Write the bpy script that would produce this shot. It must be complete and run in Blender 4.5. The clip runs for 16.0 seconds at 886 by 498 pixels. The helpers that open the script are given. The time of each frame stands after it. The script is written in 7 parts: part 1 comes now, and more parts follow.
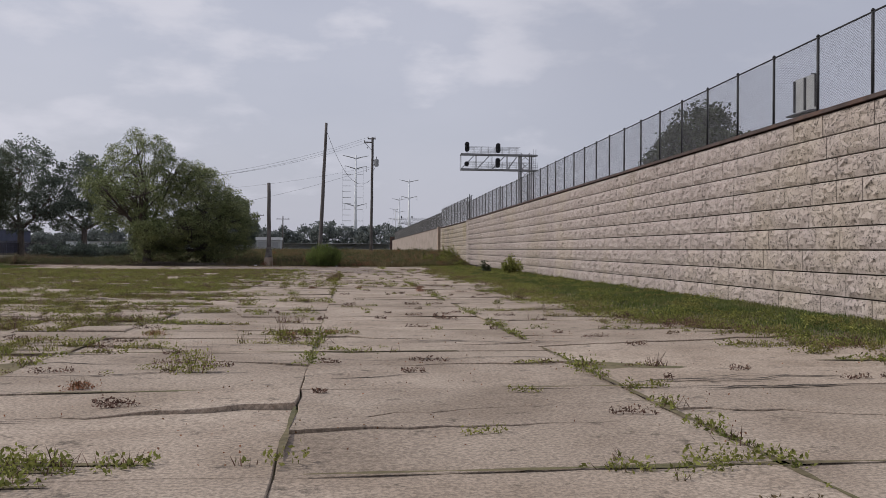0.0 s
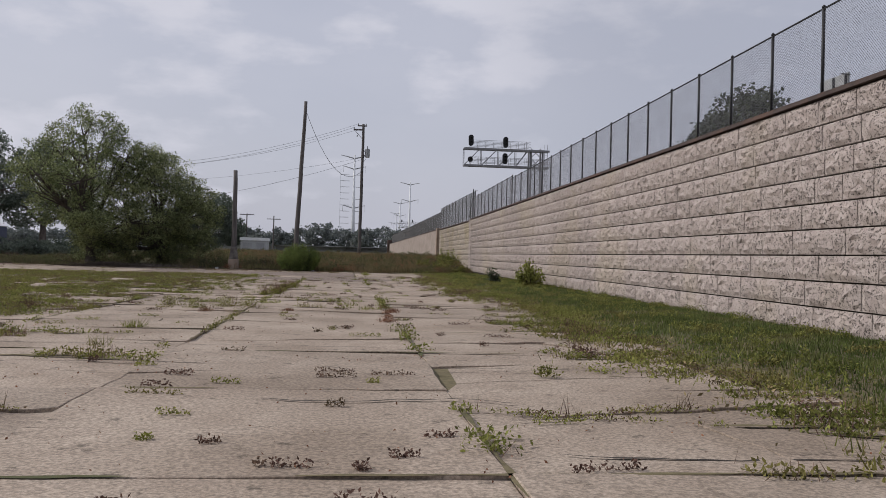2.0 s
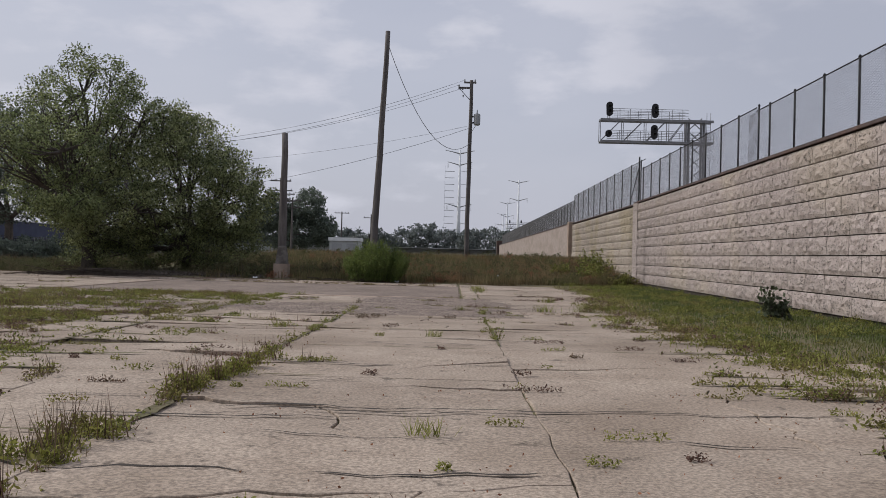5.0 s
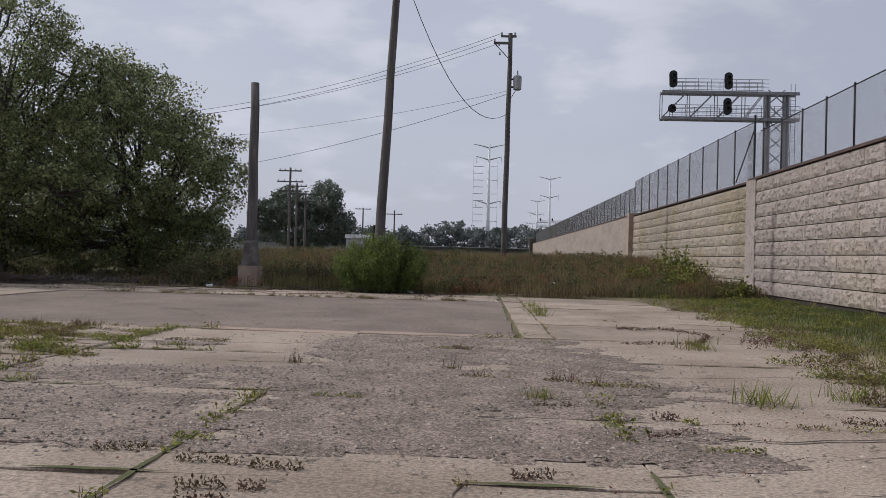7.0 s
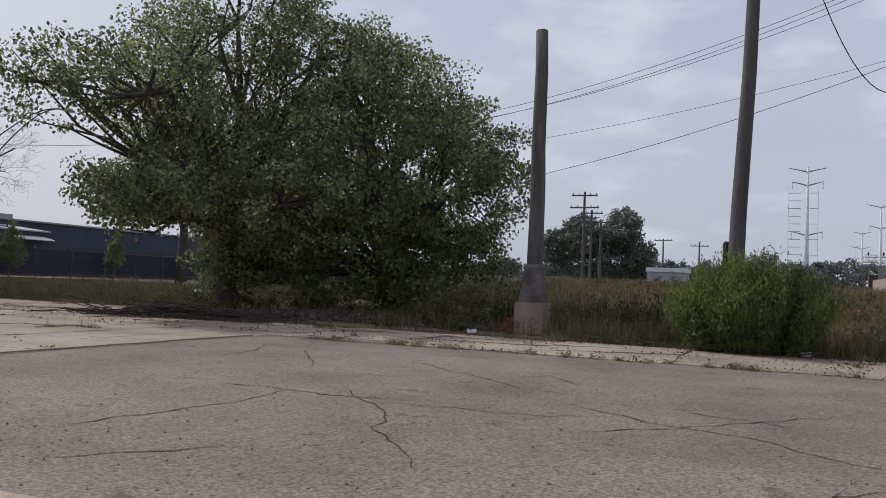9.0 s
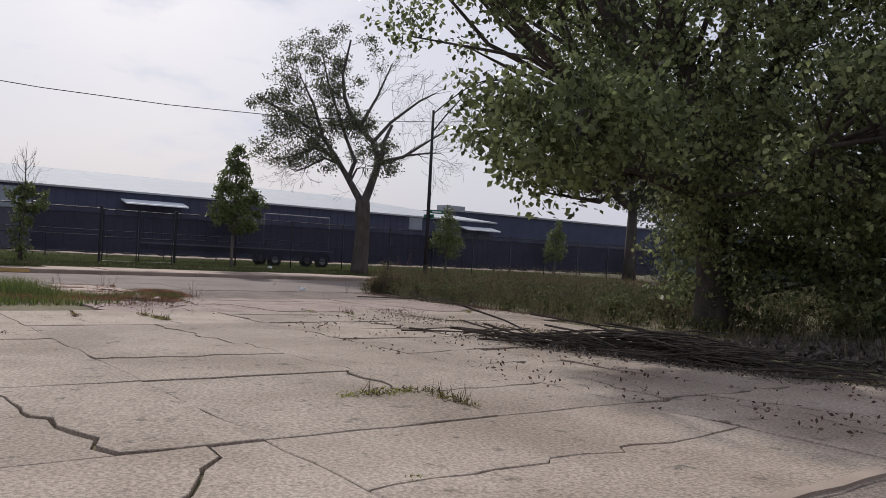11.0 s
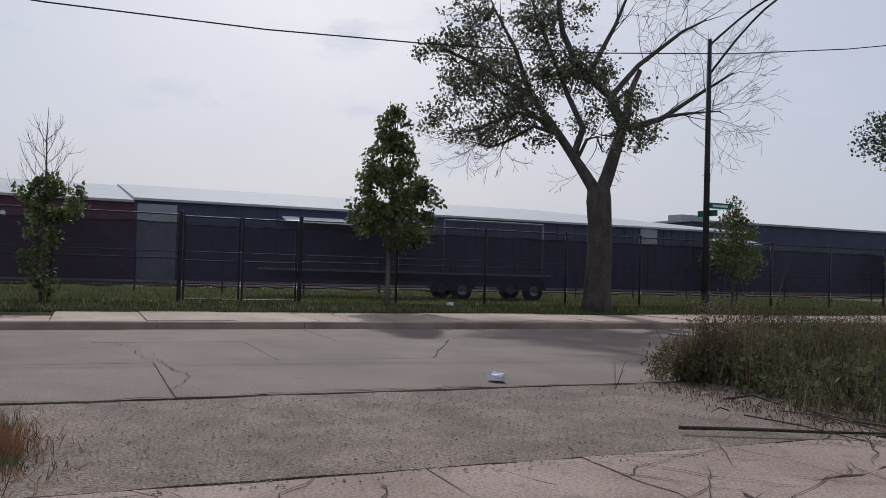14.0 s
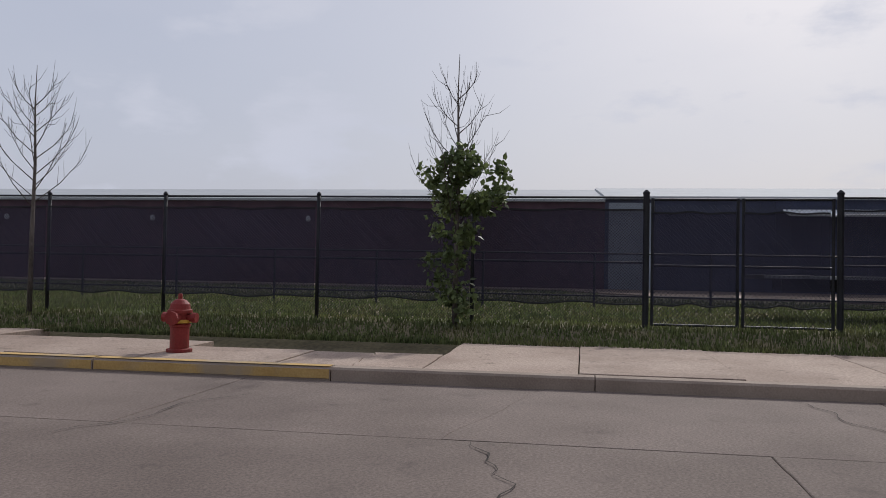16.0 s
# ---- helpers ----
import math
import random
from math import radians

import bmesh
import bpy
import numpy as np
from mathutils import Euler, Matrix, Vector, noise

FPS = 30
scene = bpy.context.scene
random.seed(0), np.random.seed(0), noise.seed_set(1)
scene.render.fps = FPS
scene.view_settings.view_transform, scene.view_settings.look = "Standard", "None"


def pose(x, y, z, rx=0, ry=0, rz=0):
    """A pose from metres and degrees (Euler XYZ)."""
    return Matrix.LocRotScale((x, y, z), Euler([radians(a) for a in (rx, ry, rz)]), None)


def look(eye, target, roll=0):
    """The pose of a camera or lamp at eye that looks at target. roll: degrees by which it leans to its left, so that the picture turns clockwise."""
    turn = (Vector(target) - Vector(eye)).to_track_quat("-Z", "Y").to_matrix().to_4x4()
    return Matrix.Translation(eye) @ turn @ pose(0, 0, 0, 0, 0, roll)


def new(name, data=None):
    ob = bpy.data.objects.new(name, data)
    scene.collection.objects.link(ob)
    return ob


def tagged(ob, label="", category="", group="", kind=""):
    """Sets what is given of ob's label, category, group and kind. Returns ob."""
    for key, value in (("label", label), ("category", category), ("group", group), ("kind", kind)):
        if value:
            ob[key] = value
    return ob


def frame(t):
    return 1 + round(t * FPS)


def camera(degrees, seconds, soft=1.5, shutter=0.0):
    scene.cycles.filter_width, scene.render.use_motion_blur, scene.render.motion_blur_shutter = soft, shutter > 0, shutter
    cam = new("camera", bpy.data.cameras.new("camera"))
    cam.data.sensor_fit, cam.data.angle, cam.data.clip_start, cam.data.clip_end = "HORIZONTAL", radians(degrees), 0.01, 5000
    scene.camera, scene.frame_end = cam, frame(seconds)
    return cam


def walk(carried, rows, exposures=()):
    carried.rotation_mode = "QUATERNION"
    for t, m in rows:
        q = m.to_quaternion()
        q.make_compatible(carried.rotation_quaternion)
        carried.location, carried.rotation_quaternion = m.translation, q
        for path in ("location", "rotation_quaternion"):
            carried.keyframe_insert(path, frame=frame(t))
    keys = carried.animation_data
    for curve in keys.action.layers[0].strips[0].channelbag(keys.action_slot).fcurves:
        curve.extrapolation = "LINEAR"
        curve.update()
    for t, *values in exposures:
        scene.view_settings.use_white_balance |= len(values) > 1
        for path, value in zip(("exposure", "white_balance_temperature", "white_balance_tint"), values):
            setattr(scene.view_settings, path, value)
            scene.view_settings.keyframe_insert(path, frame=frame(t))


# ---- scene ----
cam = camera(56.5, 16.0, soft=0.85)
PATH = [
    (0, (-0.668, 6.853, 1.372), (-0.433, 8.84, 1.383), 0.4),
    (0.5, (-0.205, 9.552, 1.319), (0.071, 11.533, 1.331), 0.4),
    (1, (0.241, 12.609, 1.304), (0.535, 14.587, 1.324), 0.9),
    (1.5, (0.728, 16.014, 1.303), (1.012, 17.993, 1.33), 1.4),
    (2, (1.183, 19.827, 1.291), (1.414, 21.812, 1.316), 1.5),
    (2.5, (1.469, 23.876, 1.271), (1.625, 25.87, 1.305), 1.4),
    (3, (1.559, 27.998, 1.305), (1.636, 29.996, 1.341), 1.5),
    (3.5, (1.582, 32.299, 1.304), (1.593, 34.298, 1.338), 1.4),
    (4, (1.512, 36.336, 1.325), (1.488, 38.336, 1.353), 1.4),
    (4.2, (1.492, 37.878, 1.315), (1.463, 39.878, 1.342), 1.4),
    (6.3, (1.258, 53.371, 1.44), (1.245, 55.37, 1.462), 1.6),
    (6.5, (1.217, 54.686, 1.428), (1.188, 56.686, 1.452), 1.5),
    (7, (1.036, 57.761, 1.392), (0.945, 59.759, 1.413), 1.5),
    (7.5, (0.688, 60.839, 1.317), (0.514, 62.832, 1.324), 1.8),
    (8, (0.1, 63.837, 1.276), (-0.208, 65.813, 1.296), 1.8),
    (8.5, (-0.756, 66.524, 1.262), (-1.269, 68.457, 1.323), 2.2),
    (9, (-1.989, 69.391, 1.267), (-2.76, 71.234, 1.351), 2.3),
    (9.5, (-3.479, 71.891, 1.317), (-4.482, 73.62, 1.377), 2.1),
    (10, (-5.341, 74.114, 1.359), (-6.561, 75.698, 1.414), 2.1),
    (10.2, (-6.151, 74.958, 1.358), (-7.46, 76.468, 1.412), 2.4),
    (12.3, (-16.745, 82.538, 1.339), (-18.534, 83.431, 1.332), 2.4),
    (12.5, (-17.784, 83.071, 1.331), (-19.582, 83.947, 1.335), 2.4),
    (13, (-20.216, 84.159, 1.308), (-22.024, 85.013, 1.329), 2.5),
    (13.5, (-22.448, 85.231, 1.281), (-24.266, 86.063, 1.321), 2.0),
    (14, (-24.786, 86.167, 1.327), (-26.624, 86.953, 1.382), 1.6),
    (14.5, (-27.147, 87.028, 1.364), (-29.018, 87.733, 1.414), 1.0),
    (15, (-29.172, 87.432, 1.319), (-31.098, 87.97, 1.357), 1.0),
    (15.2, (-30.004, 87.554, 1.314), (-31.963, 87.953, 1.335), 0.9),
    (15.5, (-31.201, 87.616, 1.294), (-33.194, 87.787, 1.294), 0.9),
    (15.7, (-31.93, 87.556, 1.29), (-33.93, 87.576, 1.292), 0.7),
    (16, (-33.153, 87.304, 1.344), (-35.125, 86.972, 1.389), 1.0),
]
walk(cam, [(t, look(eye, target, roll)) for t, eye, target, roll in PATH], exposures=((0.0, 0.0, 6500, 10), (6.5, 0.0, 6380, 9), (8.3, 0.0, 6170, 9), (9.5, 0.06, 6270, 9), (10.5, 0.12, 6320, 10), (12.5, 0.1, 6220, 9), (13.5, -0.02, 6130, 9), (14.2, -0.05, 6050, 8), (15.0, -0.14, 5900, 8), (15.5, -0.1, 6120, 8), (16.0, -0.08, 6250, 9)))

# ---------- light ----------
SUN_AZ, SUN_EL = -75.0, 37.0
world = bpy.data.worlds.new("hazy_sky")
scene.world = world
world.use_nodes = True
wn, wl = world.node_tree.nodes, world.node_tree.links
wn.clear()
sky = wn.new("ShaderNodeTexSky")
sky.sky_type = 'NISHITA'
sky.sun_disc = False
sky.sun_elevation, sky.sun_rotation = radians(SUN_EL), radians(SUN_AZ)
sky.air_density, sky.dust_density, sky.ozone_density = 1.2, 4.0, 1.5
coord = wn.new("ShaderNodeTexCoord")
stretch = wn.new("ShaderNodeMapping")
stretch.inputs["Scale"].default_value = (1.0, 1.0, 2.6)
stretch.inputs["Location"].default_value = (0.35, 0.1, 0.0)
wl.new(coord.outputs["Generated"], stretch.inputs["Vector"])
puffs = wn.new("ShaderNodeTexNoise")
puffs.inputs["Scale"].default_value = 3.1
puffs.inputs["Detail"].default_value = 5.0
puffs.inputs["Roughness"].default_value = 0.52
wl.new(stretch.outputs["Vector"], puffs.inputs["Vector"])
soft = wn.new("ShaderNodeMapRange")
soft.inputs["To Min"].default_value, soft.inputs["To Max"].default_value = 0.225, 0.775
wl.new(puffs.outputs["Fac"], soft.inputs["Value"])
veil = wn.new("ShaderNodeMapRange")
veil.inputs["From Min"].default_value, veil.inputs["From Max"].default_value = 0.44, 0.66
veil.inputs["To Max"].default_value = 0.3
wl.new(soft.outputs[0], veil.inputs["Value"])
billow = wn.new("ShaderNodeTexNoise")
billow.inputs["Scale"].default_value, billow.inputs["Detail"].default_value, billow.inputs["Roughness"].default_value = 7.5, 6.0, 0.55
wl.new(stretch.outputs["Vector"], billow.inputs["Vector"])
lumps = billow.outputs["Fac"]
# banks of fair-weather cloud: azimuth, elevation, half-width, strength
for az, el, wide, amount in ((0.5, 16.5, 3.5, 0.16), (8, 15, 6.5, 0.18), (13, 13, 5.5, 0.13), (22, 16, 6, 0.08), (30, 17, 6, 0.08), (10, 23, 9, 0.11), (26, 25, 9, 0.08), (-12, 20, 12, 0.07), (-20, 9, 20, 0.13), (48, 20, 12, 0.1), (-30, 30, 14, 0.12),
                             (-118.5, 9.5, 3.5, 0.2), (-109.5, 9.8, 4.5, 0.22), (-103, 18.5, 3.5, 0.16), (-112, 19, 5, 0.2), (-60, 13, 9, 0.1), (-72, 9, 6, 0.05), (140, 30, 25, 0.16), (-160, 25, 20, 0.16)):
    toward = wn.new("ShaderNodeVectorMath")
    toward.operation = 'DOT_PRODUCT'
    toward.inputs[1].default_value = (math.sin(radians(az)) * math.cos(radians(el)), math.cos(radians(az)) * math.cos(radians(el)), math.sin(radians(el)))
    wl.new(coord.outputs["Generated"], toward.inputs[0])
    bank = wn.new("ShaderNodeMapRange")
    bank.interpolation_type = 'SMOOTHSTEP'
    bank.inputs["From Min"].default_value, bank.inputs["From Max"].default_value = math.cos(radians(wide)), 1.0
    bank.inputs["To Max"].default_value = amount
    wl.new(toward.outputs["Value"], bank.inputs["Value"])
    more = wn.new("ShaderNodeMath")
    wl.new(lumps, more.inputs[0])
    wl.new(bank.outputs[0], more.inputs[1])
    lumps = more.outputs[0]
heap = wn.new("ShaderNodeMapRange")
heap.interpolation_type = 'SMOOTHSTEP'
heap.inputs["From Min"].default_value, heap.inputs["From Max"].default_value = 0.53, 0.84
wl.new(lumps, heap.inputs["Value"])
cover = wn.new("ShaderNodeMath")
cover.operation = 'MAXIMUM'
wl.new(veil.outputs[0], cover.inputs[0])
wl.new(heap.outputs[0], cover.inputs[1])
haze = wn.new("ShaderNodeMix")
haze.data_type = 'RGBA'
haze.inputs[0].default_value = 0.8
haze.inputs[7].default_value = (5.25, 5.38, 6.38, 1)
wl.new(sky.outputs["Color"], haze.inputs[6])
clouds = wn.new("ShaderNodeMix")
clouds.data_type = 'RGBA'
clouds.inputs[7].default_value = (6.2, 6.25, 7.05, 1)
wl.new(cover.outputs[0], clouds.inputs[0])
wl.new(haze.outputs[2], clouds.inputs[6])
# grey bank of thicker cloud in the north-east
toward = wn.new("ShaderNodeVectorMath")
toward.operation = 'DOT_PRODUCT'
toward.inputs[1].default_value = (math.sin(radians(33)) * math.cos(radians(17)), math.cos(radians(33)) * math.cos(radians(17)), math.sin(radians(17)))
wl.new(coord.outputs["Generated"], toward.inputs[0])
grey_bank = wn.new("ShaderNodeMapRange")
grey_bank.interpolation_type = 'SMOOTHSTEP'
grey_bank.inputs["From Min"].default_value, grey_bank.inputs["From Max"].default_value = math.cos(radians(26)), math.cos(radians(4))
wl.new(toward.outputs["Value"], grey_bank.inputs["Value"])
grey_part = wn.new("ShaderNodeMath")
grey_part.operation = 'MULTIPLY'
wl.new(grey_bank.outputs[0], grey_part.inputs[0])
wl.new(soft.outputs[0], grey_part.inputs[1])
grey_clouds = wn.new("ShaderNodeMix")
grey_clouds.data_type = 'RGBA'
grey_clouds.inputs[7].default_value = (3.5, 3.7, 4.5, 1)
wl.new(grey_part.outputs[0], grey_clouds.inputs[0])
wl.new(clouds.outputs[2], grey_clouds.inputs[6])
back = wn.new("ShaderNodeBackground")
back.inputs["Strength"].default_value = 0.1
wl.new(grey_clouds.outputs[2], back.inputs["Color"])
wout = wn.new("ShaderNodeOutputWorld")
wl.new(back.outputs[0], wout.inputs[0])

sun_data = bpy.data.lights.new("sun", 'SUN')
sun_data.energy, sun_data.angle, sun_data.color = 2.5, radians(1.2), (1.0, 0.945, 0.89)
sun = new("sun", sun_data)
sun_way = Vector((math.sin(radians(SUN_AZ)) * math.cos(radians(SUN_EL)), math.cos(radians(SUN_AZ)) * math.cos(radians(SUN_EL)), math.sin(radians(SUN_EL))))
sun.matrix_world = look(sun_way * 100, (0, 0, 0))


# ---------- materials ----------
def material(name, dark, light, scale=4.0, rough=0.9, bump=0.3, fine=40.0, stain=None, stain_scale=0.4, stain_amount=0.5,
             vary=0.0, metal=0.0, island=0.0, translucent=0.0, bump_size=0.02, squash=(1, 1, 1), speckle=0.0, speckle_scale=28.0, crevice=0.0, crevice_scale=7.0, pits=0.0, pits_scale=5.0, stretch_tint=0.0):
    """Two-scale noise between two colours, a stain of its own shape, fine relief, and variation from piece to piece."""
    m = bpy.data.materials.new(name)
    m.use_nodes = True
    n, l = m.node_tree.nodes, m.node_tree.links
    bsdf = n["Principled BSDF"]
    bsdf.inputs["Roughness"].default_value = rough
    bsdf.inputs["Metallic"].default_value = metal
    bsdf.inputs["Specular IOR Level"].default_value = 0.3
    mp = n.new("ShaderNodeMapping")
    mp.inputs["Scale"].default_value = squash
    geo = n.new("ShaderNodeNewGeometry")
    l.new(geo.outputs["Position"], mp.inputs["Vector"])
    big = n.new("ShaderNodeTexNoise")
    big.inputs["Scale"].default_value, big.inputs["Detail"].default_value = scale, 6.0
    l.new(mp.outputs[0], big.inputs["Vector"])
    small = n.new("ShaderNodeTexNoise")
    small.inputs["Scale"].default_value, small.inputs["Detail"].default_value = fine, 3.0
    l.new(mp.outputs[0], small.inputs["Vector"])
    add = n.new("ShaderNodeMath")
    add.operation = 'MULTIPLY_ADD'
    add.inputs[1].default_value = 0.45
    l.new(small.outputs["Fac"], add.inputs[0])
    half = n.new("ShaderNodeMath")
    half.operation = 'MULTIPLY'
    half.inputs[1].default_value = 0.55
    l.new(big.outputs["Fac"], half.inputs[0])
    l.new(half.outputs[0], add.inputs[2])
    ramp = n.new("ShaderNodeValToRGB")
    ramp.color_ramp.elements[0].position, ramp.color_ramp.elements[0].color = 0.36, (*dark, 1)
    ramp.color_ramp.elements[1].position, ramp.color_ramp.elements[1].color = 0.64, (*light, 1)
    l.new(add.outputs[0], ramp.inputs["Fac"])
    col = ramp.outputs["Color"]
    if stain:
        blot = n.new("ShaderNodeTexNoise")
        blot.inputs["Scale"].default_value, blot.inputs["Detail"].default_value = stain_scale, 8.0
        l.new(mp.outputs[0], blot.inputs["Vector"])
        edge = n.new("ShaderNodeMapRange")
        edge.inputs["From Min"].default_value, edge.inputs["From Max"].default_value = 0.5, 0.62
        edge.inputs["To Max"].default_value = stain_amount
        l.new(blot.outputs["Fac"], edge.inputs["Value"])
        mix = n.new("ShaderNodeMix")
        mix.data_type = 'RGBA'
        mix.inputs[7].default_value = (*stain, 1)
        l.new(edge.outputs[0], mix.inputs[0])
        l.new(col, mix.inputs[6])
        col = mix.outputs[2]
    if speckle:
        grit = n.new("ShaderNodeTexNoise")
        grit.inputs["Scale"].default_value, grit.inputs["Detail"].default_value, grit.inputs["Roughness"].default_value = speckle_scale, 4.0, 0.7
        l.new(mp.outputs[0], grit.inputs["Vector"])
        cut = n.new("ShaderNodeMapRange")
        cut.inputs["From Min"].default_value, cut.inputs["From Max"].default_value = 0.40, 0.60
        cut.inputs["To Min"].default_value, cut.inputs["To Max"].default_value = 1 - speckle, 1 + speckle * 0.55
        l.new(grit.outputs["Fac"], cut.inputs["Value"])
        tone = n.new("ShaderNodeHueSaturation")
        l.new(cut.outputs[0], tone.inputs["Value"])
        l.new(col, tone.inputs["Color"])
        col = tone.outputs["Color"]
    # dark pits in the colour: wear elsewhere, shaded chips on the wall blocks
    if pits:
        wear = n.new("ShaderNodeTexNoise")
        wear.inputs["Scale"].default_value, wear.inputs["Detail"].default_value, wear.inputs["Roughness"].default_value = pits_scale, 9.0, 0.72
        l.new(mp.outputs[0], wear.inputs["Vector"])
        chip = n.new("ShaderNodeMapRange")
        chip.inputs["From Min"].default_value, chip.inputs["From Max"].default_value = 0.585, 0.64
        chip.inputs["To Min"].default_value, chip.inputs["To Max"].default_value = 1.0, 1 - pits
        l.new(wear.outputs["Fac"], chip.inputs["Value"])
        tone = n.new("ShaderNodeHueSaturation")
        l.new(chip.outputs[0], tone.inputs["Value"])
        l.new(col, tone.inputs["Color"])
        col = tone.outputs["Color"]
    pit = None
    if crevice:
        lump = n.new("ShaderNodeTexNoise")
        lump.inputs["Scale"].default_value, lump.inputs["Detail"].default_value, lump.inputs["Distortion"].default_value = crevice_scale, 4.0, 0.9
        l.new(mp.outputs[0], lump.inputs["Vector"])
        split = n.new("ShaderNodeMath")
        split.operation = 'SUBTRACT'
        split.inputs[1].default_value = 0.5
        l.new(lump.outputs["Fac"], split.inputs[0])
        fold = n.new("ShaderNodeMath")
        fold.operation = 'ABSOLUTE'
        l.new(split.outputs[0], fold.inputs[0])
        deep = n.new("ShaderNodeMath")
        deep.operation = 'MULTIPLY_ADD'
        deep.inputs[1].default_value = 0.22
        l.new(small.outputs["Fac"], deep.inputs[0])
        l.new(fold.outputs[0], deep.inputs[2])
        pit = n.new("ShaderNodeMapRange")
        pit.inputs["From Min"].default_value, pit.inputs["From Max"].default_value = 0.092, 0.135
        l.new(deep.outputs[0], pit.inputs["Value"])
        # shade of the relief's hollows, put into the block colour
        crevice_shade = n.new("ShaderNodeMapRange")
        crevice_shade.inputs["To Min"].default_value, crevice_shade.inputs["To Max"].default_value = 1 - crevice, 1.03
        l.new(pit.outputs[0], crevice_shade.inputs["Value"])
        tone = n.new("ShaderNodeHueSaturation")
        l.new(crevice_shade.outputs[0], tone.inputs["Value"])
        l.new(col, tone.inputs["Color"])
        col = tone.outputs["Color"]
    if stretch_tint:
        parts = n.new("ShaderNodeSeparateXYZ")
        l.new(geo.outputs["Position"], parts.inputs[0])
        bay = n.new("ShaderNodeMath")
        bay.operation = 'SNAP'
        bay.inputs[1].default_value = 7.3
        l.new(parts.outputs["Y"], bay.inputs[0])
        pick = n.new("ShaderNodeTexWhiteNoise")
        pick.noise_dimensions = '1D'
        l.new(bay.outputs[0], pick.inputs["W"])
        rng = n.new("ShaderNodeMapRange")
        rng.inputs["To Min"].default_value, rng.inputs["To Max"].default_value = 1 - stretch_tint, 1 + stretch_tint
        l.new(pick.outputs["Value"], rng.inputs["Value"])
        tone = n.new("ShaderNodeHueSaturation")
        l.new(rng.outputs[0], tone.inputs["Value"])
        l.new(col, tone.inputs["Color"])
        col = tone.outputs["Color"]
    for amount, source in ((vary, "object"), (island, "island")):
        if amount:
            if source == "object":
                rnd = n.new("ShaderNodeObjectInfo").outputs["Random"]
            else:
                rnd = geo.outputs["Random Per Island"]
            rng = n.new("ShaderNodeMapRange")
            rng.inputs["To Min"].default_value, rng.inputs["To Max"].default_value = 1 - amount, 1 + amount
            l.new(rnd, rng.inputs["Value"])
            hsv = n.new("ShaderNodeHueSaturation")
            l.new(rng.outputs[0], hsv.inputs["Value"])
            l.new(col, hsv.inputs["Color"])
            col = hsv.outputs["Color"]
    l.new(col, bsdf.inputs["Base Color"])
    if bump:
        bp = n.new("ShaderNodeBump")
        bp.inputs["Strength"].default_value, bp.inputs["Distance"].default_value = bump, bump_size
        l.new(pit.outputs[0] if pit else add.outputs[0], bp.inputs["Height"])
        l.new(bp.outputs[0], bsdf.inputs["Normal"])
    if translucent:
        tr = n.new("ShaderNodeBsdfTranslucent")
        l.new(col, tr.inputs["Color"])
        mx = n.new("ShaderNodeMixShader")
        mx.inputs[0].default_value = translucent
        l.new(bsdf.outputs[0], mx.inputs[1])
        l.new(tr.outputs[0], mx.inputs[2])
        l.new(mx.outputs[0], n["Material Output"].inputs["Surface"])
    return m


def see_through(name, colour, share, weave):
    """A woven screen: threads with open gaps between them."""
    m = material(name, tuple(c * 0.7 for c in colour), colour, 1.5, 0.8, 0.0)
    n, l = m.node_tree.nodes, m.node_tree.links
    clear = n.new("ShaderNodeBsdfTransparent")
    mx = n.new("ShaderNodeMixShader")
    wear = n.new("ShaderNodeTexNoise")
    wear.inputs["Scale"].default_value = weave
    rng = n.new("ShaderNodeMapRange")
    rng.inputs["To Min"].default_value, rng.inputs["To Max"].default_value = share - 0.08, share + 0.08
    l.new(wear.outputs["Fac"], rng.inputs["Value"])
    l.new(rng.outputs[0], mx.inputs[0])
    l.new(n["Principled BSDF"].outputs[0], mx.inputs[1])
    l.new(clear.outputs[0], mx.inputs[2])
    l.new(mx.outputs[0], n["Material Output"].inputs["Surface"])
    return m


M_SOIL = material("soil_and_dry_grass", (0.09, 0.075, 0.045), (0.19, 0.16, 0.09), 0.8, 1.0, 0.6, 14, (0.07, 0.085, 0.03), 0.25, 0.7, bump_size=0.05)
M_SLAB = material("old_concrete_slab", (0.28, 0.222, 0.173), (0.43, 0.358, 0.29), 1.1, 0.92, 0.4, 55, (0.2, 0.152, 0.112), 0.55, 0.6, vary=0.1, speckle=0.34, speckle_scale=30, pits=0.5, pits_scale=3.2)
M_APRON = material("cracked_concrete_apron", (0.255, 0.188, 0.158), (0.365, 0.283, 0.242), 1.5, 0.92, 0.3, 70, (0.205, 0.146, 0.12), 0.7, 0.6, vary=0.05, speckle=0.3, speckle_scale=40, pits=0.35, pits_scale=4)
M_ASPHALT = material("worn_asphalt", (0.16, 0.124, 0.102), (0.262, 0.208, 0.172), 0.7, 0.93, 0.5, 70, (0.285, 0.228, 0.188), 0.3, 0.55, speckle=0.45, speckle_scale=34, pits=0.4, pits_scale=1.4)
M_GRAVEL = material("brown_gravel_and_broken_asphalt", (0.158, 0.122, 0.1), (0.315, 0.25, 0.208), 2.2, 0.95, 1.0, 60, (0.345, 0.275, 0.225), 0.9, 0.6, speckle=0.5, speckle_scale=30, pits=0.4, pits_scale=7, bump_size=0.03)
M_STRIP = material("dark_worn_asphalt_strip", (0.122, 0.092, 0.074), (0.238, 0.185, 0.152), 2.2, 0.95, 0.7, 70, (0.26, 0.202, 0.166), 0.9, 0.6, speckle=0.5, speckle_scale=40, pits=0.4, pits_scale=7)
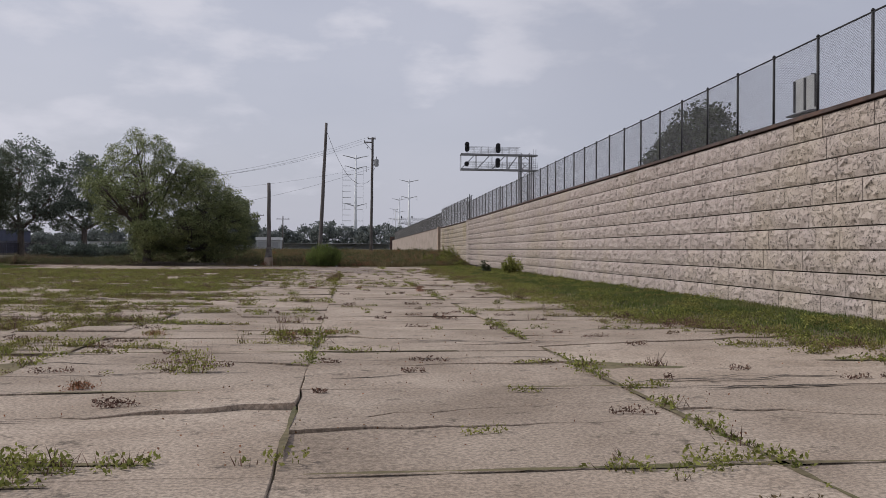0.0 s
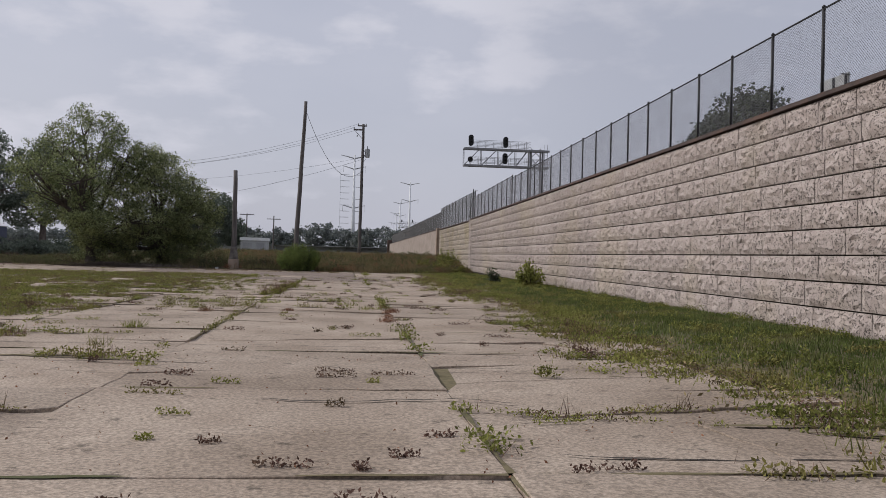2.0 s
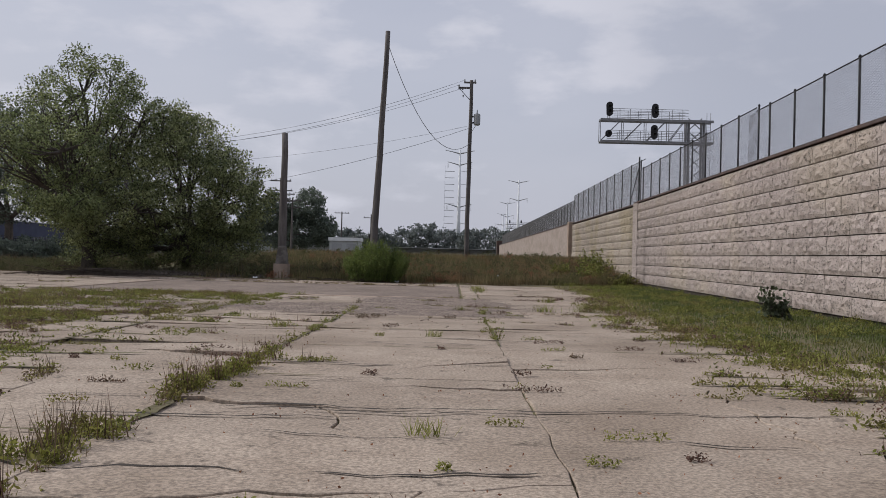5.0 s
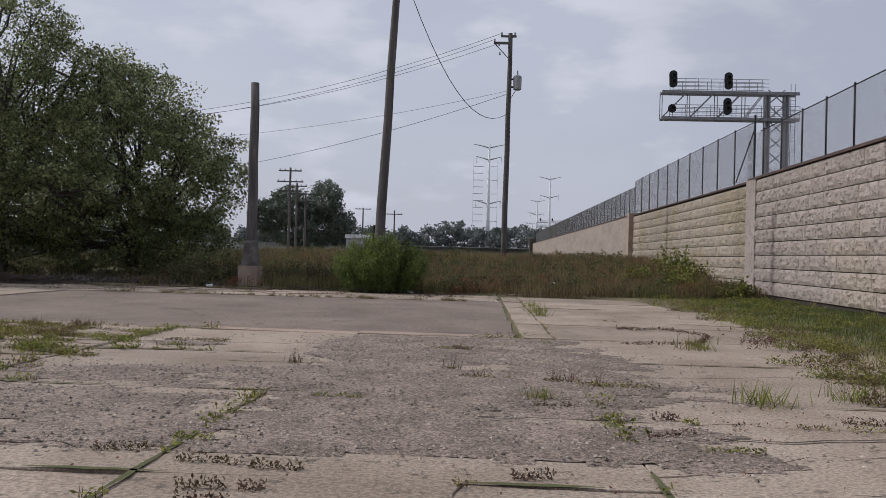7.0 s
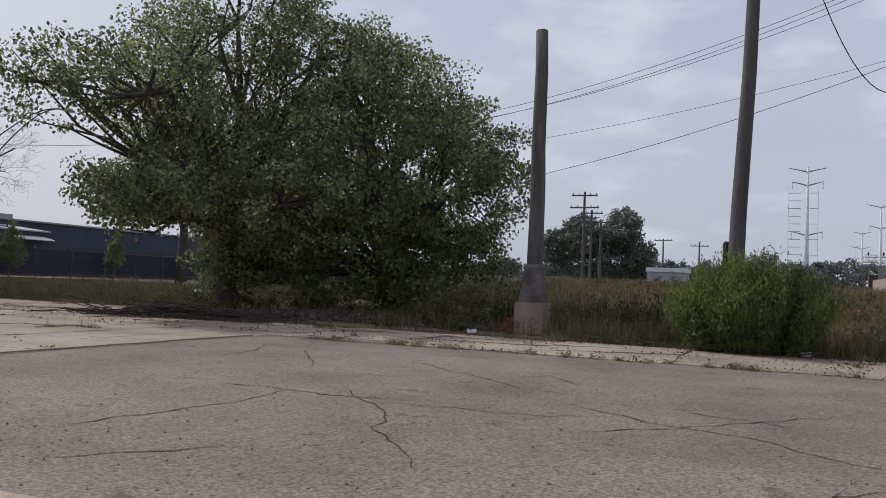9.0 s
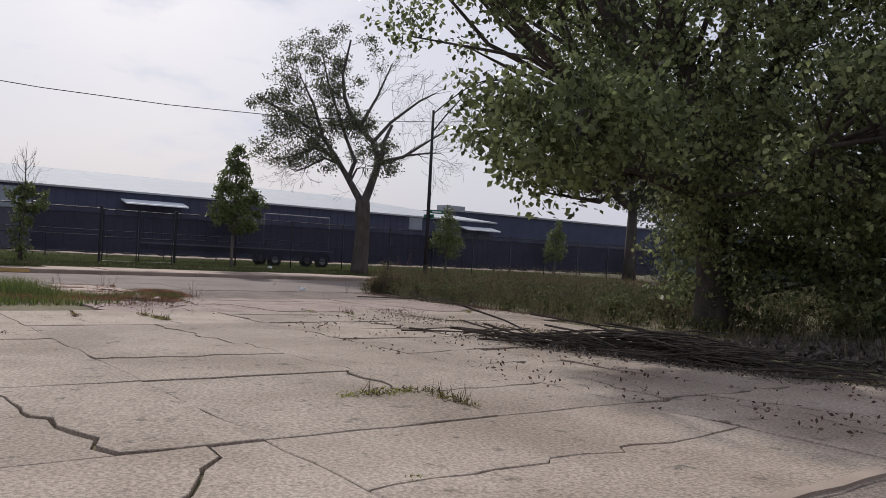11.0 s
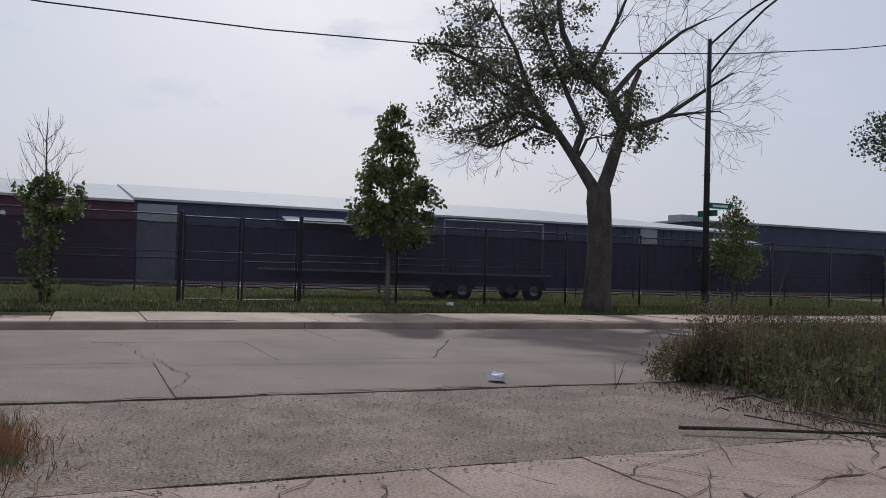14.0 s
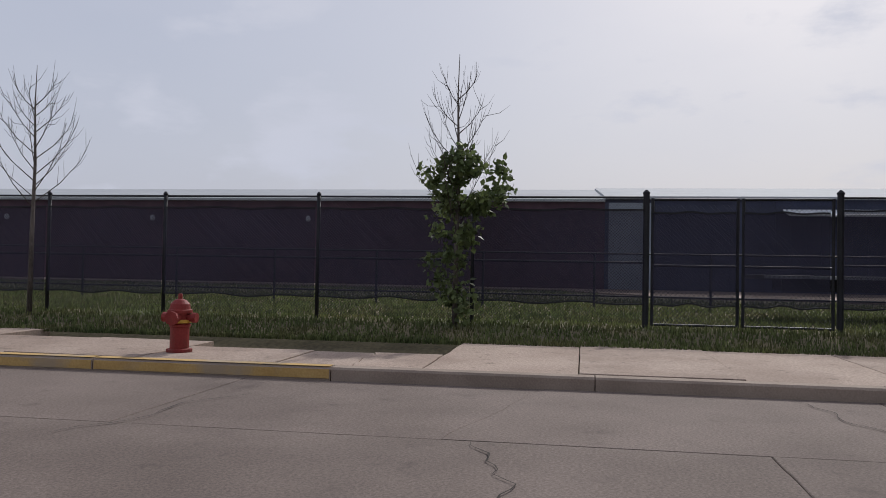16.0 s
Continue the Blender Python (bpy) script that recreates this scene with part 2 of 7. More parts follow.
M_PEBBLE = material("pale_and_brown_pebbles", (0.15, 0.12, 0.1), (0.40, 0.34, 0.29), 6.0, 0.9, 0.0, 30, vary=0.0, island=0.5)
M_MOSS = material("yellow_green_mat_weeds", (0.15, 0.162, 0.036), (0.3, 0.3, 0.082), 0.7, 0.9, 0.0, 5.0, (0.18, 0.122, 0.058), 0.9, 0.45, island=0.45, translucent=0.3)
M_BUSH = material("fresh_green_bush_leaves", (0.09, 0.13, 0.034), (0.20, 0.25, 0.07), 0.8, 0.5, 0.0, 4.0, island=0.5, translucent=0.45)
# aerial haze mixed into this green for trees far off
M_LEAFHAZE = material("haze_tinted_leaves", (0.095, 0.12, 0.097), (0.185, 0.215, 0.168), 0.3, 0.7, 0.0, 2.0, island=0.45, translucent=0.36)
M_ROAD = material("concrete_road", (0.148, 0.114, 0.095), (0.216, 0.17, 0.144), 0.8, 0.9, 0.3, 60, (0.125, 0.095, 0.08), 0.35, 0.6, vary=0.05, speckle=0.25, speckle_scale=40, pits=0.2, pits_scale=2.5)
M_WALK = material("pale_sidewalk_concrete", (0.325, 0.243, 0.19), (0.43, 0.334, 0.268), 1.2, 0.9, 0.25, 60, (0.26, 0.19, 0.148), 0.5, 0.55, vary=0.08, speckle=0.2, pits=0.35, pits_scale=4)
M_KERB = material("kerb_concrete", (0.265, 0.205, 0.162), (0.37, 0.295, 0.235), 1.6, 0.9, 0.3, 50, (0.185, 0.145, 0.115), 0.7, 0.6, vary=0.06)
M_SKIRT = material("stained_grey_concrete", (0.085, 0.076, 0.07), (0.185, 0.17, 0.155), 3.0, 0.9, 0.5, 40, (0.05, 0.044, 0.04), 2.0, 0.6)
M_YELLOW = material("faded_yellow_kerb_paint", (0.46, 0.29, 0.10), (0.58, 0.39, 0.15), 2.0, 0.85, 0.3, 40, (0.36, 0.30, 0.23), 1.5, 0.7)
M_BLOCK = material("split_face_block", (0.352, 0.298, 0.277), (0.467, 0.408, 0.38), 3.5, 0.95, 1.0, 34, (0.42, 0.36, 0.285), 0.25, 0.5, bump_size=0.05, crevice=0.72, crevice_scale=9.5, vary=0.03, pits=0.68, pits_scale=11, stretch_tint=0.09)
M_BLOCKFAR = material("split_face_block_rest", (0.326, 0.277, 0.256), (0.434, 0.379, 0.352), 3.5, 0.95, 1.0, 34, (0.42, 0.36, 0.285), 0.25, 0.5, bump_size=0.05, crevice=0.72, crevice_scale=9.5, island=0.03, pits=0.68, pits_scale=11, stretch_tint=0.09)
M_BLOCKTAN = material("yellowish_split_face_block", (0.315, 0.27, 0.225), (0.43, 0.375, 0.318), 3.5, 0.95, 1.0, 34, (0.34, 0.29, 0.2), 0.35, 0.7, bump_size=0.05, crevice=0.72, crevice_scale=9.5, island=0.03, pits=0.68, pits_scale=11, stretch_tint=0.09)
M_FARWALL = material("grey_far_wall", (0.255, 0.212, 0.188), (0.345, 0.295, 0.265), 1.2, 0.95, 0.6, 20, (0.22, 0.182, 0.155), 0.3, 0.5, pits=0.4, pits_scale=3, squash=(1, 1, 2.5))
M_JOINT = material("dark_block_joint", (0.03, 0.025, 0.022), (0.065, 0.055, 0.047), 3.0, 1.0, 0.2)
M_STEEL = material("dull_grey_steel", (0.19, 0.19, 0.2), (0.30, 0.30, 0.315), 3.0, 0.6, 0.1, 60, metal=0.2)
M_RUST = material("rusty_brown_steel", (0.045, 0.032, 0.03), (0.09, 0.066, 0.06), 2.5, 0.8, 0.3, 50, (0.13, 0.075, 0.055), 1.2, 0.5)
M_BLACK = material("black_painted_steel", (0.012, 0.012, 0.014), (0.03, 0.03, 0.033), 3.0, 0.6, 0.1, 60)
M_GALV = material("galvanised_steel", (0.30, 0.31, 0.33), (0.45, 0.46, 0.48), 3.0, 0.55, 0.1, 60, metal=0.35)
M_WIRE = material("fence_wire", (0.10, 0.10, 0.115), (0.16, 0.16, 0.18), 3.0, 0.6, 0.0)
M_DARKWIRE = material("black_coated_wire", (0.03, 0.03, 0.032), (0.06, 0.06, 0.065), 3.0, 0.6, 0.0)
M_CABLE = material("black_cable", (0.03, 0.03, 0.035), (0.05, 0.05, 0.055), 3.0, 0.7, 0.0)
M_POLE = material("weathered_pole_wood", (0.075, 0.068, 0.065), (0.17, 0.155, 0.148), 2.0, 0.95, 0.9, 30, (0.05, 0.045, 0.043), 1.0, 0.6, squash=(4, 4, 0.5), pits=0.45, pits_scale=6)
M_LAWN = material("green_lawn_blades", (0.066, 0.09, 0.033), (0.148, 0.168, 0.064), 0.7, 0.8, 0.0, 5.0, (0.15, 0.13, 0.064), 0.8, 0.5, island=0.5, translucent=0.42)
M_BARK = material("grey_bark", (0.07, 0.058, 0.05), (0.17, 0.145, 0.125), 5.0, 0.95, 0.9, 40, squash=(1, 1, 0.35))
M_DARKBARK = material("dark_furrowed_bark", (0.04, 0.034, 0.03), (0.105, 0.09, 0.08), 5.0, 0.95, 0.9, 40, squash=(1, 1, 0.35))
M_LEAF = material("green_leaves", (0.09, 0.116, 0.05), (0.225, 0.252, 0.11), 0.5, 0.42, 0.0, 3.0, island=0.7, translucent=0.5)
M_LEAFDENSE = material("dense_tree_leaves", (0.112, 0.138, 0.062), (0.3, 0.32, 0.15), 0.5, 0.42, 0.0, 3.0, island=0.7, translucent=0.53)
# lighter and bluer than its concrete: sky light and haze are painted in
M_BARRIER = material("hazed_barrier_concrete", (0.46, 0.49, 0.52), (0.6, 0.63, 0.66), 0.4, 0.9, 0.1, 10)
M_LEAFMID = material("mid_green_leaves", (0.065, 0.075, 0.042), (0.14, 0.152, 0.085), 0.5, 0.45, 0.0, 3.0, island=0.5, translucent=0.38)
M_LEAFLIT = material("bright_green_leaves", (0.075, 0.105, 0.036), (0.165, 0.2, 0.078), 0.8, 0.5, 0.0, 4.0, island=0.45, translucent=0.35)
M_LEAFDARK = material("dark_green_leaves", (0.04, 0.052, 0.03), (0.08, 0.096, 0.053), 0.5, 0.55, 0.0, 3.0, island=0.45, translucent=0.28)
# bluish pallor of distance put into the leaf colour
M_LEAFFAR = material("far_leaves_hazed", (0.125, 0.145, 0.14), (0.20, 0.22, 0.205), 0.1, 0.9, 0.0, 1.0, island=0.35, translucent=0.2)
M_GRASS = material("green_grass_blades", (0.07, 0.10, 0.028), (0.15, 0.178, 0.055), 0.8, 0.75, 0.0, 5.0, (0.155, 0.13, 0.062), 0.8, 0.5, island=0.5, translucent=0.38)
M_WEED = material("joint_weeds", (0.125, 0.145, 0.035), (0.265, 0.272, 0.077), 0.5, 0.85, 0.0, 4.0, (0.19, 0.13, 0.062), 0.6, 0.42, island=0.5, translucent=0.36)
M_DRYWEED = material("dry_field_weeds", (0.13, 0.1, 0.052), (0.235, 0.186, 0.102), 0.4, 0.9, 0.0, 4.0, (0.1, 0.112, 0.042), 0.3, 0.7, island=0.5, translucent=0.38)
M_BROWN = material("brown_seed_heads", (0.097, 0.056, 0.044), (0.178, 0.11, 0.085), 0.6, 0.9, 0.0, 5.0, (0.11, 0.10, 0.045), 0.5, 0.6, island=0.5, translucent=0.25)
M_SCRUB = material("dark_olive_scrub", (0.06, 0.068, 0.03), (0.13, 0.135, 0.06), 0.6, 0.85, 0.0, 4.0, (0.12, 0.085, 0.055), 0.7, 0.6, island=0.5, translucent=0.3)
M_VERGE = material("brown_and_olive_verge_weeds", (0.1, 0.085, 0.052), (0.19, 0.165, 0.1), 0.5, 0.9, 0.0, 4.0, (0.085, 0.1, 0.042), 0.6, 0.8, island=0.5, translucent=0.35)
M_STRAW = material("dead_straw", (0.17, 0.13, 0.065), (0.33, 0.265, 0.145), 0.9, 0.9, 0.0, 5.0, (0.12, 0.12, 0.045), 0.9, 0.6, island=0.45, translucent=0.25)
M_DEADWEED = material("rusty_dead_weeds", (0.175, 0.075, 0.045), (0.31, 0.155, 0.09), 0.9, 0.9, 0.0, 5.0, (0.12, 0.11, 0.045), 0.7, 0.35, island=0.5, translucent=0.25)
M_STICK = material("dead_sticks", (0.032, 0.025, 0.021), (0.1, 0.082, 0.068), 3.0, 0.95, 0.4, 30)
M_RED = material("red_hydrant_paint", (0.19, 0.022, 0.02), (0.28, 0.04, 0.033), 6.0, 0.6, 0.3, 60, (0.15, 0.05, 0.035), 4.0, 0.5)
M_AMBER = material("yellow_band_paint", (0.5, 0.28, 0.04), (0.62, 0.38, 0.07), 6.0, 0.6, 0.2, 60)
M_BRICKWALL = material("maroon_brick_front", (0.07, 0.037, 0.054), (0.112, 0.058, 0.076), 2.0, 0.9, 0.3, 30)
M_NAVY = material("navy_metal_siding", (0.041, 0.047, 0.085), (0.067, 0.075, 0.122), 0.6, 0.7, 0.1, 20)
M_DOOR = material("grey_roller_door", (0.22, 0.25, 0.29), (0.30, 0.33, 0.37), 1.0, 0.6, 0.05, 20)
M_ROOF = material("pale_metal_roof", (0.33, 0.345, 0.36), (0.41, 0.425, 0.44), 0.5, 0.8, 0.1, 20)
M_WHITE = material("white_painted_panel", (0.62, 0.64, 0.66), (0.76, 0.78, 0.8), 1.0, 0.6, 0.05, 20)
M_GREY = material("grey_concrete_far", (0.26, 0.27, 0.28), (0.36, 0.37, 0.38), 0.4, 0.9, 0.2, 10)
M_SIGN = material("green_sign_sheet", (0.01, 0.10, 0.055), (0.015, 0.13, 0.07), 3.0, 0.5, 0.0)
M_SCREEN = see_through("black_privacy_mesh", (0.043, 0.04, 0.064), 0.25, 1.2)
M_RUBBER = material("black_rubber", (0.015, 0.015, 0.015), (0.035, 0.033, 0.03), 5.0, 0.9, 0.3, 50)


# ---------- mesh helpers ----------
class Geo:
    def __init__(self):
        self.v, self.f = [], []

    def box(self, x0, y0, z0, x1, y1, z1):
        b = len(self.v)
        self.v += [(x0, y0, z0), (x1, y0, z0), (x1, y1, z0), (x0, y1, z0), (x0, y0, z1), (x1, y0, z1), (x1, y1, z1), (x0, y1, z1)]
        self.f += [tuple(b + i for i in q) for q in ((0, 3, 2, 1), (4, 5, 6, 7), (0, 1, 5, 4), (1, 2, 6, 5), (2, 3, 7, 6), (3, 0, 4, 7))]
        return self

    def tube(self, a, b, r0, r1=None, n=6, caps=True):
        return self.path([a, b], [r0, r0 if r1 is None else r1], n, caps)

    def path(self, pts, radii, n=6, caps=True):
        pts = [Vector(p) for p in pts]
        start = len(self.v)
        side = None
        for i, p in enumerate(pts):
            d = (pts[min(i + 1, len(pts) - 1)] - pts[max(i - 1, 0)])
            d = d.normalized() if d.length > 1e-9 else Vector((0, 0, 1))
            if side is None:
                side = d.orthogonal().normalized()
            else:
                side = (side - d * side.dot(d))
                side = side.normalized() if side.length > 1e-6 else d.orthogonal().normalized()
            up = d.cross(side)
            for k in range(n):
                a = 2 * math.pi * k / n
                self.v.append(tuple(p + (side * math.cos(a) + up * math.sin(a)) * radii[i]))
        for i in range(len(pts) - 1):
            for k in range(n):
                a, b = start + i * n + k, start + i * n + (k + 1) % n
                self.f.append((a, b, b + n, a + n))
        if caps:
            self.f.append(tuple(start + k for k in reversed(range(n))))
            e = start + (len(pts) - 1) * n
            self.f.append(tuple(e + k for k in range(n)))
        return self

    def lathe(self, profile, x=0.0, y=0.0, n=16):
        """profile: (radius, z) from the bottom up."""
        start = len(self.v)
        for r, z in profile:
            for k in range(n):
                a = 2 * math.pi * k / n
                self.v.append((x + r * math.cos(a), y + r * math.sin(a), z))
        for i in range(len(profile) - 1):
            for k in range(n):
                a, b = start + i * n + k, start + i * n + (k + 1) % n
                self.f.append((a, b, b + n, a + n))
        self.f.append(tuple(start + k for k in reversed(range(n))))
        e = start + (len(profile) - 1) * n
        self.f.append(tuple(e + k for k in range(n)))
        return self

    def mesh(self, name, mat=None, smooth=False):
        m = bpy.data.meshes.new(name)
        m.from_pydata(self.v, [], self.f)
        if mat:
            m.materials.append(mat)
        if smooth:
            m.polygons.foreach_set("use_smooth", [True] * len(m.polygons))
        m.update()
        return m


def part(name, geo, mat, parent=None, label="", smooth=False, kind=""):
    ob = new(name, geo.mesh(name, mat, smooth) if isinstance(geo, Geo) else geo)
    if parent is not None:
        ob.parent = parent
    if label or kind:
        tagged(ob, label=label, kind=kind)
    return ob


def empty(name, label, category, group="", kind="", at=(0, 0, 0)):
    ob = new(name)
    ob.location = at
    return tagged(ob, label, category, group, kind)


def arrays(name, verts, quads, mat):
    """A mesh from numpy arrays of corners and four-sided faces."""
    m = bpy.data.meshes.new(name)
    m.vertices.add(len(verts))
    m.vertices.foreach_set("co", np.asarray(verts, np.float32).ravel())
    m.loops.add(quads.size)
    m.loops.foreach_set("vertex_index", quads.astype(np.int32).ravel())
    m.polygons.add(len(quads))
    m.polygons.foreach_set("loop_start", np.arange(0, quads.size, 4, dtype=np.int32))
    m.materials.append(mat)
    m.update(calc_edges=True)
    return m


def leaf_cards(points, size, rng, droop=0.3, wide=0.36):
    """A folded leaf of four corners at each point, turned at random."""
    n = len(points)
    s = size * rng.uniform(0.6, 1.35, n)[:, None]
    d = rng.normal(size=(n, 3))
    d[:, 2] -= droop
    d /= np.linalg.norm(d, axis=1)[:, None]
    w = np.cross(d, rng.normal(size=(n, 3)))
    w /= np.linalg.norm(w, axis=1)[:, None] + 1e-9
    u = np.cross(d, w)
    p = np.asarray(points)
    v = np.stack([p, p + d * s * 0.5 + w * s * wide + u * s * 0.08, p + d * s, p + d * s * 0.5 - w * s * wide + u * s * 0.08], 1).reshape(-1, 3)
    return v, np.arange(4 * n).reshape(n, 4)


def blades(points, height, width, rng, lean=0.45):
    """Grass blades: narrow pointed quads that lean at random."""
    n = len(points)
    h = height * rng.uniform(0.45, 1.3, n)
    a = rng.uniform(0, 2 * np.pi, n)
    w = width * rng.uniform(0.7, 1.4, n)
    side = np.stack([np.cos(a), np.sin(a), np.zeros(n)], 1) * w[:, None]
    b = rng.uniform(0, 2 * np.pi, n)
    off = rng.uniform(0.05, lean, n) * h
    tip = np.stack([np.cos(b) * off, np.sin(b) * off, h], 1)
    p = np.asarray(points)
    v = np.stack([p - side * 0.5, p + side * 0.5, p + tip * 0.6 + side * 0.35, p + tip], 1).reshape(-1, 3)
    return v, np.arange(4 * n).reshape(n, 4)


def smooth_step(t):
    t = min(1.0, max(0.0, t))
    return t * t * (3 - 2 * t)


def edge_x(y):
    """Ragged line where the lot's concrete ends and the grass verge begins."""
    base = 6.6 - 1.3 * smooth_step((y - 20) / 5.0) + 0.8 * smooth_step((y - 33) / 7.0) + 1.5 * smooth_step((y - 66) / 14.0)
    return base + 0.5 * noise.noise((0.0, y * 0.35, 2.0)) + 0.3 * noise.noise((3.0, y * 1.3, 2.0))


def ground_height(x, y):
    z = -0.035
    if x > 4.0 and y < 89:
        z = -0.035 + 0.14 * smooth_step((x - edge_x(y) + 0.1) / 2.5)
    if y > 88.5 and x > -36:
        west = smooth_step((x + 33.5) / 14)
        start = 88.5 + 4.4 * smooth_step((-17.5 - x) / 2.5) - 2 * (x > 5)
        z = max(z, -0.07 + (0.12 + 1.3 * west * smooth_step((y - start - 1.5) / 22)) * smooth_step((y - start) / 1.5))
        if x < -20:
            z = min(z, -0.07 + 0.9 * smooth_step((x + 33.2) / 1.0) * (0.2 + west))
    if -33.4 > x > -46:
        z = -0.09
    if x < -46.0:
        z = 0.12 + 0.16 * smooth_step((-46.0 - x) / 2.0)
    z += 0.03 * noise.noise((x * 0.4, y * 0.4, 0.3)) if (x > 6 or y > 90.5 or x < -47) else 0
    return z

# ---------- ground ----------
def rise(x, y):
    """The land lifts towards the motorway far ahead."""
    return 1.2 * smooth_step((y - 150) / 130.0) * smooth_step((x + 120) / 60.0)


gx = [-3000, -900, -350, -200, -150, -120, -100, -88] + [float(i) for i in range(-80, 15)] + [20, 40, 90, 250, 900, 3000]
gy = [-2500, -600, -200, -90, -50] + [float(i) for i in range(-30, 140)] + [145, 155, 170, 190, 215, 245, 280, 330, 450, 800, 1500, 4000]
ground = Geo()
for yy in gy:
    for xx in gx:
        ground.v.append((xx, yy, ground_height(xx, yy) + rise(xx, yy)))
for j in range(len(gy) - 1):
    for i in range(len(gx) - 1):
        a = j * len(gx) + i
        ground.f.append((a, a + 1, a + 1 + len(gx), a + len(gx)))
tagged(part("ground", ground, M_SOIL, smooth=True), "bare soil and dry grass reaching the horizon", "ground", kind="structure")

# asphalt lane across the lot, with rough worn edges
def sheet(name, outline, z, thick, mat, label, category, step=0.7, ragged=0.12):
    g = Geo()
    pts = []
    for i, (x0, y0) in enumerate(outline):
        x1, y1 = outline[(i + 1) % len(outline)]
        d = math.hypot(x1 - x0, y1 - y0)
        k = max(1, int(d / step))
        for j in range(k):
            x, y = x0 + (x1 - x0) * j / k, y0 + (y1 - y0) * j / k
            pts.append((x + ragged * noise.noise((x * 1.7, y * 1.7, z + 5)), y + ragged * noise.noise((x * 1.7, y * 1.7, z + 9))))
    n = len(pts)
    g.v = [(x, y, z) for x, y in pts] + [(x, y, z - thick) for x, y in pts]
    g.f = [tuple(range(n))] + [(i, i + n, (i + 1) % n + n, (i + 1) % n) for i in range(n)]
    return tagged(part(name, g, mat), label, category, kind="structure")


sheet("asphalt_lane", [(-12.5, 72.9), (1.7, 72.6), (1.75, 85.6), (-12.5, 85.6)], -0.012, 0.12, M_ASPHALT, "worn grey-brown asphalt lane crossing the concrete lot", "pavement")
sheet("pavement_edge", [(-12.62, 73.2), (-12.5, 73.2), (-12.5, 84.2), (-12.62, 84.2)], 0.02, 0.12, M_KERB, "pale worn concrete lip along the asphalt lane", "kerb", 0.35, 0.05)
road = empty("road", "grey concrete street with long seams", "road", kind="structure")

# ---------- retaining wall, setting out ----------
WALL_Y0, WALL_Y1, WALL_TOP = -25.0, 92.0, 4.75


def wall_z(y):
    """Foot of the wall, which climbs gently with the line."""
    return 0.02 + 0.0045 * (y - 23.0)


def wall_x(y):
    return 9.75 + 0.031 * (y - 22.0)


wall = empty("wall_east", "tall retaining wall of pale pinkish split-face blocks", "wall", kind="structure")
g = Geo()
g.v = [(wall_x(WALL_Y0) + 0.09, WALL_Y0, -0.3), (wall_x(WALL_Y1) + 0.09, WALL_Y1, -0.3), (wall_x(WALL_Y1) + 0.8, WALL_Y1, -0.3), (wall_x(WALL_Y0) + 0.8, WALL_Y0, -0.3)]
g.v += [(x, y, wall_z(y) + 4.5) for x, y, _ in g.v]
g.f = [(0, 1, 2, 3), (7, 6, 5, 4), (0, 4, 5, 1), (1, 5, 6, 2), (2, 6, 7, 3), (3, 7, 4, 0)]
part("core", g, M_JOINT, wall)
FAR_X = 12.25
part("far_core", Geo().box(FAR_X + 0.09, WALL_Y1, -0.3, FAR_X + 0.9, 119.2, WALL_TOP + 0.1), M_JOINT, wall)
part("far_wall", Geo().box(FAR_X - 0.02, 119.9, -0.3, FAR_X + 0.9, 236, WALL_TOP + 0.15), M_FARWALL, wall, "plain far stretch of pale concrete wall")
part("pilaster", Geo().box(FAR_X - 0.35, 119.1, -0.3, FAR_X + 0.6, 119.95, WALL_TOP + 0.3), M_KERB, wall, "grey concrete pilaster")
part("pilaster", Geo().box(wall_x(91.5) - 0.06, 90.9, -0.3, wall_x(91.5) + 0.8, 92.05, wall_z(91) + 4.52), M_BLOCK, wall, "pale end pier of the near wall")
part("far_end", Geo().box(FAR_X - 0.6, 236, -0.3, FAR_X + 2, 238, WALL_TOP + 1.2), M_RUST, wall, "dark end post of the far wall")
bank = Geo().box(12.9, -60, -0.4, 130, 236, WALL_TOP - 0.15)
tagged(part("railway_bank", bank, M_SOIL), "gravel railway embankment held by the wall", "embankment", kind="structure")

coping = empty("coping", "rusty brown steel channel along the wall top", "coping", kind="structure")
for y0, y1, x0, x1, zt, zu in ((WALL_Y0, 92.0, wall_x(WALL_Y0), wall_x(92.0), wall_z(WALL_Y0) + 4.5, wall_z(92) + 4.5), (92.1, 119.0, FAR_X, FAR_X, WALL_TOP + 0.1, WALL_TOP + 0.1), (120.0, 236, FAR_X, FAR_X, WALL_TOP + 0.15, WALL_TOP + 0.15)):
    g = Geo()
    for a, b, c, d in ((-0.06, 0.002, 0.14, 0.05), (-0.02, 0.052, 0.12, 0.05)):
        s = len(g.v)
        z0, z1, u0, u1 = zt + b, zt + b + d, zu + b, zu + b + d
        g.v += [(x0 + a, y0, z0), (x1 + a, y1, u0), (x1 + c, y1, u0), (x0 + c, y0, z0), (x0 + a, y0, z1), (x1 + a, y1, u1), (x1 + c, y1, u1), (x0 + c, y0, z1)]
        g.f += [tuple(s + i for i in q) for q in ((0, 1, 2, 3), (7, 6, 5, 4), (0, 4, 5, 1), (1, 5, 6, 2), (2, 6, 7, 3), (3, 7, 4, 0))]
    part("channel", g, M_RUST, coping)


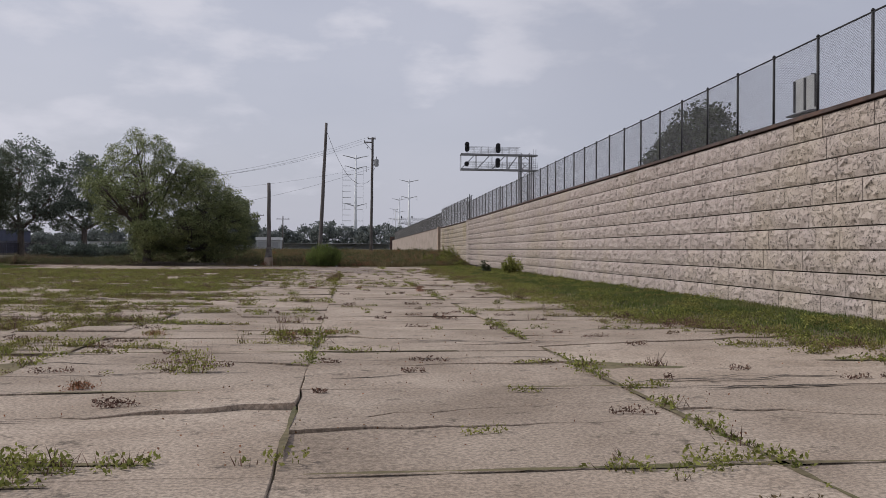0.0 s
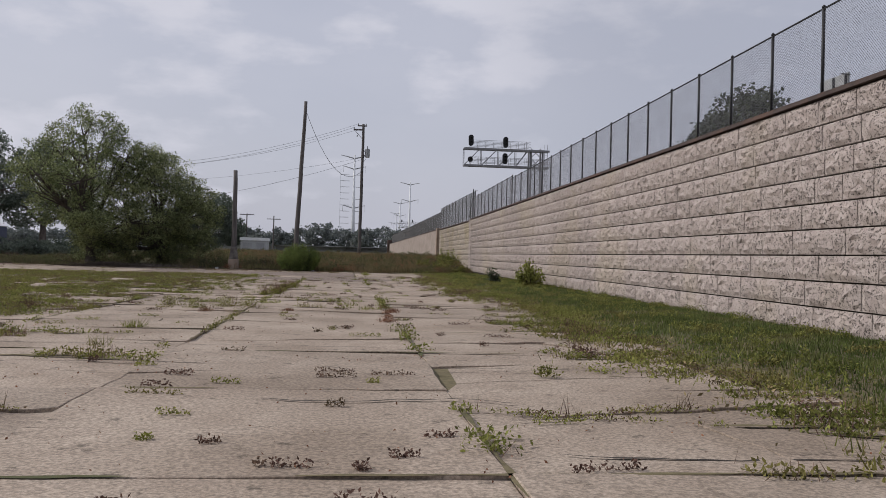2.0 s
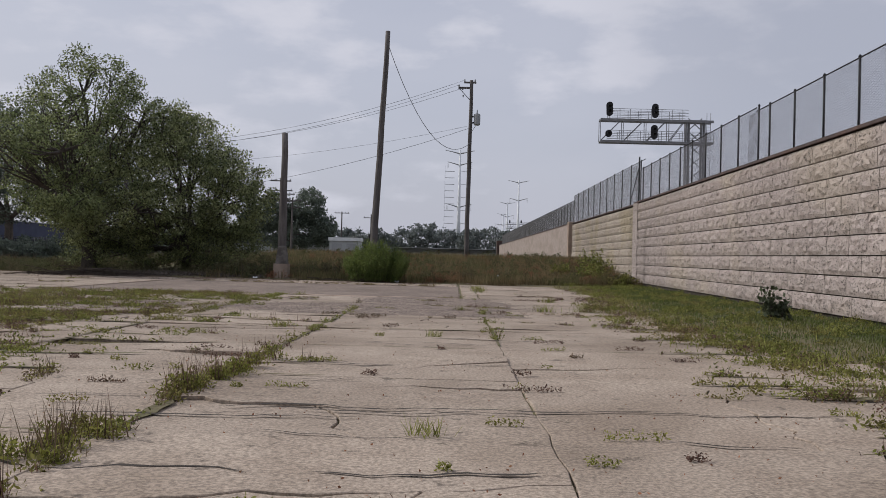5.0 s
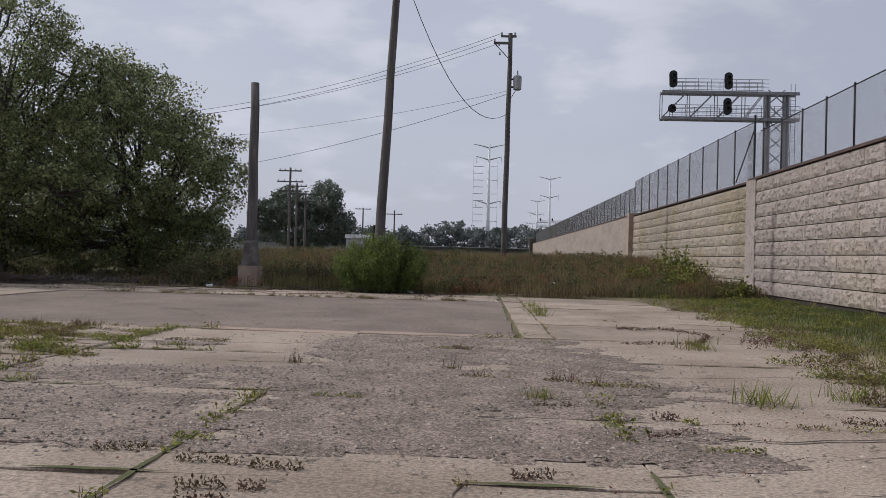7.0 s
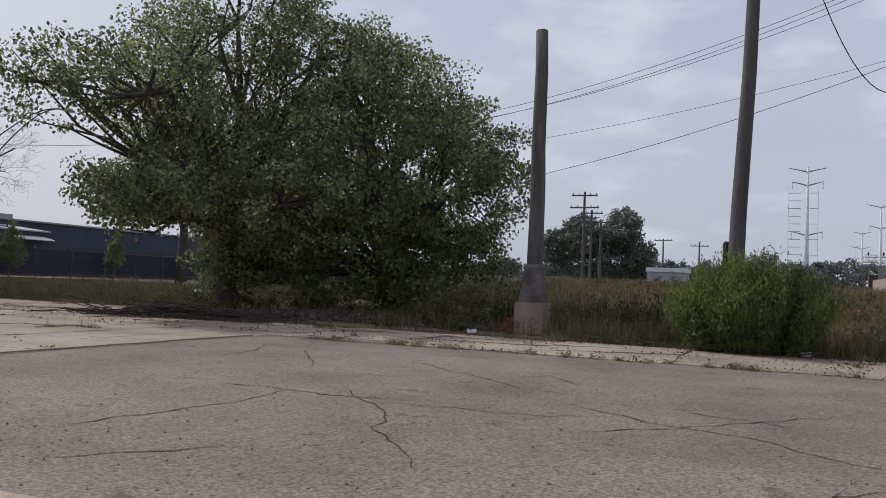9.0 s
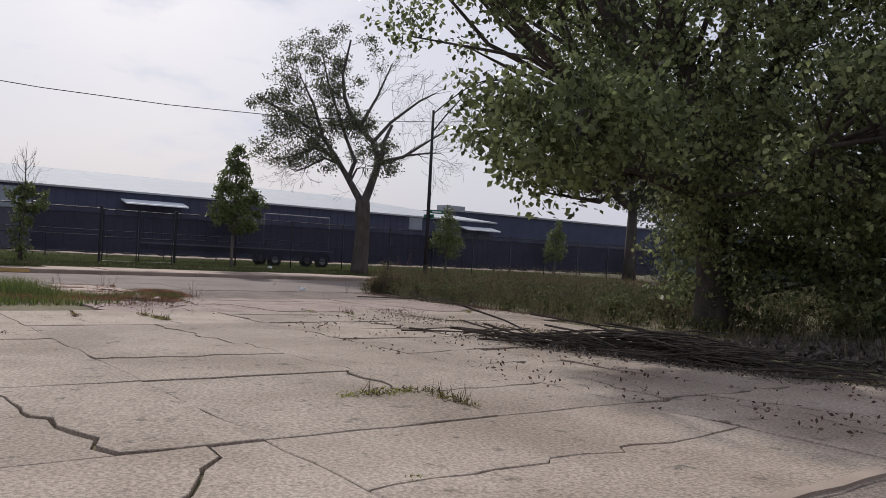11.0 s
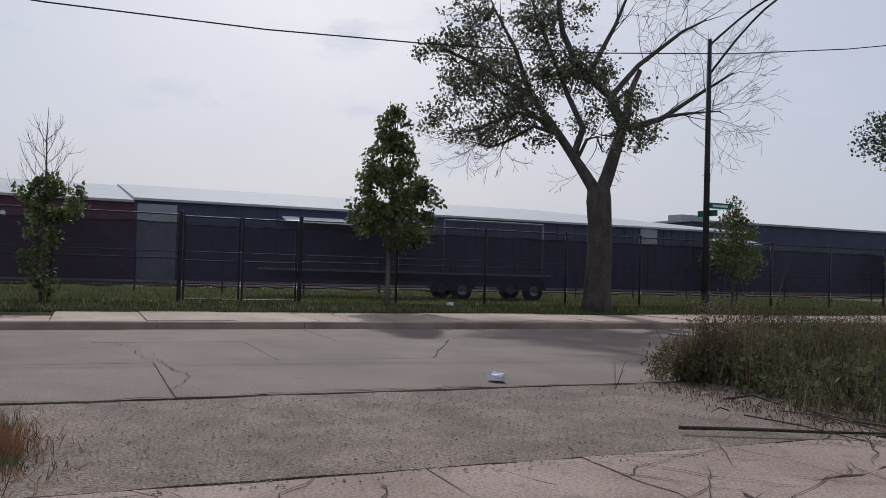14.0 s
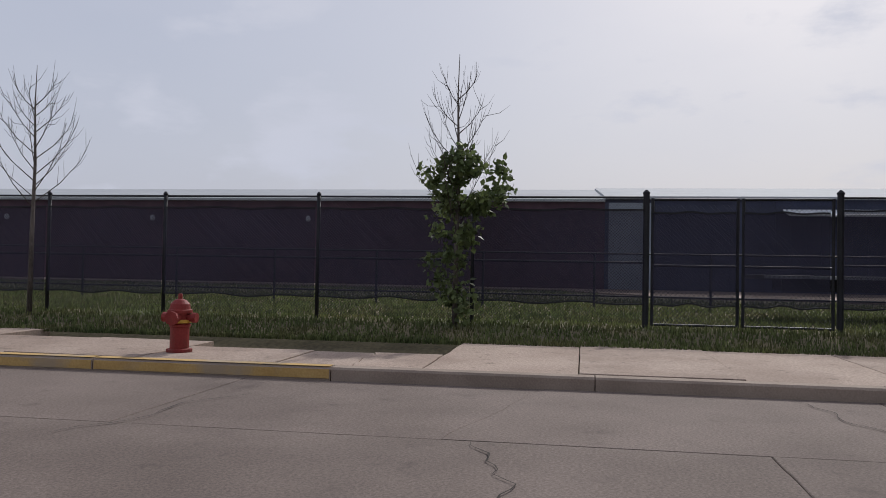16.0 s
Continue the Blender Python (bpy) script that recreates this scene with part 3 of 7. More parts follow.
# ---------- chain-link fences ----------
def link_panel(width, height, spacing, r):
    """Crossing diagonal wires of one bay, in the y-z plane."""
    g = Geo()
    k = -height
    while k < width:
        for flip in (False, True):
            y0, y1 = k, k + height
            z0, z1 = 0.0, height
            if y0 < 0:
                z0, y0 = -y0, 0.0
            if y1 > width:
                z1, y1 = height - (y1 - width), width
            if y1 - y0 > 0.02:
                if flip:
                    z0, z1 = height - z0, height - z1
                g.tube((0, y0, z0), (0, y1, z1), r, n=3, caps=False)
        k += spacing
    return g


rail_fence = empty("railway_fence", "tall chain-link fence with dark posts on the wall", "fence")
post_mesh = Geo().tube((0, 0, -0.15), (0, 0, 1.7), 0.034, n=8).lathe([(0.042, 1.7), (0.042, 1.73), (0.015, 1.76)], n=8).mesh("post", M_BLACK, True)
far_panel_mesh = link_panel(2.09, 1.66, 0.085, 0.0045).mesh("wire_mesh", M_DARKWIRE)
BAY, BACK = 2.09, 0.3
panel_mesh = link_panel(BAY, 1.66, 0.06, 0.0024).mesh("wire_mesh", M_WIRE)
near_posts = [22.63 + BAY * k for k in range(-9, 24)]
pier_posts = [71.75 + 2.15 * k for k in range(10)]
far_posts = [93.3 + 2.72 * k for k in range(10)]
last_posts = [120.3 + 2.2 * k for k in range(50)]
for run, step, tall_part in ((near_posts, BAY, 1.06), (pier_posts, 2.15, 1.13), (far_posts, 2.72, 1.44), (last_posts, 2.2, 1.18)):
    far = run[0] > 92
    for y in run:
        px = FAR_X + BACK if far else wall_x(y) + BACK
        pz = WALL_TOP + 0.3 if far else wall_z(y) + 4.6
        ob = part("post", post_mesh, None, rail_fence)
        ob.location = (px, y, pz)
        ob.scale = (1, 1, tall_part)
        ob = part("wire_mesh", far_panel_mesh if far else panel_mesh, None, rail_fence)
        ob.location = (px, y, pz + 0.02)
        ob.rotation_euler = (0, 0, 0 if far else -0.031)
        ob.scale = (1, step / BAY, tall_part)
for x0, y0, x1, y1, z, u in ((wall_x(3.9) + BACK, 3.9, wall_x(72) + BACK, 72, wall_z(3.9) + 6.39, wall_z(72) + 6.39), (wall_x(72) + BACK, 72, wall_x(91.5) + BACK, 91.5, wall_z(72) + 6.51, wall_z(91.5) + 6.51), (FAR_X + BACK, 92.2, FAR_X + BACK, 120.3, WALL_TOP + 2.75, WALL_TOP + 2.75), (FAR_X + BACK, 120.3, FAR_X + BACK, 230.3, WALL_TOP + 2.31, WALL_TOP + 2.31)):
    part("top_rail", Geo().tube((x0, y0, z), (x1, y1, u), 0.02, n=6), M_BLACK, rail_fence)
brace = Geo().tube((FAR_X - 0.05, 92.2, WALL_TOP + 0.2), (FAR_X - 0.05, 92.2, WALL_TOP + 2.85), 0.045, n=8)
brace.tube((FAR_X - 0.05, 92.2, WALL_TOP + 2.3), (FAR_X - 0.05, 94.6, WALL_TOP + 0.3), 0.025, n=6)
part("brace", brace, M_BLACK, rail_fence, "end post with diagonal brace")


# ---------- signal bridge over the tracks ----------
def signal_bridge(name, ox, oy, oz, span, height, label, heads):
    top = empty(name, label, "signal gantry", at=(ox, oy, oz))
    h0, h1 = height - 2.3, height
    for dx in (0.35, 2.0):
        m = Geo()
        for ddx in (-0.16, 0.16):
            for ddy in (-0.16, 0.16):
                m.tube((dx + ddx, ddy, 0), (dx + ddx, ddy, h1 + 0.2), 0.1, n=6)
        part("column", m, M_STEEL, top)
    lace = Geo()
    z = 0.3
    while z < h1 - 0.5:
        lace.tube((0.45, 0.0, z), (1.9, 0.0, z + 1.3), 0.06, n=4)
        lace.tube((1.9, 0.0, z), (0.45, 0.0, z + 1.3), 0.06, n=4)
        z += 1.35
    part("lacing", lace, M_STEEL, top)
    for z in (h0, h1):
        b = Geo()
        for ddy in (-0.45, 0.45):
            b.box(-span, ddy - 0.09, z - 0.13, 3.0, ddy + 0.09, z + 0.13)
        k = -span
        while k < 3.0:
            b.box(k, -0.45, z - 0.05, k + 0.1, 0.45, z + 0.05)
            k += 0.8
        part("chord", b, M_STEEL, top)
    k = -span
    while k < -0.5:
        for ddy in (-0.45, 0.45):
            part("brace", Geo().tube((k, ddy, h0), (min(k + 2.2, 0), ddy, h1), 0.055, n=4), M_STEEL, top)
            part("strut", Geo().tube((k, ddy, h0), (k, ddy, h1), 0.045, n=4), M_STEEL, top)
        k += 2.4
    for z0 in (h0, h1):
        r, end = Geo(), 3.0 if z0 == h0 else 0.3
        for zz in (0.45, 0.8, 1.15):
            r.tube((-span + 0.9, -0.6, z0 + zz), (end, -0.6, z0 + zz), 0.028, n=4)
            r.tube((-span + 0.9, 0.6, z0 + zz), (end, 0.6, z0 + zz), 0.028, n=4)
        k = -span + 0.9
        while k < end + 0.05:
            for ddy in (-0.6, 0.6):
                r.tube((k, ddy, z0), (k, ddy, z0 + 1.15), 0.03, n=4)
            k += 1.1
        part("handrail", r, M_STEEL, top)
    lad = Geo()
    for dx in (2.45, 2.85):
        lad.tube((dx, 0.1, 0), (dx, 0.1, h1 + 1.0), 0.03, n=4)
    z = 0.3
    while z < h1:
        lad.tube((2.45, 0.1, z), (2.85, 0.1, z), 0.02, n=4)
        z += 0.33
    part("ladder", lad, M_STEEL, top)
    for hx, hz, n in heads:
        hd = Geo()
        w, tall = 0.36, 0.38 * n
        s = len(hd.v)
        ring = 14
        for yy in (-0.55, -0.67):
            for k in range(ring):
                a = 2 * math.pi * k / ring
                cx, cz = math.cos(a) * w, math.sin(a) * w
                cz += (tall - w) * (1 if cz > 0 else -1)
                hd.v.append((hx + cx, yy, hz + cz))
        hd.f.append(tuple(s + k for k in range(ring)))
        hd.f.append(tuple(s + ring + k for k in reversed(range(ring))))
        for k in range(ring):
            a, b = s + k, s + (k + 1) % ring
            hd.f.append((a, a + ring, b + ring, b))
        head = part("signal_head", hd, M_BLACK, top, "black oval signal head")
        for j in range(n):
            lz = hz + (j - (n - 1) / 2) * 0.5
            hood = Geo()
            arc = [(math.cos(a) * 0.15, math.sin(a) * 0.15) for a in np.linspace(-0.3, math.pi + 0.3, 9)]
            for yy in (-0.67, -0.92):
                hood.v += [(hx + cx, yy, lz + cz) for cx, cz in arc]
            hood.f = [(i, i + 1, i + 10, i + 9) for i in range(8)]
            part("hood", hood, M_BLACK, head)
    return top


signal_bridge("signal_gantry", 25.6, 131.6, WALL_TOP - 0.2, 8.9, 12.0, "galvanised steel cantilever railway signal gantry with black signal heads",
              [(-8.0, 13.1, 2), (-3.2, 13.0, 2), (-8.05, 10.5, 1), (-3.25, 10.75, 2)])
signal_bridge("signal_gantry", 45.0, 478.0, 2.4, 16.0, 18.1, "distant galvanised railway signal gantry", [(-14.0, 19.6, 2), (-8.0, 19.6, 2)])


# ---------- utility poles ----------
def round_pole(name, bx, by, bz, tx, ty, tz, r0, r1, label, group=""):
    top = empty(name, label, "utility pole", group, at=(bx, by, bz))
    pts, rad = [], []
    for i in range(9):
        t = i / 8
        pts.append(((tx - bx) * t + 0.015 * math.sin(i * 2.1), (ty - by) * t, -0.4 + (tz - bz + 0.4) * t))
        rad.append(r0 + (r1 - r0) * t)
    part("shaft", Geo().path(pts, rad, 12), M_POLE, top, smooth=True)
    return top


stub = round_pole("utility_pole", -8.28, 90.95, 0.02, -8.35, 91.1, 8.35, 0.235, 0.165, "weathered wooden pole stub set in a square concrete footing")
part("footing", Geo().box(-0.42, -0.4, -0.3, 0.38, 0.38, 0.84), M_KERB, stub, "chipped square concrete footing")
skirt = Geo()
for z, r in ((0.84, 0.36), (1.1, 0.33), (1.5, 0.285), (1.8, 0.25), (1.86, 0.2)):
    for k in range(12):
        t = 2 * math.pi * (k + 0.5) / 12
        s = r / max(abs(math.cos(t)), abs(math.sin(t))) * (1 + 0.06 * noise.noise((k * 1.3, z * 3.0, 4.0)))
        s = min(s, r * 1.25)
        skirt.v.append((s * math.cos(t) - 0.02, s * math.sin(t), z + (0.06 * noise.noise((k * 2.1, 7.0, z)) if z > 1.7 else 0)))
skirt.f = [(r * 12 + k, r * 12 + (k + 1) % 12, (r + 1) * 12 + (k + 1) % 12, (r + 1) * 12 + k) for r in range(4) for k in range(12)] + [tuple(48 + k for k in range(12))]
part("skirt", skirt, M_SKIRT, stub, "tapered stained concrete skirt round the pole foot")
short = empty("post", "short dark wooden post behind the bush", "post", at=(-3.52, 92.85, 0.05))
part("shaft", Geo().path([(0, 0, -0.3), (0.01, 0, 1.3), (0, 0.01, 2.6), (0, 0.01, 2.66)], [0.1, 0.095, 0.09, 0.06], 10), M_BLACK, short)

tall = round_pole("utility_pole", -3.35, 92.5, 0.1, -2.72, 92.6, 14.75, 0.23, 0.14, "leaning tall wooden pole without crossarms")

main = round_pole("utility_pole", 2.5, 110.7, 1.1, 2.62, 110.7, 15.9, 0.2, 0.14, "dark wooden power pole with transformer and insulators")
arm = Geo().box(-0.95, -0.06, 14.1, 0.12, 0.06, 14.25)
arm.tube((-0.85, 0, 14.1), (0.0, 0, 13.2), 0.03, n=5)
arm.box(-0.5, -0.05, 14.55, 0.5, 0.05, 14.68)
part("crossarm", arm, M_POLE, main)
for k, (dx, dz) in enumerate(((-0.9, 14.25), (-0.6, 14.0), (-0.45, 14.68), (0.4, 14.68), (-0.55, 13.4))):
    part("insulator", Geo().lathe([(0.03, dz), (0.07, dz + 0.04), (0.04, dz + 0.09), (0.07, dz + 0.14), (0.03, dz + 0.2)], dx, 0.0, 8), M_GREY, main)
can = Geo().lathe([(0.2, 11.15), (0.26, 11.2), (0.27, 12.0), (0.22, 12.06), (0.05, 12.12), (0.04, 12.4)], 0.62, -0.05, 14)
part("transformer", can, M_GREY, main, "grey drum transformer")
for z in (11.3, 11.8):
    part("bracket", Geo().box(0.1, -0.05, z, 0.4, 0.05, z + 0.1), M_BLACK, main)
part("brace", Geo().tube((0.5, 0, 11.1), (0.15, 0, 10.5), 0.02), M_BLACK, main)


def wire(name, a, b, sag, r, label, n=14):
    pts = []
    for i in range(n + 1):
        t = i / n
        pts.append((a[0] + (b[0] - a[0]) * t, a[1] + (b[1] - a[1]) * t, a[2] + (b[2] - a[2]) * t - 4 * sag * t * (1 - t)))
    return tagged(part(name, Geo().path(pts, [r] * (n + 1), 4), M_CABLE), label, "cable", group="overhead cables")


for k, (dx, dz) in enumerate(((-0.9, 15.5), (-0.6, 15.25), (-0.45, 15.9))):
    wire("overhead_cable", (2.5 + dx, 110.7, dz), (-27.0, 114.95 - 0.25 * k, 10.15 + 0.12 * k), 1.15, 0.014, "black power cable strung between poles")
wire("overhead_cable", (2.5, 110.7, 12.2), (-27.0, 114.9, 8.8), 0.75, 0.011, "thin black cable strung between poles")
wire("overhead_cable", (2.5, 110.7, 12.0), (-27.0, 114.9, 5.8), 0.95, 0.016, "thin black cable strung between poles")
wire("overhead_cable", (-2.72, 92.6, 14.0), (2.72, 110.7, 10.9), 2.7, 0.02, "slack black cable hanging between two poles")


def crossarm_pole(bx, by, bz, tall_by, arms, label):
    top = empty("utility_pole", label, "utility pole", "distant power poles", at=(bx, by, bz))
    part("shaft", Geo().tube((0, 0, -0.5), (0, 0, tall_by), 0.2, 0.13, 8), M_POLE, top)
    for z, w in arms:
        part("crossarm", Geo().box(-w, -0.07, z, w, 0.07, z + 0.16), M_POLE, top)
        for k in (-0.9, -0.45, 0.45, 0.9):
            part("insulator", Geo().lathe([(0.04, z + 0.16), (0.08, z + 0.26), (0.04, z + 0.38)], w * k, 0, 6), M_GREY, top)
    return top


crossarm_pole(-27.0, 115.0, 0.9, 9.7, [(9.2, 0.7)], "dark wooden power pole standing behind the trees")
crossarm_pole(-23.7, 163.0, 1.0, 11.5, [(11.0, 1.5), (9.6, 1.7), (8.4, 1.5)], "distant dark wooden power pole with three crossarms")
crossarm_pole(-24.6, 171.0, 1.0, 10.2, [(9.7, 1.4), (8.6, 1.4)], "distant dark wooden power pole with crossarms")
crossarm_pole(-25.3, 180.0, 1.0, 9.8, [(9.3, 1.6), (8.2, 1.4)], "distant dark wooden power pole with crossarms")
crossarm_pole(-24.1, 232.0, 2.0, 9.6, [(9.2, 1.7)], "distant dark wooden power pole with one crossarm")
crossarm_pole(-17.5, 233.0, 2.0, 9.2, [(8.3, 1.7)], "distant dark wooden power pole with one crossarm")


def mast(bx, by, bz, tall_by, label, ladder=False):
    """Steel transmission pole with curved arm pairs and hanging insulators."""
    top = empty("transmission_pole", label, "power pylon", "distant transmission poles", at=(bx, by, bz))
    part("shaft", Geo().path([(0, 0, -1), (0, 0, tall_by * 0.35), (0, 0, tall_by)], [1.0, 0.62, 0.28], 12), M_WHITE, top, smooth=True)
    levels = (0.97, 0.86, 0.46, 0.14) if ladder else (0.97, 0.74, 0.36)
    for f in levels:
        z = tall_by * f
        w = 5.2 if f > 0.9 else 4.4
        g = Geo()
        for s in (-1, 1):
            g.path([(0, 0, z - 0.3), (s * w * 0.5, 0, z + 0.35), (s * w, 0, z + 0.9)], [0.24, 0.17, 0.1], 6)
        part("arm", g, M_GREY, top)
        if f < 0.9:
            for s in (-1, 1):
                ins = Geo()
                for k in range(6):
                    ins.lathe([(0.1, z + 0.7 - k * 0.4), (0.2, z + 0.78 - k * 0.4), (0.1, z + 0.86 - k * 0.4)], s * w * 0.96, 0, 6)
                part("insulator", ins, M_GREY, top, kind="stuff")
    if ladder:
        g = Geo()
        for s in (-5.2, 3.0):
            g.tube((s, 0.4, tall_by * 0.02), (s, 0.4, tall_by * 0.85), 0.045, n=4)
        for k in range(13):
            z = tall_by * (0.05 + 0.062 * k)
            g.tube((-5.2, 0.4, z), (-1.8, 0.4, z), 0.12, n=4)
            if k % 2 == 0:
                g.tube((0.6, 0.4, z), (3.0, 0.4, z), 0.09, n=4)
        part("cable_rack", g, M_GREY, top, "rungs of spacers hung from thin cables")
    return top


mast(3.2, 338, 3.0, 37.5, "pale steel transmission pole with curved arms", True)
mast(33.0, 448, 3.0, 38.0, "pale steel transmission pole with curved arms")
mast(37.5, 600, 3.0, 38.0, "pale steel transmission pole with curved arms")
mast(43.0, 735, 3.0, 38.0, "pale steel transmission pole with curved arms")
mast(51.0, 930, 3.0, 38.0, "pale steel transmission pole with curved arms")

# ---------- motorway barrier, shed ----------
barrier = empty("motorway_barrier", "long grey concrete motorway barrier in the distance", "barrier")
for k in range(14):
    x0 = -95 + k * 8
    part("panel", Geo().box(x0, 300 + k * 0.6, 1.5, x0 + 7.95, 300.4 + k * 0.6, 4.55), M_BARRIER, barrier)
part("cap", Geo().box(-95, 299.8, 4.55, 17, 308.9, 4.7), M_GREY, barrier)
shed = empty("shed", "small pale metal shed with flat roof", "shed", at=(-16.3, 178, 1.35))
part("body", Geo().box(-2.4, 0, -0.6, 2.4, 5, 2.55), M_ROOF, shed)
part("roof", Geo().box(-2.55, -0.2, 2.55, 2.55, 5.2, 3.1), M_WHITE, shed)
part("door", Geo().box(-2.0, -0.06, -0.2, -0.3, 0.0, 2.1), M_GREY, shed)
part("door", Geo().box(0.4, -0.06, -0.2, 2.0, 0.0, 2.1), M_GREY, shed)


# ---------- trees ----------
def twigs(g, p, d, length, r, depth, rng, tips, spread=0.55, lift=0.12):
    """A bent branch that forks again and again."""
    pts, rad = [p], [r]
    q, w = Vector(p), Vector(d).normalized()
    for i in range(3):
        w = (w + Vector(rng.normal(size=3)) * 0.13 + Vector((0, 0, lift * 0.4))).normalized()
        q = q + w * length / 3
        pts.append(tuple(q))
        rad.append(max(0.006, r * (1 - 0.2 * (i + 1))))
    g.path(pts, rad, 5 if r > 0.04 else 3, caps=False)
    if depth == 0:
        tips.append(pts[-1])
        tips.append(pts[-2])
        return
    for k in range(2 + (rng.random() < 0.55)):
        nd = (w + Vector(rng.normal(size=3)) * spread + Vector((0, 0, lift))).normalized()
        twigs(g, pts[-1 if k < 2 else -2], nd, length * rng.uniform(0.6, 0.82), rad[-1] * 0.72, depth - 1, rng, tips, spread, lift)


def lobe_points(lobe, clusters, per, spread, rng):
    """Leaf places in clumps through an ellipsoid, thicker near its skin, and the clumps' centres."""
    cx, cy, cz, rx, ry, rz = lobe
    d = rng.normal(size=(clusters, 3))
    d /= np.linalg.norm(d, axis=1)[:, None]
    c = d * (rng.uniform(0.25, 1.0, clusters) ** 0.45)[:, None] * np.array([rx, ry, rz]) + np.array([cx, cy, cz])
    o = rng.normal(size=(clusters * per, 3))
    o *= (rng.random(clusters * per) ** 0.4 / (np.linalg.norm(o, axis=1) + 1e-9))[:, None]
    size = np.repeat(rng.uniform(0.7, 1.4, clusters), per)[:, None]
    p = np.repeat(c, per, 0) + o * size * spread * 1.75 * np.array([1.0, 1.0, 0.72])
    return p, c


def tree(name, label, base, trunk_r, fork, lobes, leaf, mat, bark, seed, limbs_each=5, spread=0.5, ground_clear=0.15):
    """lobes: (centre and radii, clumps, leaves a clump)."""
    rng = np.random.default_rng(seed)
    top = empty(name, label, "tree", at=base)
    f = Vector(fork)
    g = Geo()
    g.path([(0, 0, -0.4), (f.x * 0.15, f.y * 0.15, f.z * 0.3), (f.x * 0.6, f.y * 0.6, f.z * 0.7), tuple(f)],
           [trunk_r * 1.35, trunk_r * 1.02, trunk_r * 0.9, trunk_r * 0.8], 12)
    part("trunk", g, bark, top, smooth=True)
    pts = []
    for lobe, clusters, per in lobes:
        p, c = lobe_points(lobe, clusters, per, spread, rng)
        pts.append(p)
        mid = Vector(lobe[:3])
        sway = min(0.4, 0.2 * min(lobe[3:]))
        k = (mid - f) * 0.5 + Vector(rng.normal(size=3)) * sway
        lr = trunk_r * 0.5
        g = Geo()
        g.path([tuple(f), tuple(f + k * 0.6), tuple(f + k), tuple(mid)], [lr * 1.2, lr, lr * 0.75, lr * 0.4], 8, caps=False)
        for i in rng.choice(len(c), min(limbs_each * 3, len(c)), replace=False):
            e = Vector(c[i])
            s = f + k if i % 2 else mid
            m = s + (e - s) * 0.5 + Vector(rng.normal(size=3)) * sway
            g.path([tuple(s), tuple(m), tuple(e)], [lr * 0.42, lr * 0.24, 0.015], 5, caps=False)
        part("limb", g, bark, top, smooth=True)
    p = np.concatenate(pts)
    p = p[p[:, 2] > ground_clear]
    v, q = leaf_cards(p, leaf, rng)
    ob = new("crown", arrays("crown", v, q, mat))
    ob.parent = top
    return top


# dense low tree and the tall spreading one behind it, at the edge of the lot
tree("tree", "dense broad-leaved tree with branches down to the ground", (-15.5, 96.2, 0.0), 0.3, (0.1, 0, 1.6),
     [((-0.1, -0.6, 5.0, 4.6, 4.2, 4.2), 237, 83), ((2.9, -0.7, 4.5, 2.7, 3.3, 3.2), 144, 81), ((-4.0, -1.2, 4.4, 4.2, 4.0, 3.5), 172, 81),
      ((-1.6, -0.4, 8.5, 2.6, 2.8, 2.2), 100, 72), ((-0.6, 1.9, 8.6, 2.8, 2.4, 2.3), 93, 67), ((2.4, 1.6, 6.6, 2.4, 2.4, 2.0), 72, 67), ((0.2, -0.9, 2.1, 5.4, 2.4, 1.7), 165, 86), ((-5.2, -1.4, 1.9, 2.0, 2.2, 1.6), 64, 81), ((-2.0, -4.0, 3.6, 4.2, 2.0, 1.8), 79, 83)], 0.13, M_LEAFDENSE, M_DARKBARK, 11, 6, 0.31, 0.4)
tree("tree", "tall spreading broad-leaved tree with a dark forked trunk", (-20.8, 94.2, 0.0), 0.4, (-0.2, 0, 3.0),
     [((-1.4, 1.6, 11.3, 3.9, 3.4, 2.7), 129, 84), ((0.5, -5.2, 6.7, 2.9, 2.4, 1.9), 60, 73), ((-2.7, -5.4, 7.2, 2.7, 2.0, 1.6), 41, 69),
      ((2.3, 1.6, 9.4, 2.9, 3.0, 2.4), 93, 80), ((1.8, -6.6, 3.5, 1.8, 1.5, 1.1), 64, 88), ((-2.0, 1.0, 5.8, 3.8, 3.0, 2.8), 108, 95), ((-4.6, 1.2, 8.6, 2.8, 2.6, 2.4), 57, 76),
      ((-0.6, -2.2, 8.6, 3.0, 2.6, 2.2), 41, 73)], 0.13, M_LEAF, M_DARKBARK, 12, 6, 0.34)
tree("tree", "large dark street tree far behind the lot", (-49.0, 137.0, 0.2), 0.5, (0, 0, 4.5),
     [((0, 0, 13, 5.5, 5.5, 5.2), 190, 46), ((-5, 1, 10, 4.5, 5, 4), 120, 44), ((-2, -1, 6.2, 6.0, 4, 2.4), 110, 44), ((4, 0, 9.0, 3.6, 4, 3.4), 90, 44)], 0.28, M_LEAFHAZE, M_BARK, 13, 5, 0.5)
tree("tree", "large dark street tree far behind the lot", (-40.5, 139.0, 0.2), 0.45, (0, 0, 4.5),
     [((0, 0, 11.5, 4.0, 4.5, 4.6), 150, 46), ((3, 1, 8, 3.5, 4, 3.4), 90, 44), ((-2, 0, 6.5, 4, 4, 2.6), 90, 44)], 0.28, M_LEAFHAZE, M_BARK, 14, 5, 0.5)
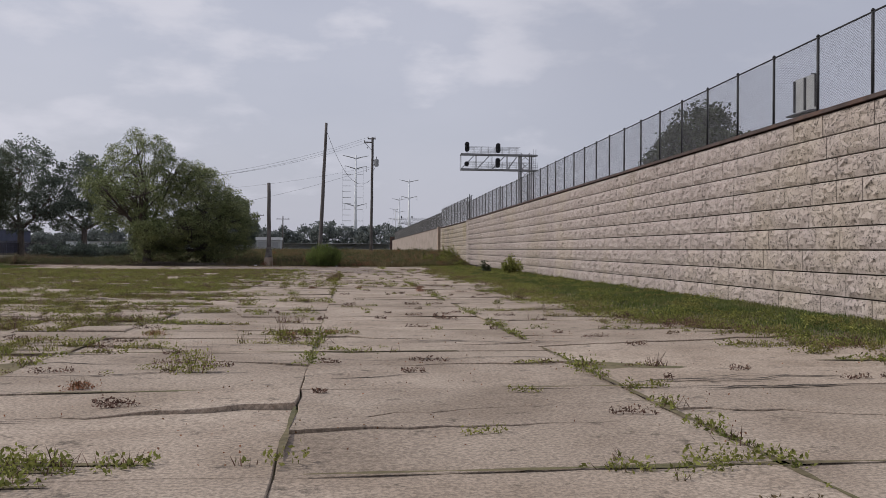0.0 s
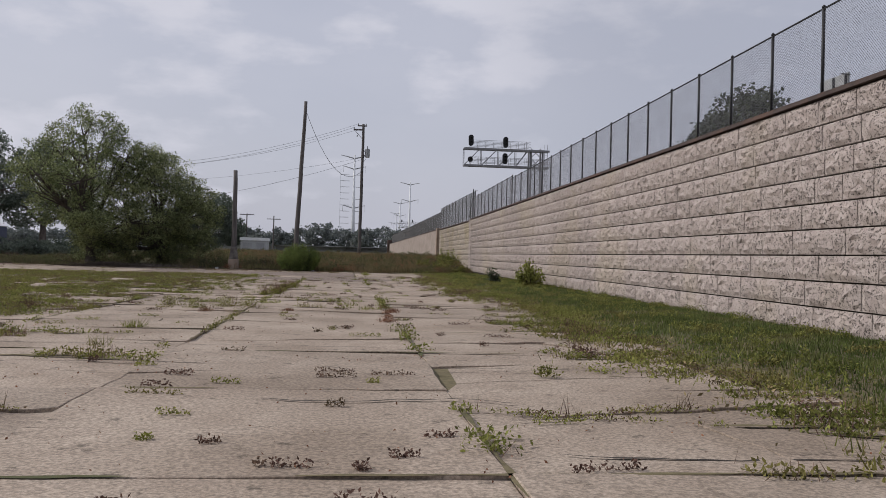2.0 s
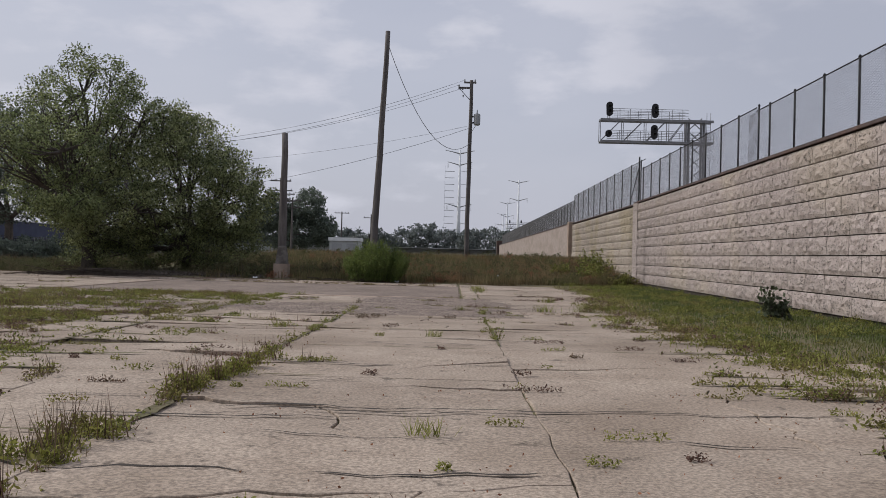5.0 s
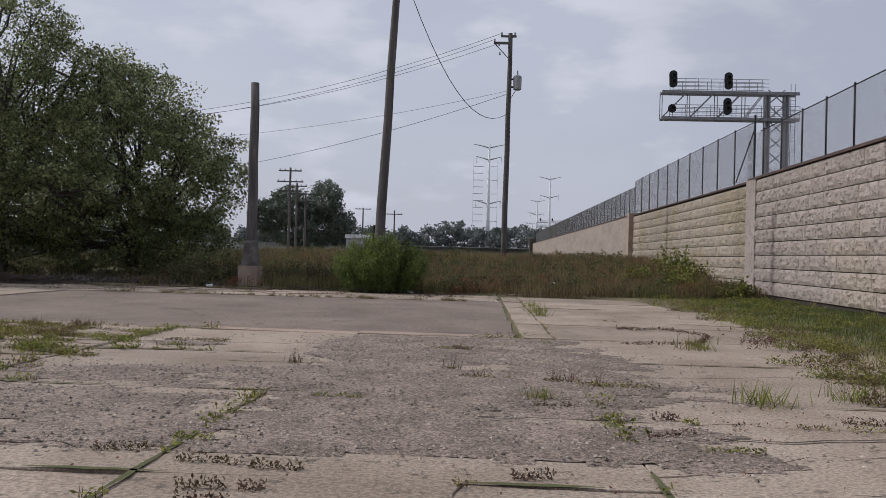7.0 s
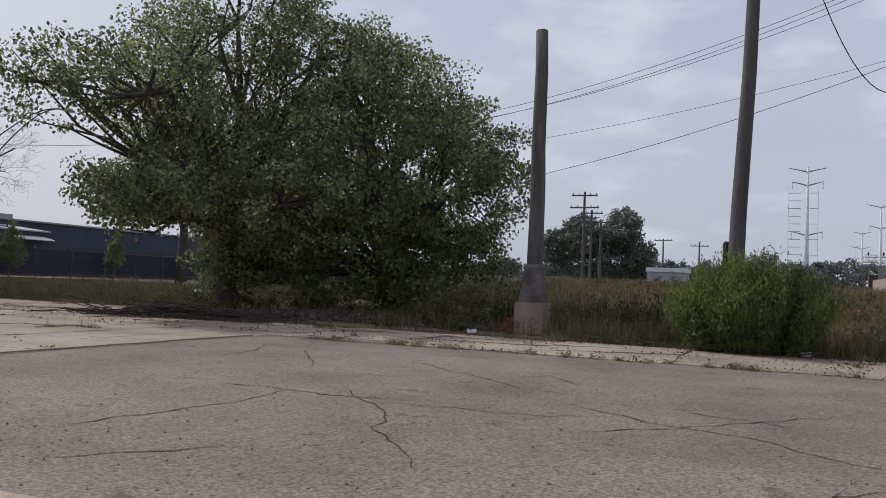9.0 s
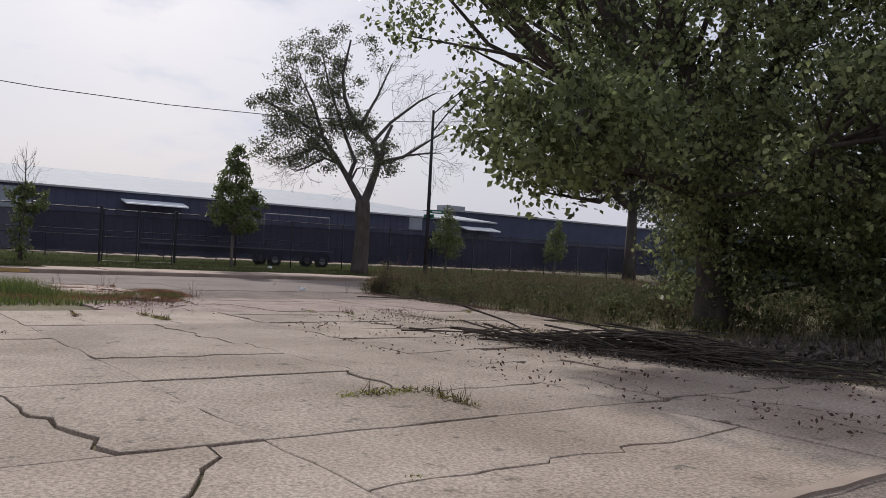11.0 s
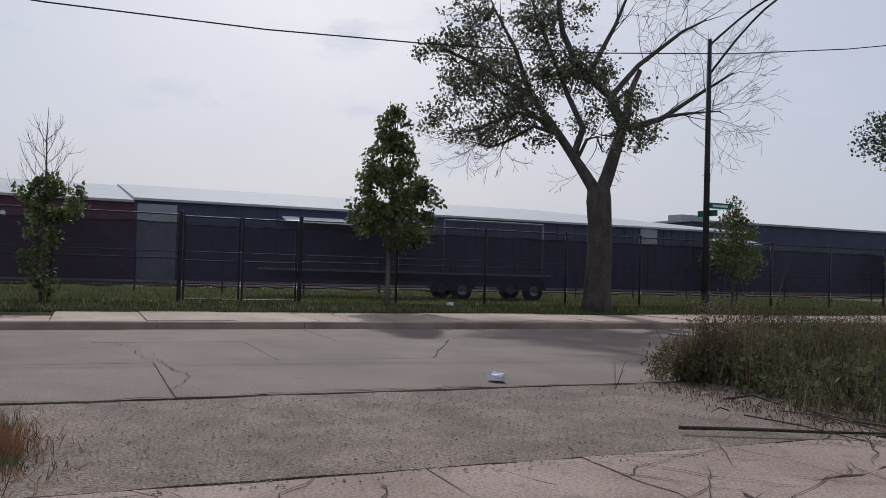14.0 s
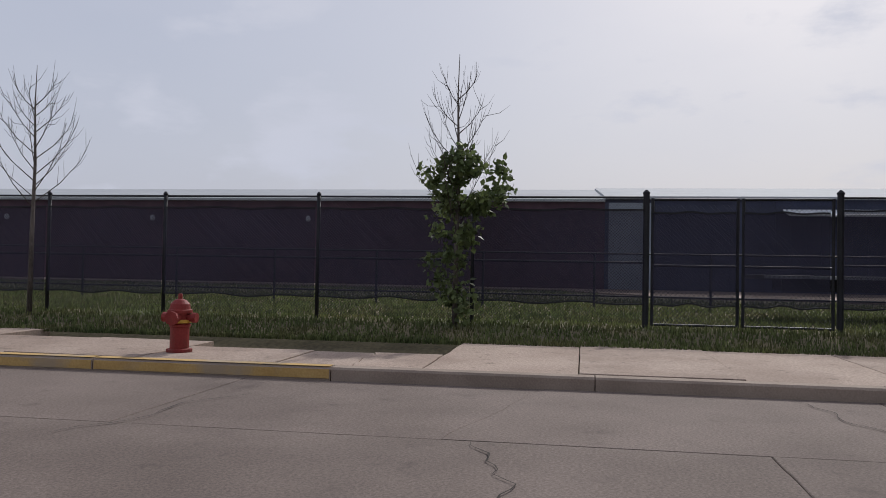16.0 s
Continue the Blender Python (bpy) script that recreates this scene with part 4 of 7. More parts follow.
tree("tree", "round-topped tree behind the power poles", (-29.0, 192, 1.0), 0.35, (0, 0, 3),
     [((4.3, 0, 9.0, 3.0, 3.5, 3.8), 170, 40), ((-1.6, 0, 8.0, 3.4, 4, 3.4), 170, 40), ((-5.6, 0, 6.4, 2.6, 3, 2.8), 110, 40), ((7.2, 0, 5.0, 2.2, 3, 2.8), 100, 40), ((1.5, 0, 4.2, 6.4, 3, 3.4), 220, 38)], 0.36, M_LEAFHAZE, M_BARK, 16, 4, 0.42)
# trees on the far side of the railway
tree("tree", "dark tree beyond the railway fence", (37.0, 93.0, WALL_TOP - 0.2), 0.35, (0, 0, 2.0),
     [((0, -2.5, 9.8, 3.2, 3.8, 3.2), 120, 44), ((0, -6.4, 7.4, 2.8, 3.0, 2.6), 80, 42), ((0, 3.4, 8.8, 2.8, 3.6, 3.0), 100, 42), ((0, 8.2, 7.4, 2.6, 3.0, 3.4), 80, 42), ((0, 0.5, 5.2, 3.2, 9.0, 2.8), 150, 40)], 0.34, M_LEAFDARK, M_BARK, 17, 5, 0.5)
tree("tree", "low dark trees beyond the railway fence", (37.0, 118.0, WALL_TOP - 0.2), 0.25, (0, 0, 1.0),
     [((0, -2, 4.2, 2.8, 5.0, 2.4), 110, 40), ((0, 9, 3.8, 2.6, 5, 2.2), 90, 40), ((0, -9, 4.0, 2.6, 4, 2.6), 90, 40)], 0.3, M_LEAFDARK, M_BARK, 18, 5, 0.45)

# far woods
rng = np.random.default_rng(5)
woods = []
for k in range(46):
    x = -170 + k * 4.2 + rng.uniform(-2, 2)
    h = rng.uniform(2.6, 5.0) + (1.4 if x > -20 else 0)
    p, _ = lobe_points((x, 345 + rng.uniform(-15, 25), 3.5 + h * 0.75, rng.uniform(4, 7), 5, h), 46, 34, 0.8, rng)
    woods.append(p)
p = np.concatenate(woods)
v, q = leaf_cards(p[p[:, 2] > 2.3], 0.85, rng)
tagged(new("far_woods", arrays("far_woods", v, q, M_LEAFFAR)), "distant belt of trees in a haze-paled green", "woods", kind="stuff")


def bush(name, label, at, size, count, leaf, mat, seed, stems=26, upright=0.6, wide=0.36):
    rng = np.random.default_rng(seed)
    top = empty(name, label, "bush", at=at)
    g, pts = Geo(), []
    for k in range(stems):
        a, rr = rng.uniform(0, 2 * math.pi), rng.uniform(0, 1) ** 0.6
        bx, by = math.cos(a) * rr * size[0] * 0.6, math.sin(a) * rr * size[1] * 0.6
        h = size[2] * rng.uniform(0.65, 1.08) * (1 - 0.45 * rr * rr)
        tx, ty = bx * 1.65 + rng.normal() * 0.08, by * 1.65 + rng.normal() * 0.08
        line = [(bx, by, -0.05), (bx * 1.2, by * 1.2, h * 0.5), (tx, ty, h)]
        g.path(line, [0.018, 0.012, 0.004], 4, caps=False)
        for t in np.linspace(0.12, 1.0, 14):
            q = np.array(line[0]) * (1 - t) + np.array(line[2]) * t
            pts.append(q + rng.normal(size=(max(1, count // (stems * 14)), 3)) * 0.09)
    part("stem_work", g, M_STICK, top, kind="stuff")
    p = np.concatenate(pts)
    v, q = leaf_cards(p[p[:, 2] > 0.02], leaf, rng, droop=-upright, wide=wide)
    ob = new("foliage", arrays("foliage", v, q, mat))
    ob.parent = top
    return top


bush("bush", "dense bright green bush at the edge of the lot", (-2.75, 89.1, 0.0), (1.95, 1.2, 2.14), 52000, 0.105, M_BUSH, 21, 190, 1.3, 0.11)
bush("bush", "small weedy bush against the retaining wall", (wall_x(57.7) - 1.15, 57.7, 0.08), (0.62, 0.6, 1.2), 1700, 0.12, M_WEED, 22, 26)
bush("bush", "thin tall weed against the retaining wall", (wall_x(59.4) - 0.9, 59.4, 0.08), (0.4, 0.4, 1.2), 420, 0.11, M_WEED, 23, 12)
bush("bush", "dark upright weed beside the retaining wall", (wall_x(63.5) - 2.0, 63.5, 0.08), (0.28, 0.28, 0.8), 420, 0.12, M_LEAFDARK, 24, 10)
for k, (bx, by, s) in enumerate(((9.3, 92.5, 1.0), (10.6, 96.5, 1.3), (11.2, 101, 1.5), (8.2, 95.5, 0.9), (10.8, 89.3, 0.8))):
    bush("bush", "scrubby weed clump at the foot of the wall", (bx, by, ground_height(bx, by)), (0.9 * s, 0.9 * s, 1.0 * s), 900, 0.13, M_WEED, 30 + k, 22)
# the darker scrub colour also stands in for the dense tree's shade
for k, (bx, by, s) in enumerate(((-6.9, 91.6, 1.25), (-5.6, 92.2, 1.35), (0.2, 90.3, 0.8), (-10.6, 90.6, 1.1), (2.4, 91.2, 0.7), (-9.6, 92.0, 1.3))):
    bush("bush", "low scrubby weed clump along the field edge", (bx, by, ground_height(bx, by)), (1.0 * s, 0.8 * s, 1.0 * s), 1500, 0.08, M_SCRUB, 40 + k, 22)

hedge = []
rng = np.random.default_rng(8)
for k in range(60):
    p, _ = lobe_points((rng.uniform(-40, -26), rng.uniform(118, 127), rng.uniform(0.6, 1.4), 1.4, 1.2, rng.uniform(0.8, 1.5)), 26, 26, 0.2, rng)
    hedge.append(p)
p = np.concatenate(hedge)
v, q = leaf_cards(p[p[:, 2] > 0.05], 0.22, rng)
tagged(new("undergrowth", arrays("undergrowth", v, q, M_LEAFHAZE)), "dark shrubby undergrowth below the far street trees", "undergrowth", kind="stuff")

# ---------- street side ----------
SPINE = -47.9
# forked, half-dead street tree
rng = np.random.default_rng(3)
forked = empty("tree", "old forked street tree, half leafy and half bare", "tree", at=(-46.9, 100.9, 0.2))
part("trunk", Geo().path([(0, 0.05, -0.4), (0, 0.05, 0.3), (0.02, 0.12, 1.6), (0, 0.12, 2.7), (0, 0.06, 3.5), (0, 0.04, 3.95)], [0.58, 0.46, 0.4, 0.38, 0.4, 0.36], 14), M_DARKBARK, forked, smooth=True)
tips, bare = [], []
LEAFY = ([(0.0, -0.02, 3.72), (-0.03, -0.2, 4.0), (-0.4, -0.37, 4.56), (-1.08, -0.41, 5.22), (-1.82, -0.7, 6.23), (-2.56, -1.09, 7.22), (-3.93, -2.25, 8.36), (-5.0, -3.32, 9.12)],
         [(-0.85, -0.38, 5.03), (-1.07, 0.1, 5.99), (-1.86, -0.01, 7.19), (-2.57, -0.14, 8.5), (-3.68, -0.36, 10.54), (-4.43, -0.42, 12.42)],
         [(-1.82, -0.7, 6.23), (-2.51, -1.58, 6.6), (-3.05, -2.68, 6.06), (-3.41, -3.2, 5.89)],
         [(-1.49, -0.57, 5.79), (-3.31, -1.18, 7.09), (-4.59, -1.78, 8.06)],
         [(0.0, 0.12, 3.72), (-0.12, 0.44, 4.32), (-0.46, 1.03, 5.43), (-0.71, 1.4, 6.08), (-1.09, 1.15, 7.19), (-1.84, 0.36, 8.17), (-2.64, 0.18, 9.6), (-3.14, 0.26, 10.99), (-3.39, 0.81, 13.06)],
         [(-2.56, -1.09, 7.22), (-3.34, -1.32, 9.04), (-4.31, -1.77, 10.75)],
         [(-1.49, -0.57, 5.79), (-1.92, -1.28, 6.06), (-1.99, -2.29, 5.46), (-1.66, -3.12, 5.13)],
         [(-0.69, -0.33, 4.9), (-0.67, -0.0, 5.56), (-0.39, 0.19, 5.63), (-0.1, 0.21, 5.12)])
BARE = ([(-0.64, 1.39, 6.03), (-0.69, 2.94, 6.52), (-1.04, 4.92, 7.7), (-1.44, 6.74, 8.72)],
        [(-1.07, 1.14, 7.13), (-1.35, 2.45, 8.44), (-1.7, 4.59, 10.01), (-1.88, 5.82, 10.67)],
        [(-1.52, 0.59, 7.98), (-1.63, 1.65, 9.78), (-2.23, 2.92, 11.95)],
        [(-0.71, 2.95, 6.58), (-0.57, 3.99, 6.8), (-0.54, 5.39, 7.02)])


def limb_with_twigs(line, r, each, length, depth, ends, start, sway):
    """A bent limb that thins outwards, with twigs all along its outer part."""
    n = len(line)
    g = Geo().path(line, [r * (1 - 0.82 * k / (n - 1)) + 0.012 for k in range(n)], 9, caps=False)
    for k in range(each):
        t = start + (1 - start) * (k + 0.5) / each
        q = t * (n - 1)
        a = min(int(q), n - 2)
        p = Vector(line[a]).lerp(Vector(line[a + 1]), q - a)
        d = (Vector(line[a + 1]) - Vector(line[a])).normalized() * 0.7 + Vector(rng.normal(size=3)) * sway + Vector((0, 0, 0.12))
        twigs(g, tuple(p), d, length * rng.uniform(0.6, 1.2) * (1.1 - 0.4 * t), max(0.022, r * 0.3 * (1.1 - t)), depth, rng, ends, 0.45, 0.05)
    return g


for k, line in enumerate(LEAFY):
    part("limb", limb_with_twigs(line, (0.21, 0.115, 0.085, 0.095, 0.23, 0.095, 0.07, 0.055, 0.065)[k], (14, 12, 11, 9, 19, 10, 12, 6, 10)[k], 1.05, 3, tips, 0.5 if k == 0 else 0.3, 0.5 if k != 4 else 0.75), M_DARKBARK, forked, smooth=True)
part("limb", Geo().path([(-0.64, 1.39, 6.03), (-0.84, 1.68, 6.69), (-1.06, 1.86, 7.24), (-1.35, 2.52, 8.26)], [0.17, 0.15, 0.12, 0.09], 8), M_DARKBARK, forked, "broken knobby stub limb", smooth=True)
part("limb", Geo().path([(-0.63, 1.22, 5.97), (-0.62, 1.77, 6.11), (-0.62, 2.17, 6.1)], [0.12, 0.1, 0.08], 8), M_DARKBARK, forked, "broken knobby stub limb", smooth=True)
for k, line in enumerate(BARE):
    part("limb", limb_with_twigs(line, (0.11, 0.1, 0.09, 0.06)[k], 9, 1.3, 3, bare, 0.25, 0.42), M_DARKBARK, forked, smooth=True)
tips = [t for t in tips if t[2] > max(5.2, 5.2 - 0.35 * (t[1] + 2.0)) and t[1] > -5.6] + [t for t in bare[::5] if t[1] < 2.2]
pts = []
for t in tips:
    o = rng.normal(size=(13, 3))
    o *= (rng.random(13) ** 0.4 / np.linalg.norm(o, axis=1))[:, None]
    if rng.random() < 0.62:
        pts.append(np.array(t) + o * np.array([0.42, 0.42, 0.28]) * rng.uniform(0.6, 1.4))
v, q = leaf_cards(np.concatenate(pts), 0.115, rng)
ob = new("crown", arrays("crown", v, q, M_LEAFMID))
ob.parent = forked

tree("tree", "large leafy street tree with a dark trunk", (-48.2, 124.0, 0.3), 0.4, (0, 0.1, 5.0),
     [((0, -1.2, 9.8, 3.2, 3.9, 2.6), 190, 90), ((0, -5.9, 7.0, 2.3, 2.8, 1.5), 85, 72), ((0, -3.2, 6.6, 2.2, 2.2, 1.1), 50, 60), ((0, 0.6, 12.8, 3.4, 5.0, 2.4), 150, 76), ((0, 2.0, 6.4, 1.8, 1.9, 1.3), 50, 60), ((0, 4.0, 9.0, 3, 3, 2.4), 90, 60), ((0.4, 0.6, 6.0, 2.0, 2.6, 1.2), 60, 56)],
     0.13, M_LEAFDARK, M_DARKBARK, 51, 4, 0.36)
tree("tree", "young leafy street tree with a narrow crown", (SPINE, 94.3, 0.28), 0.075, (0, 0, 1.7),
     [((0, 0.1, 2.4, 1.0, 1.2, 0.7), 80, 40), ((0, 0.15, 3.3, 0.9, 1.35, 0.75), 80, 40), ((0, 0.0, 4.3, 0.6, 0.85, 0.75), 44, 40), ((0, 0.05, 5.15, 0.3, 0.5, 0.55), 20, 36), ((0, 0.1, 5.75, 0.12, 0.16, 0.25), 6, 30)],
     0.13, M_LEAFLIT, M_BARK, 52, 4, 0.15)
tree("tree", "small conical young street tree", (SPINE, 107.4, 0.3), 0.06, (0, 0, 1.1),
     [((0, 0, 1.7, 1.05, 1.1, 0.75), 52, 36), ((0, 0, 2.6, 0.8, 0.8, 0.75), 36, 36), ((0, 0, 3.4, 0.35, 0.35, 0.55), 14, 30)], 0.11, M_LEAFLIT, M_BARK, 53, 4, 0.16)
tree("tree", "small conical young street tree", (SPINE, 116.3, 0.3), 0.06, (0, 0, 1.1),
     [((0, 0, 1.6, 0.8, 0.8, 0.7), 34, 34), ((0, 0, 2.4, 0.6, 0.6, 0.7), 26, 34), ((0, 0, 3.2, 0.25, 0.25, 0.5), 10, 30)], 0.12, M_LEAFLIT, M_BARK, 54, 4, 0.16)


def dying_tree(base, top_z, leafy, seed, label):
    """A young tree with one straight leader and ascending bare branches, some with shoots of leaves below."""
    rng = np.random.default_rng(seed)
    top = empty("tree", label, "tree", at=base)
    low = 1.7 if leafy else 2.1
    trunk = [(0, 0, -0.2), (0.02, 0.02, top_z * 0.3), (-0.01, 0.03, top_z * 0.6), (0, 0.0, top_z * 0.85), (0, 0.02, top_z)]
    part("trunk", Geo().path(trunk, [0.055, 0.045, 0.03, 0.014, 0.005], 7), M_BARK, top, smooth=True)
    g = Geo()
    n = 20
    for k in range(n):
        z = low + (top_z * 0.86 - low) * k / n
        a = k * 2.4 + rng.normal() * 0.2
        reach = (0.8 if leafy else 0.95) * (1 - 0.75 * k / n) + 0.12
        out = Vector((math.cos(a), math.sin(a), 0))
        p0 = Vector((0, 0.02, z))
        line = [p0, p0 + out * reach * 0.45 + Vector((0, 0, reach * 0.4)), p0 + out * reach * 0.8 + Vector((0, 0, reach * 0.85)), p0 + out * reach + Vector((0, 0, reach * 1.35))]
        g.path([tuple(p) for p in line], [0.011, 0.008, 0.005, 0.002], 4, caps=False)
        for m in range(6):
            t = 0.3 + 0.65 * m / 6
            q = t * 3
            i = min(2, int(q))
            p = line[i].lerp(line[i + 1], q - i)
            d = (line[i + 1] - line[i]).normalized() + Vector(rng.normal(size=3)) * 0.45
            g.path([tuple(p), tuple(p + d * 0.16), tuple(p + d * 0.26 + Vector((0, 0, 0.1)))], [0.006, 0.004, 0.002], 3, caps=False)
    part("twig_work", g, M_STICK, top, kind="stuff")
    if leafy:
        pts = []
        for lobe, n, per in (((0, 0.4, 2.55, 0.5, 0.75, 0.55), 30, 34), ((0, 0.15, 3.0, 0.3, 0.35, 0.35), 10, 30), ((0, -0.25, 2.75, 0.3, 0.4, 0.3), 8, 26), ((0, 0.0, 1.9, 0.35, 0.4, 0.6), 12, 30), ((0, -0.1, 1.1, 0.28, 0.36, 0.75), 15, 26), ((0, 0.15, 0.5, 0.22, 0.3, 0.3), 6, 24)):
            p, _ = lobe_points(lobe, n, per, 0.11, rng)
            pts.append(p)
        v, q = leaf_cards(np.concatenate(pts), 0.12, rng)
        ob = new("crown", arrays("crown", v, q, M_LEAFLIT))
        ob.parent = top
    return top


dying_tree((SPINE, 85.05, 0.28), 4.95, True, 61, "dying young street tree with bare twigs above green shoots")
dying_tree((SPINE, 76.55, 0.28), 4.95, False, 62, "bare young street tree with a pale trunk and dark twigs")

# street lamp with name plates
lamp = empty("street_lamp", "tall dark steel street lamp with a curved double arm", "street lamp", at=(-46.7, 105.1, 0.15))
part("pole", Geo().path([(0, 0, 0), (0, 0, 4), (0, 0, 9.25)], [0.12, 0.1, 0.075], 12), M_BLACK, lamp, smooth=True)
part("base", Geo().lathe([(0.22, 0), (0.22, 0.12), (0.15, 0.2), (0.14, 0.6), (0.12, 0.7)], n=12), M_BLACK, lamp)
for z0 in (9.05, 8.05):
    line = [(0.05 * k, 4.4 * k / 8, z0 + (11.6 - z0) * math.sin(k / 8 * math.pi / 2)) for k in range(9)]
    part("arm", Geo().path(line, [0.04] * 9, 7), M_BLACK, lamp, smooth=True)
part("lamp_head", Geo().path([(0.4, 4.2, 11.58), (0.4, 4.5, 11.63), (0.4, 5.0, 11.65), (0.4, 5.3, 11.62)], [0.07, 0.14, 0.15, 0.05], 8), M_GREY, lamp, "grey lamp head", smooth=True)
part("name_plate", Geo().box(0.0, 0.1, 3.55, 0.02, 1.05, 3.75), M_SIGN, lamp, "green street name plate")
part("name_plate", Geo().box(-0.5, 0.06, 3.28, 0.45, 0.08, 3.48), M_SIGN, lamp, "green street name plate")
part("lettering", Geo().box(0.021, 0.25, 3.61, 0.024, 0.9, 3.69), M_WHITE, lamp)
wire("overhead_cable", (-45.4, 50, 11.75), (-45.4, 120, 11.6), 4.5, 0.02, "black cable strung along the street")

# fire hydrant
hyd = empty("fire_hydrant", "red fire hydrant with a yellow band on the sidewalk", "fire hydrant", at=(-43.5, 82.0, 0.155))
part("barrel", Geo().lathe([(0.17, 0), (0.17, 0.04), (0.125, 0.05), (0.125, 0.33), (0.14, 0.34), (0.14, 0.37), (0.125, 0.38), (0.125, 0.52)], n=18), M_RED, hyd, smooth=False)
part("bonnet", Geo().lathe([(0.165, 0.52), (0.165, 0.56), (0.14, 0.57), (0.125, 0.64), (0.08, 0.69), (0.03, 0.71)], n=18), M_RED, hyd)
part("nut", Geo().lathe([(0.03, 0.71), (0.03, 0.77), (0.02, 0.78)], n=5), M_RED, hyd)
part("band", Geo().lathe([(0.127, 0.385), (0.15, 0.39), (0.15, 0.43), (0.127, 0.435)], n=18), M_AMBER, hyd, "yellow painted band")
for sx, sy, r, le in ((0.0, -1, 0.055, 0.22), (0.0, 1, 0.055, 0.22), (1, 0, 0.075, 0.23)):
    part("outlet", Geo().tube((0, 0, 0.46), (sx * le, sy * le, 0.46), r, n=10).tube((sx * (le - 0.04), sy * (le - 0.04), 0.46), (sx * (le + 0.02), sy * (le + 0.02), 0.46), r * 1.25, n=8), M_RED, hyd)

# yard fence with privacy screen
FX, FZ = -49.15, 0.3
yard = empty("yard_fence", "chain-link yard fence covered with black privacy mesh", "fence")
yp = Geo().tube((0, 0, -0.3), (0, 0, 2.46), 0.04, n=8).lathe([(0.05, 2.46), (0.05, 2.49), (0.02, 2.53)], n=8).mesh("post", M_BLACK, True)
ypanel = link_panel(3.08, 2.36, 0.06, 0.003).mesh("wire_mesh", M_DARKWIRE)
LEFT_POSTS = [88.5, 85.2, 82.05, 78.72, 76.05] + [76.05 - 3.08 * k for k in range(1, 14)]
bays = [(b, a - b) for a, b in zip(LEFT_POSTS, LEFT_POSTS[1:])] + [(91.95 + 3.08 * k, 3.08) for k in range(20)]


def screen_sheet(w, z0, z1, seed):
    """A slightly bellied cloth with scalloped hems."""
    g = Geo()
    nx, nz = 12, 6
    for i in range(nx + 1):
        t = i / nx
        droop = 0.035 * math.sin(t * math.pi * 4 + seed) * math.sin(t * math.pi)
        for j in range(nz + 1):
            s = j / nz
            bel = 0.04 * math.sin(math.pi * t) * math.sin(math.pi * s) * math.sin(seed * 1.7 + 3 * t)
            g.v.append((0.055 + bel, w * t, z0 + droop + (z1 - z0 - droop * 0.4) * s))
    for i in range(nx):
        for j in range(nz):
            a = i * (nz + 1) + j
            g.f.append((a, a + nz + 1, a + nz + 2, a + 1))
    hems = [Geo().path([g.v[i * (nz + 1) + s] for i in range(nx + 1)], [0.022] * (nx + 1), 4) for s in (0, nz)]
    return g, hems


cloths = []
for k in range(3):
    g, h = screen_sheet(3.0, 0.42, 2.2, k * 1.9)
    cloths.append((g.mesh("screen", M_SCREEN, True), [one.mesh("hem", M_BLACK) for one in h]))
for k, (by, w) in enumerate(bays):
    ob = part("post", yp, None, yard)
    ob.location = (FX, by if by < 88 else by + w, FZ)
    ob = part("wire_mesh", ypanel, None, yard)
    ob.location = (FX, by, FZ + 0.06)
    ob.scale = (1, w / 3.08, 1)
    c, h = cloths[k % 3]
    ob = part("screen", c, None, yard, "black privacy mesh")
    ob.location = (FX, by + 0.04, FZ)
    ob.scale = (1, w / 3.08, 1)
    for one in h:
        ob = part("hem", one, None, yard)
        ob.location = (FX, by + 0.04, FZ)
        ob.scale = (1, w / 3.08, 1)
for y0, y1 in ((LEFT_POSTS[-1], 88.5), (91.95, 91.95 + 3.08 * 20)):
    for z in (2.44, 1.2):
        part("rail", Geo().tube((FX - 0.03, y0, FZ + z), (FX - 0.03, y1, FZ + z), 0.022, n=6), M_BLACK, yard)
for dy in (88.5, 91.95):
    part("gate_post", Geo().tube((FX, dy, FZ - 0.3), (FX, dy, FZ + 2.5), 0.06, n=10).lathe([(0.07, FZ + 2.5), (0.07, FZ + 2.53), (0.02, FZ + 2.58)], FX, dy, 10), M_BLACK, yard)
gate_screen, gate_hem = screen_sheet(1.5, 0.42, 2.15, 2.2)
for y0, y1 in ((88.62, 90.16), (90.26, 91.83)):
    leaf = empty("yard_gate", "chain-link gate leaf with black privacy mesh", "gate", "pair of gate leaves", at=(FX, y0, FZ))
    w = y1 - y0
    fr = Geo()
    for yy in (0, w):
        fr.tube((0, yy, 0.02), (0, yy, 2.42), 0.03, n=8)
    for zz in (0.04, 1.15, 2.4):
        fr.tube((0, 0, zz), (0, w, zz), 0.024, n=6)
    part("gate_frame", fr, M_BLACK, leaf)
    part("wire_mesh", link_panel(w, 2.3, 0.085, 0.0045), M_DARKWIRE, leaf)
    ob = part("screen", gate_screen, M_SCREEN, leaf, "black privacy mesh", smooth=True)
    for one in gate_hem:
        part("hem", one, M_BLACK, leaf)
back_fence = empty("inner_fence", "low dark rail fence inside the yard", "fence")
bp = Geo().tube((0, 0, -0.3), (0, 0, 1.5), 0.035, n=6).mesh("post", M_BLACK)
for k in range(34):
    ob = part("post", bp, None, back_fence)
    ob.location = (-56.0, 48 + 3.05 * k, 0.3)
for z in (0.35, 1.5):
    part("rail", Geo().tube((-56.0, 48, 0.3 + z), (-56.0, 48 + 3.05 * 33, 0.3 + z), 0.025, n=6), M_BLACK, back_fence)

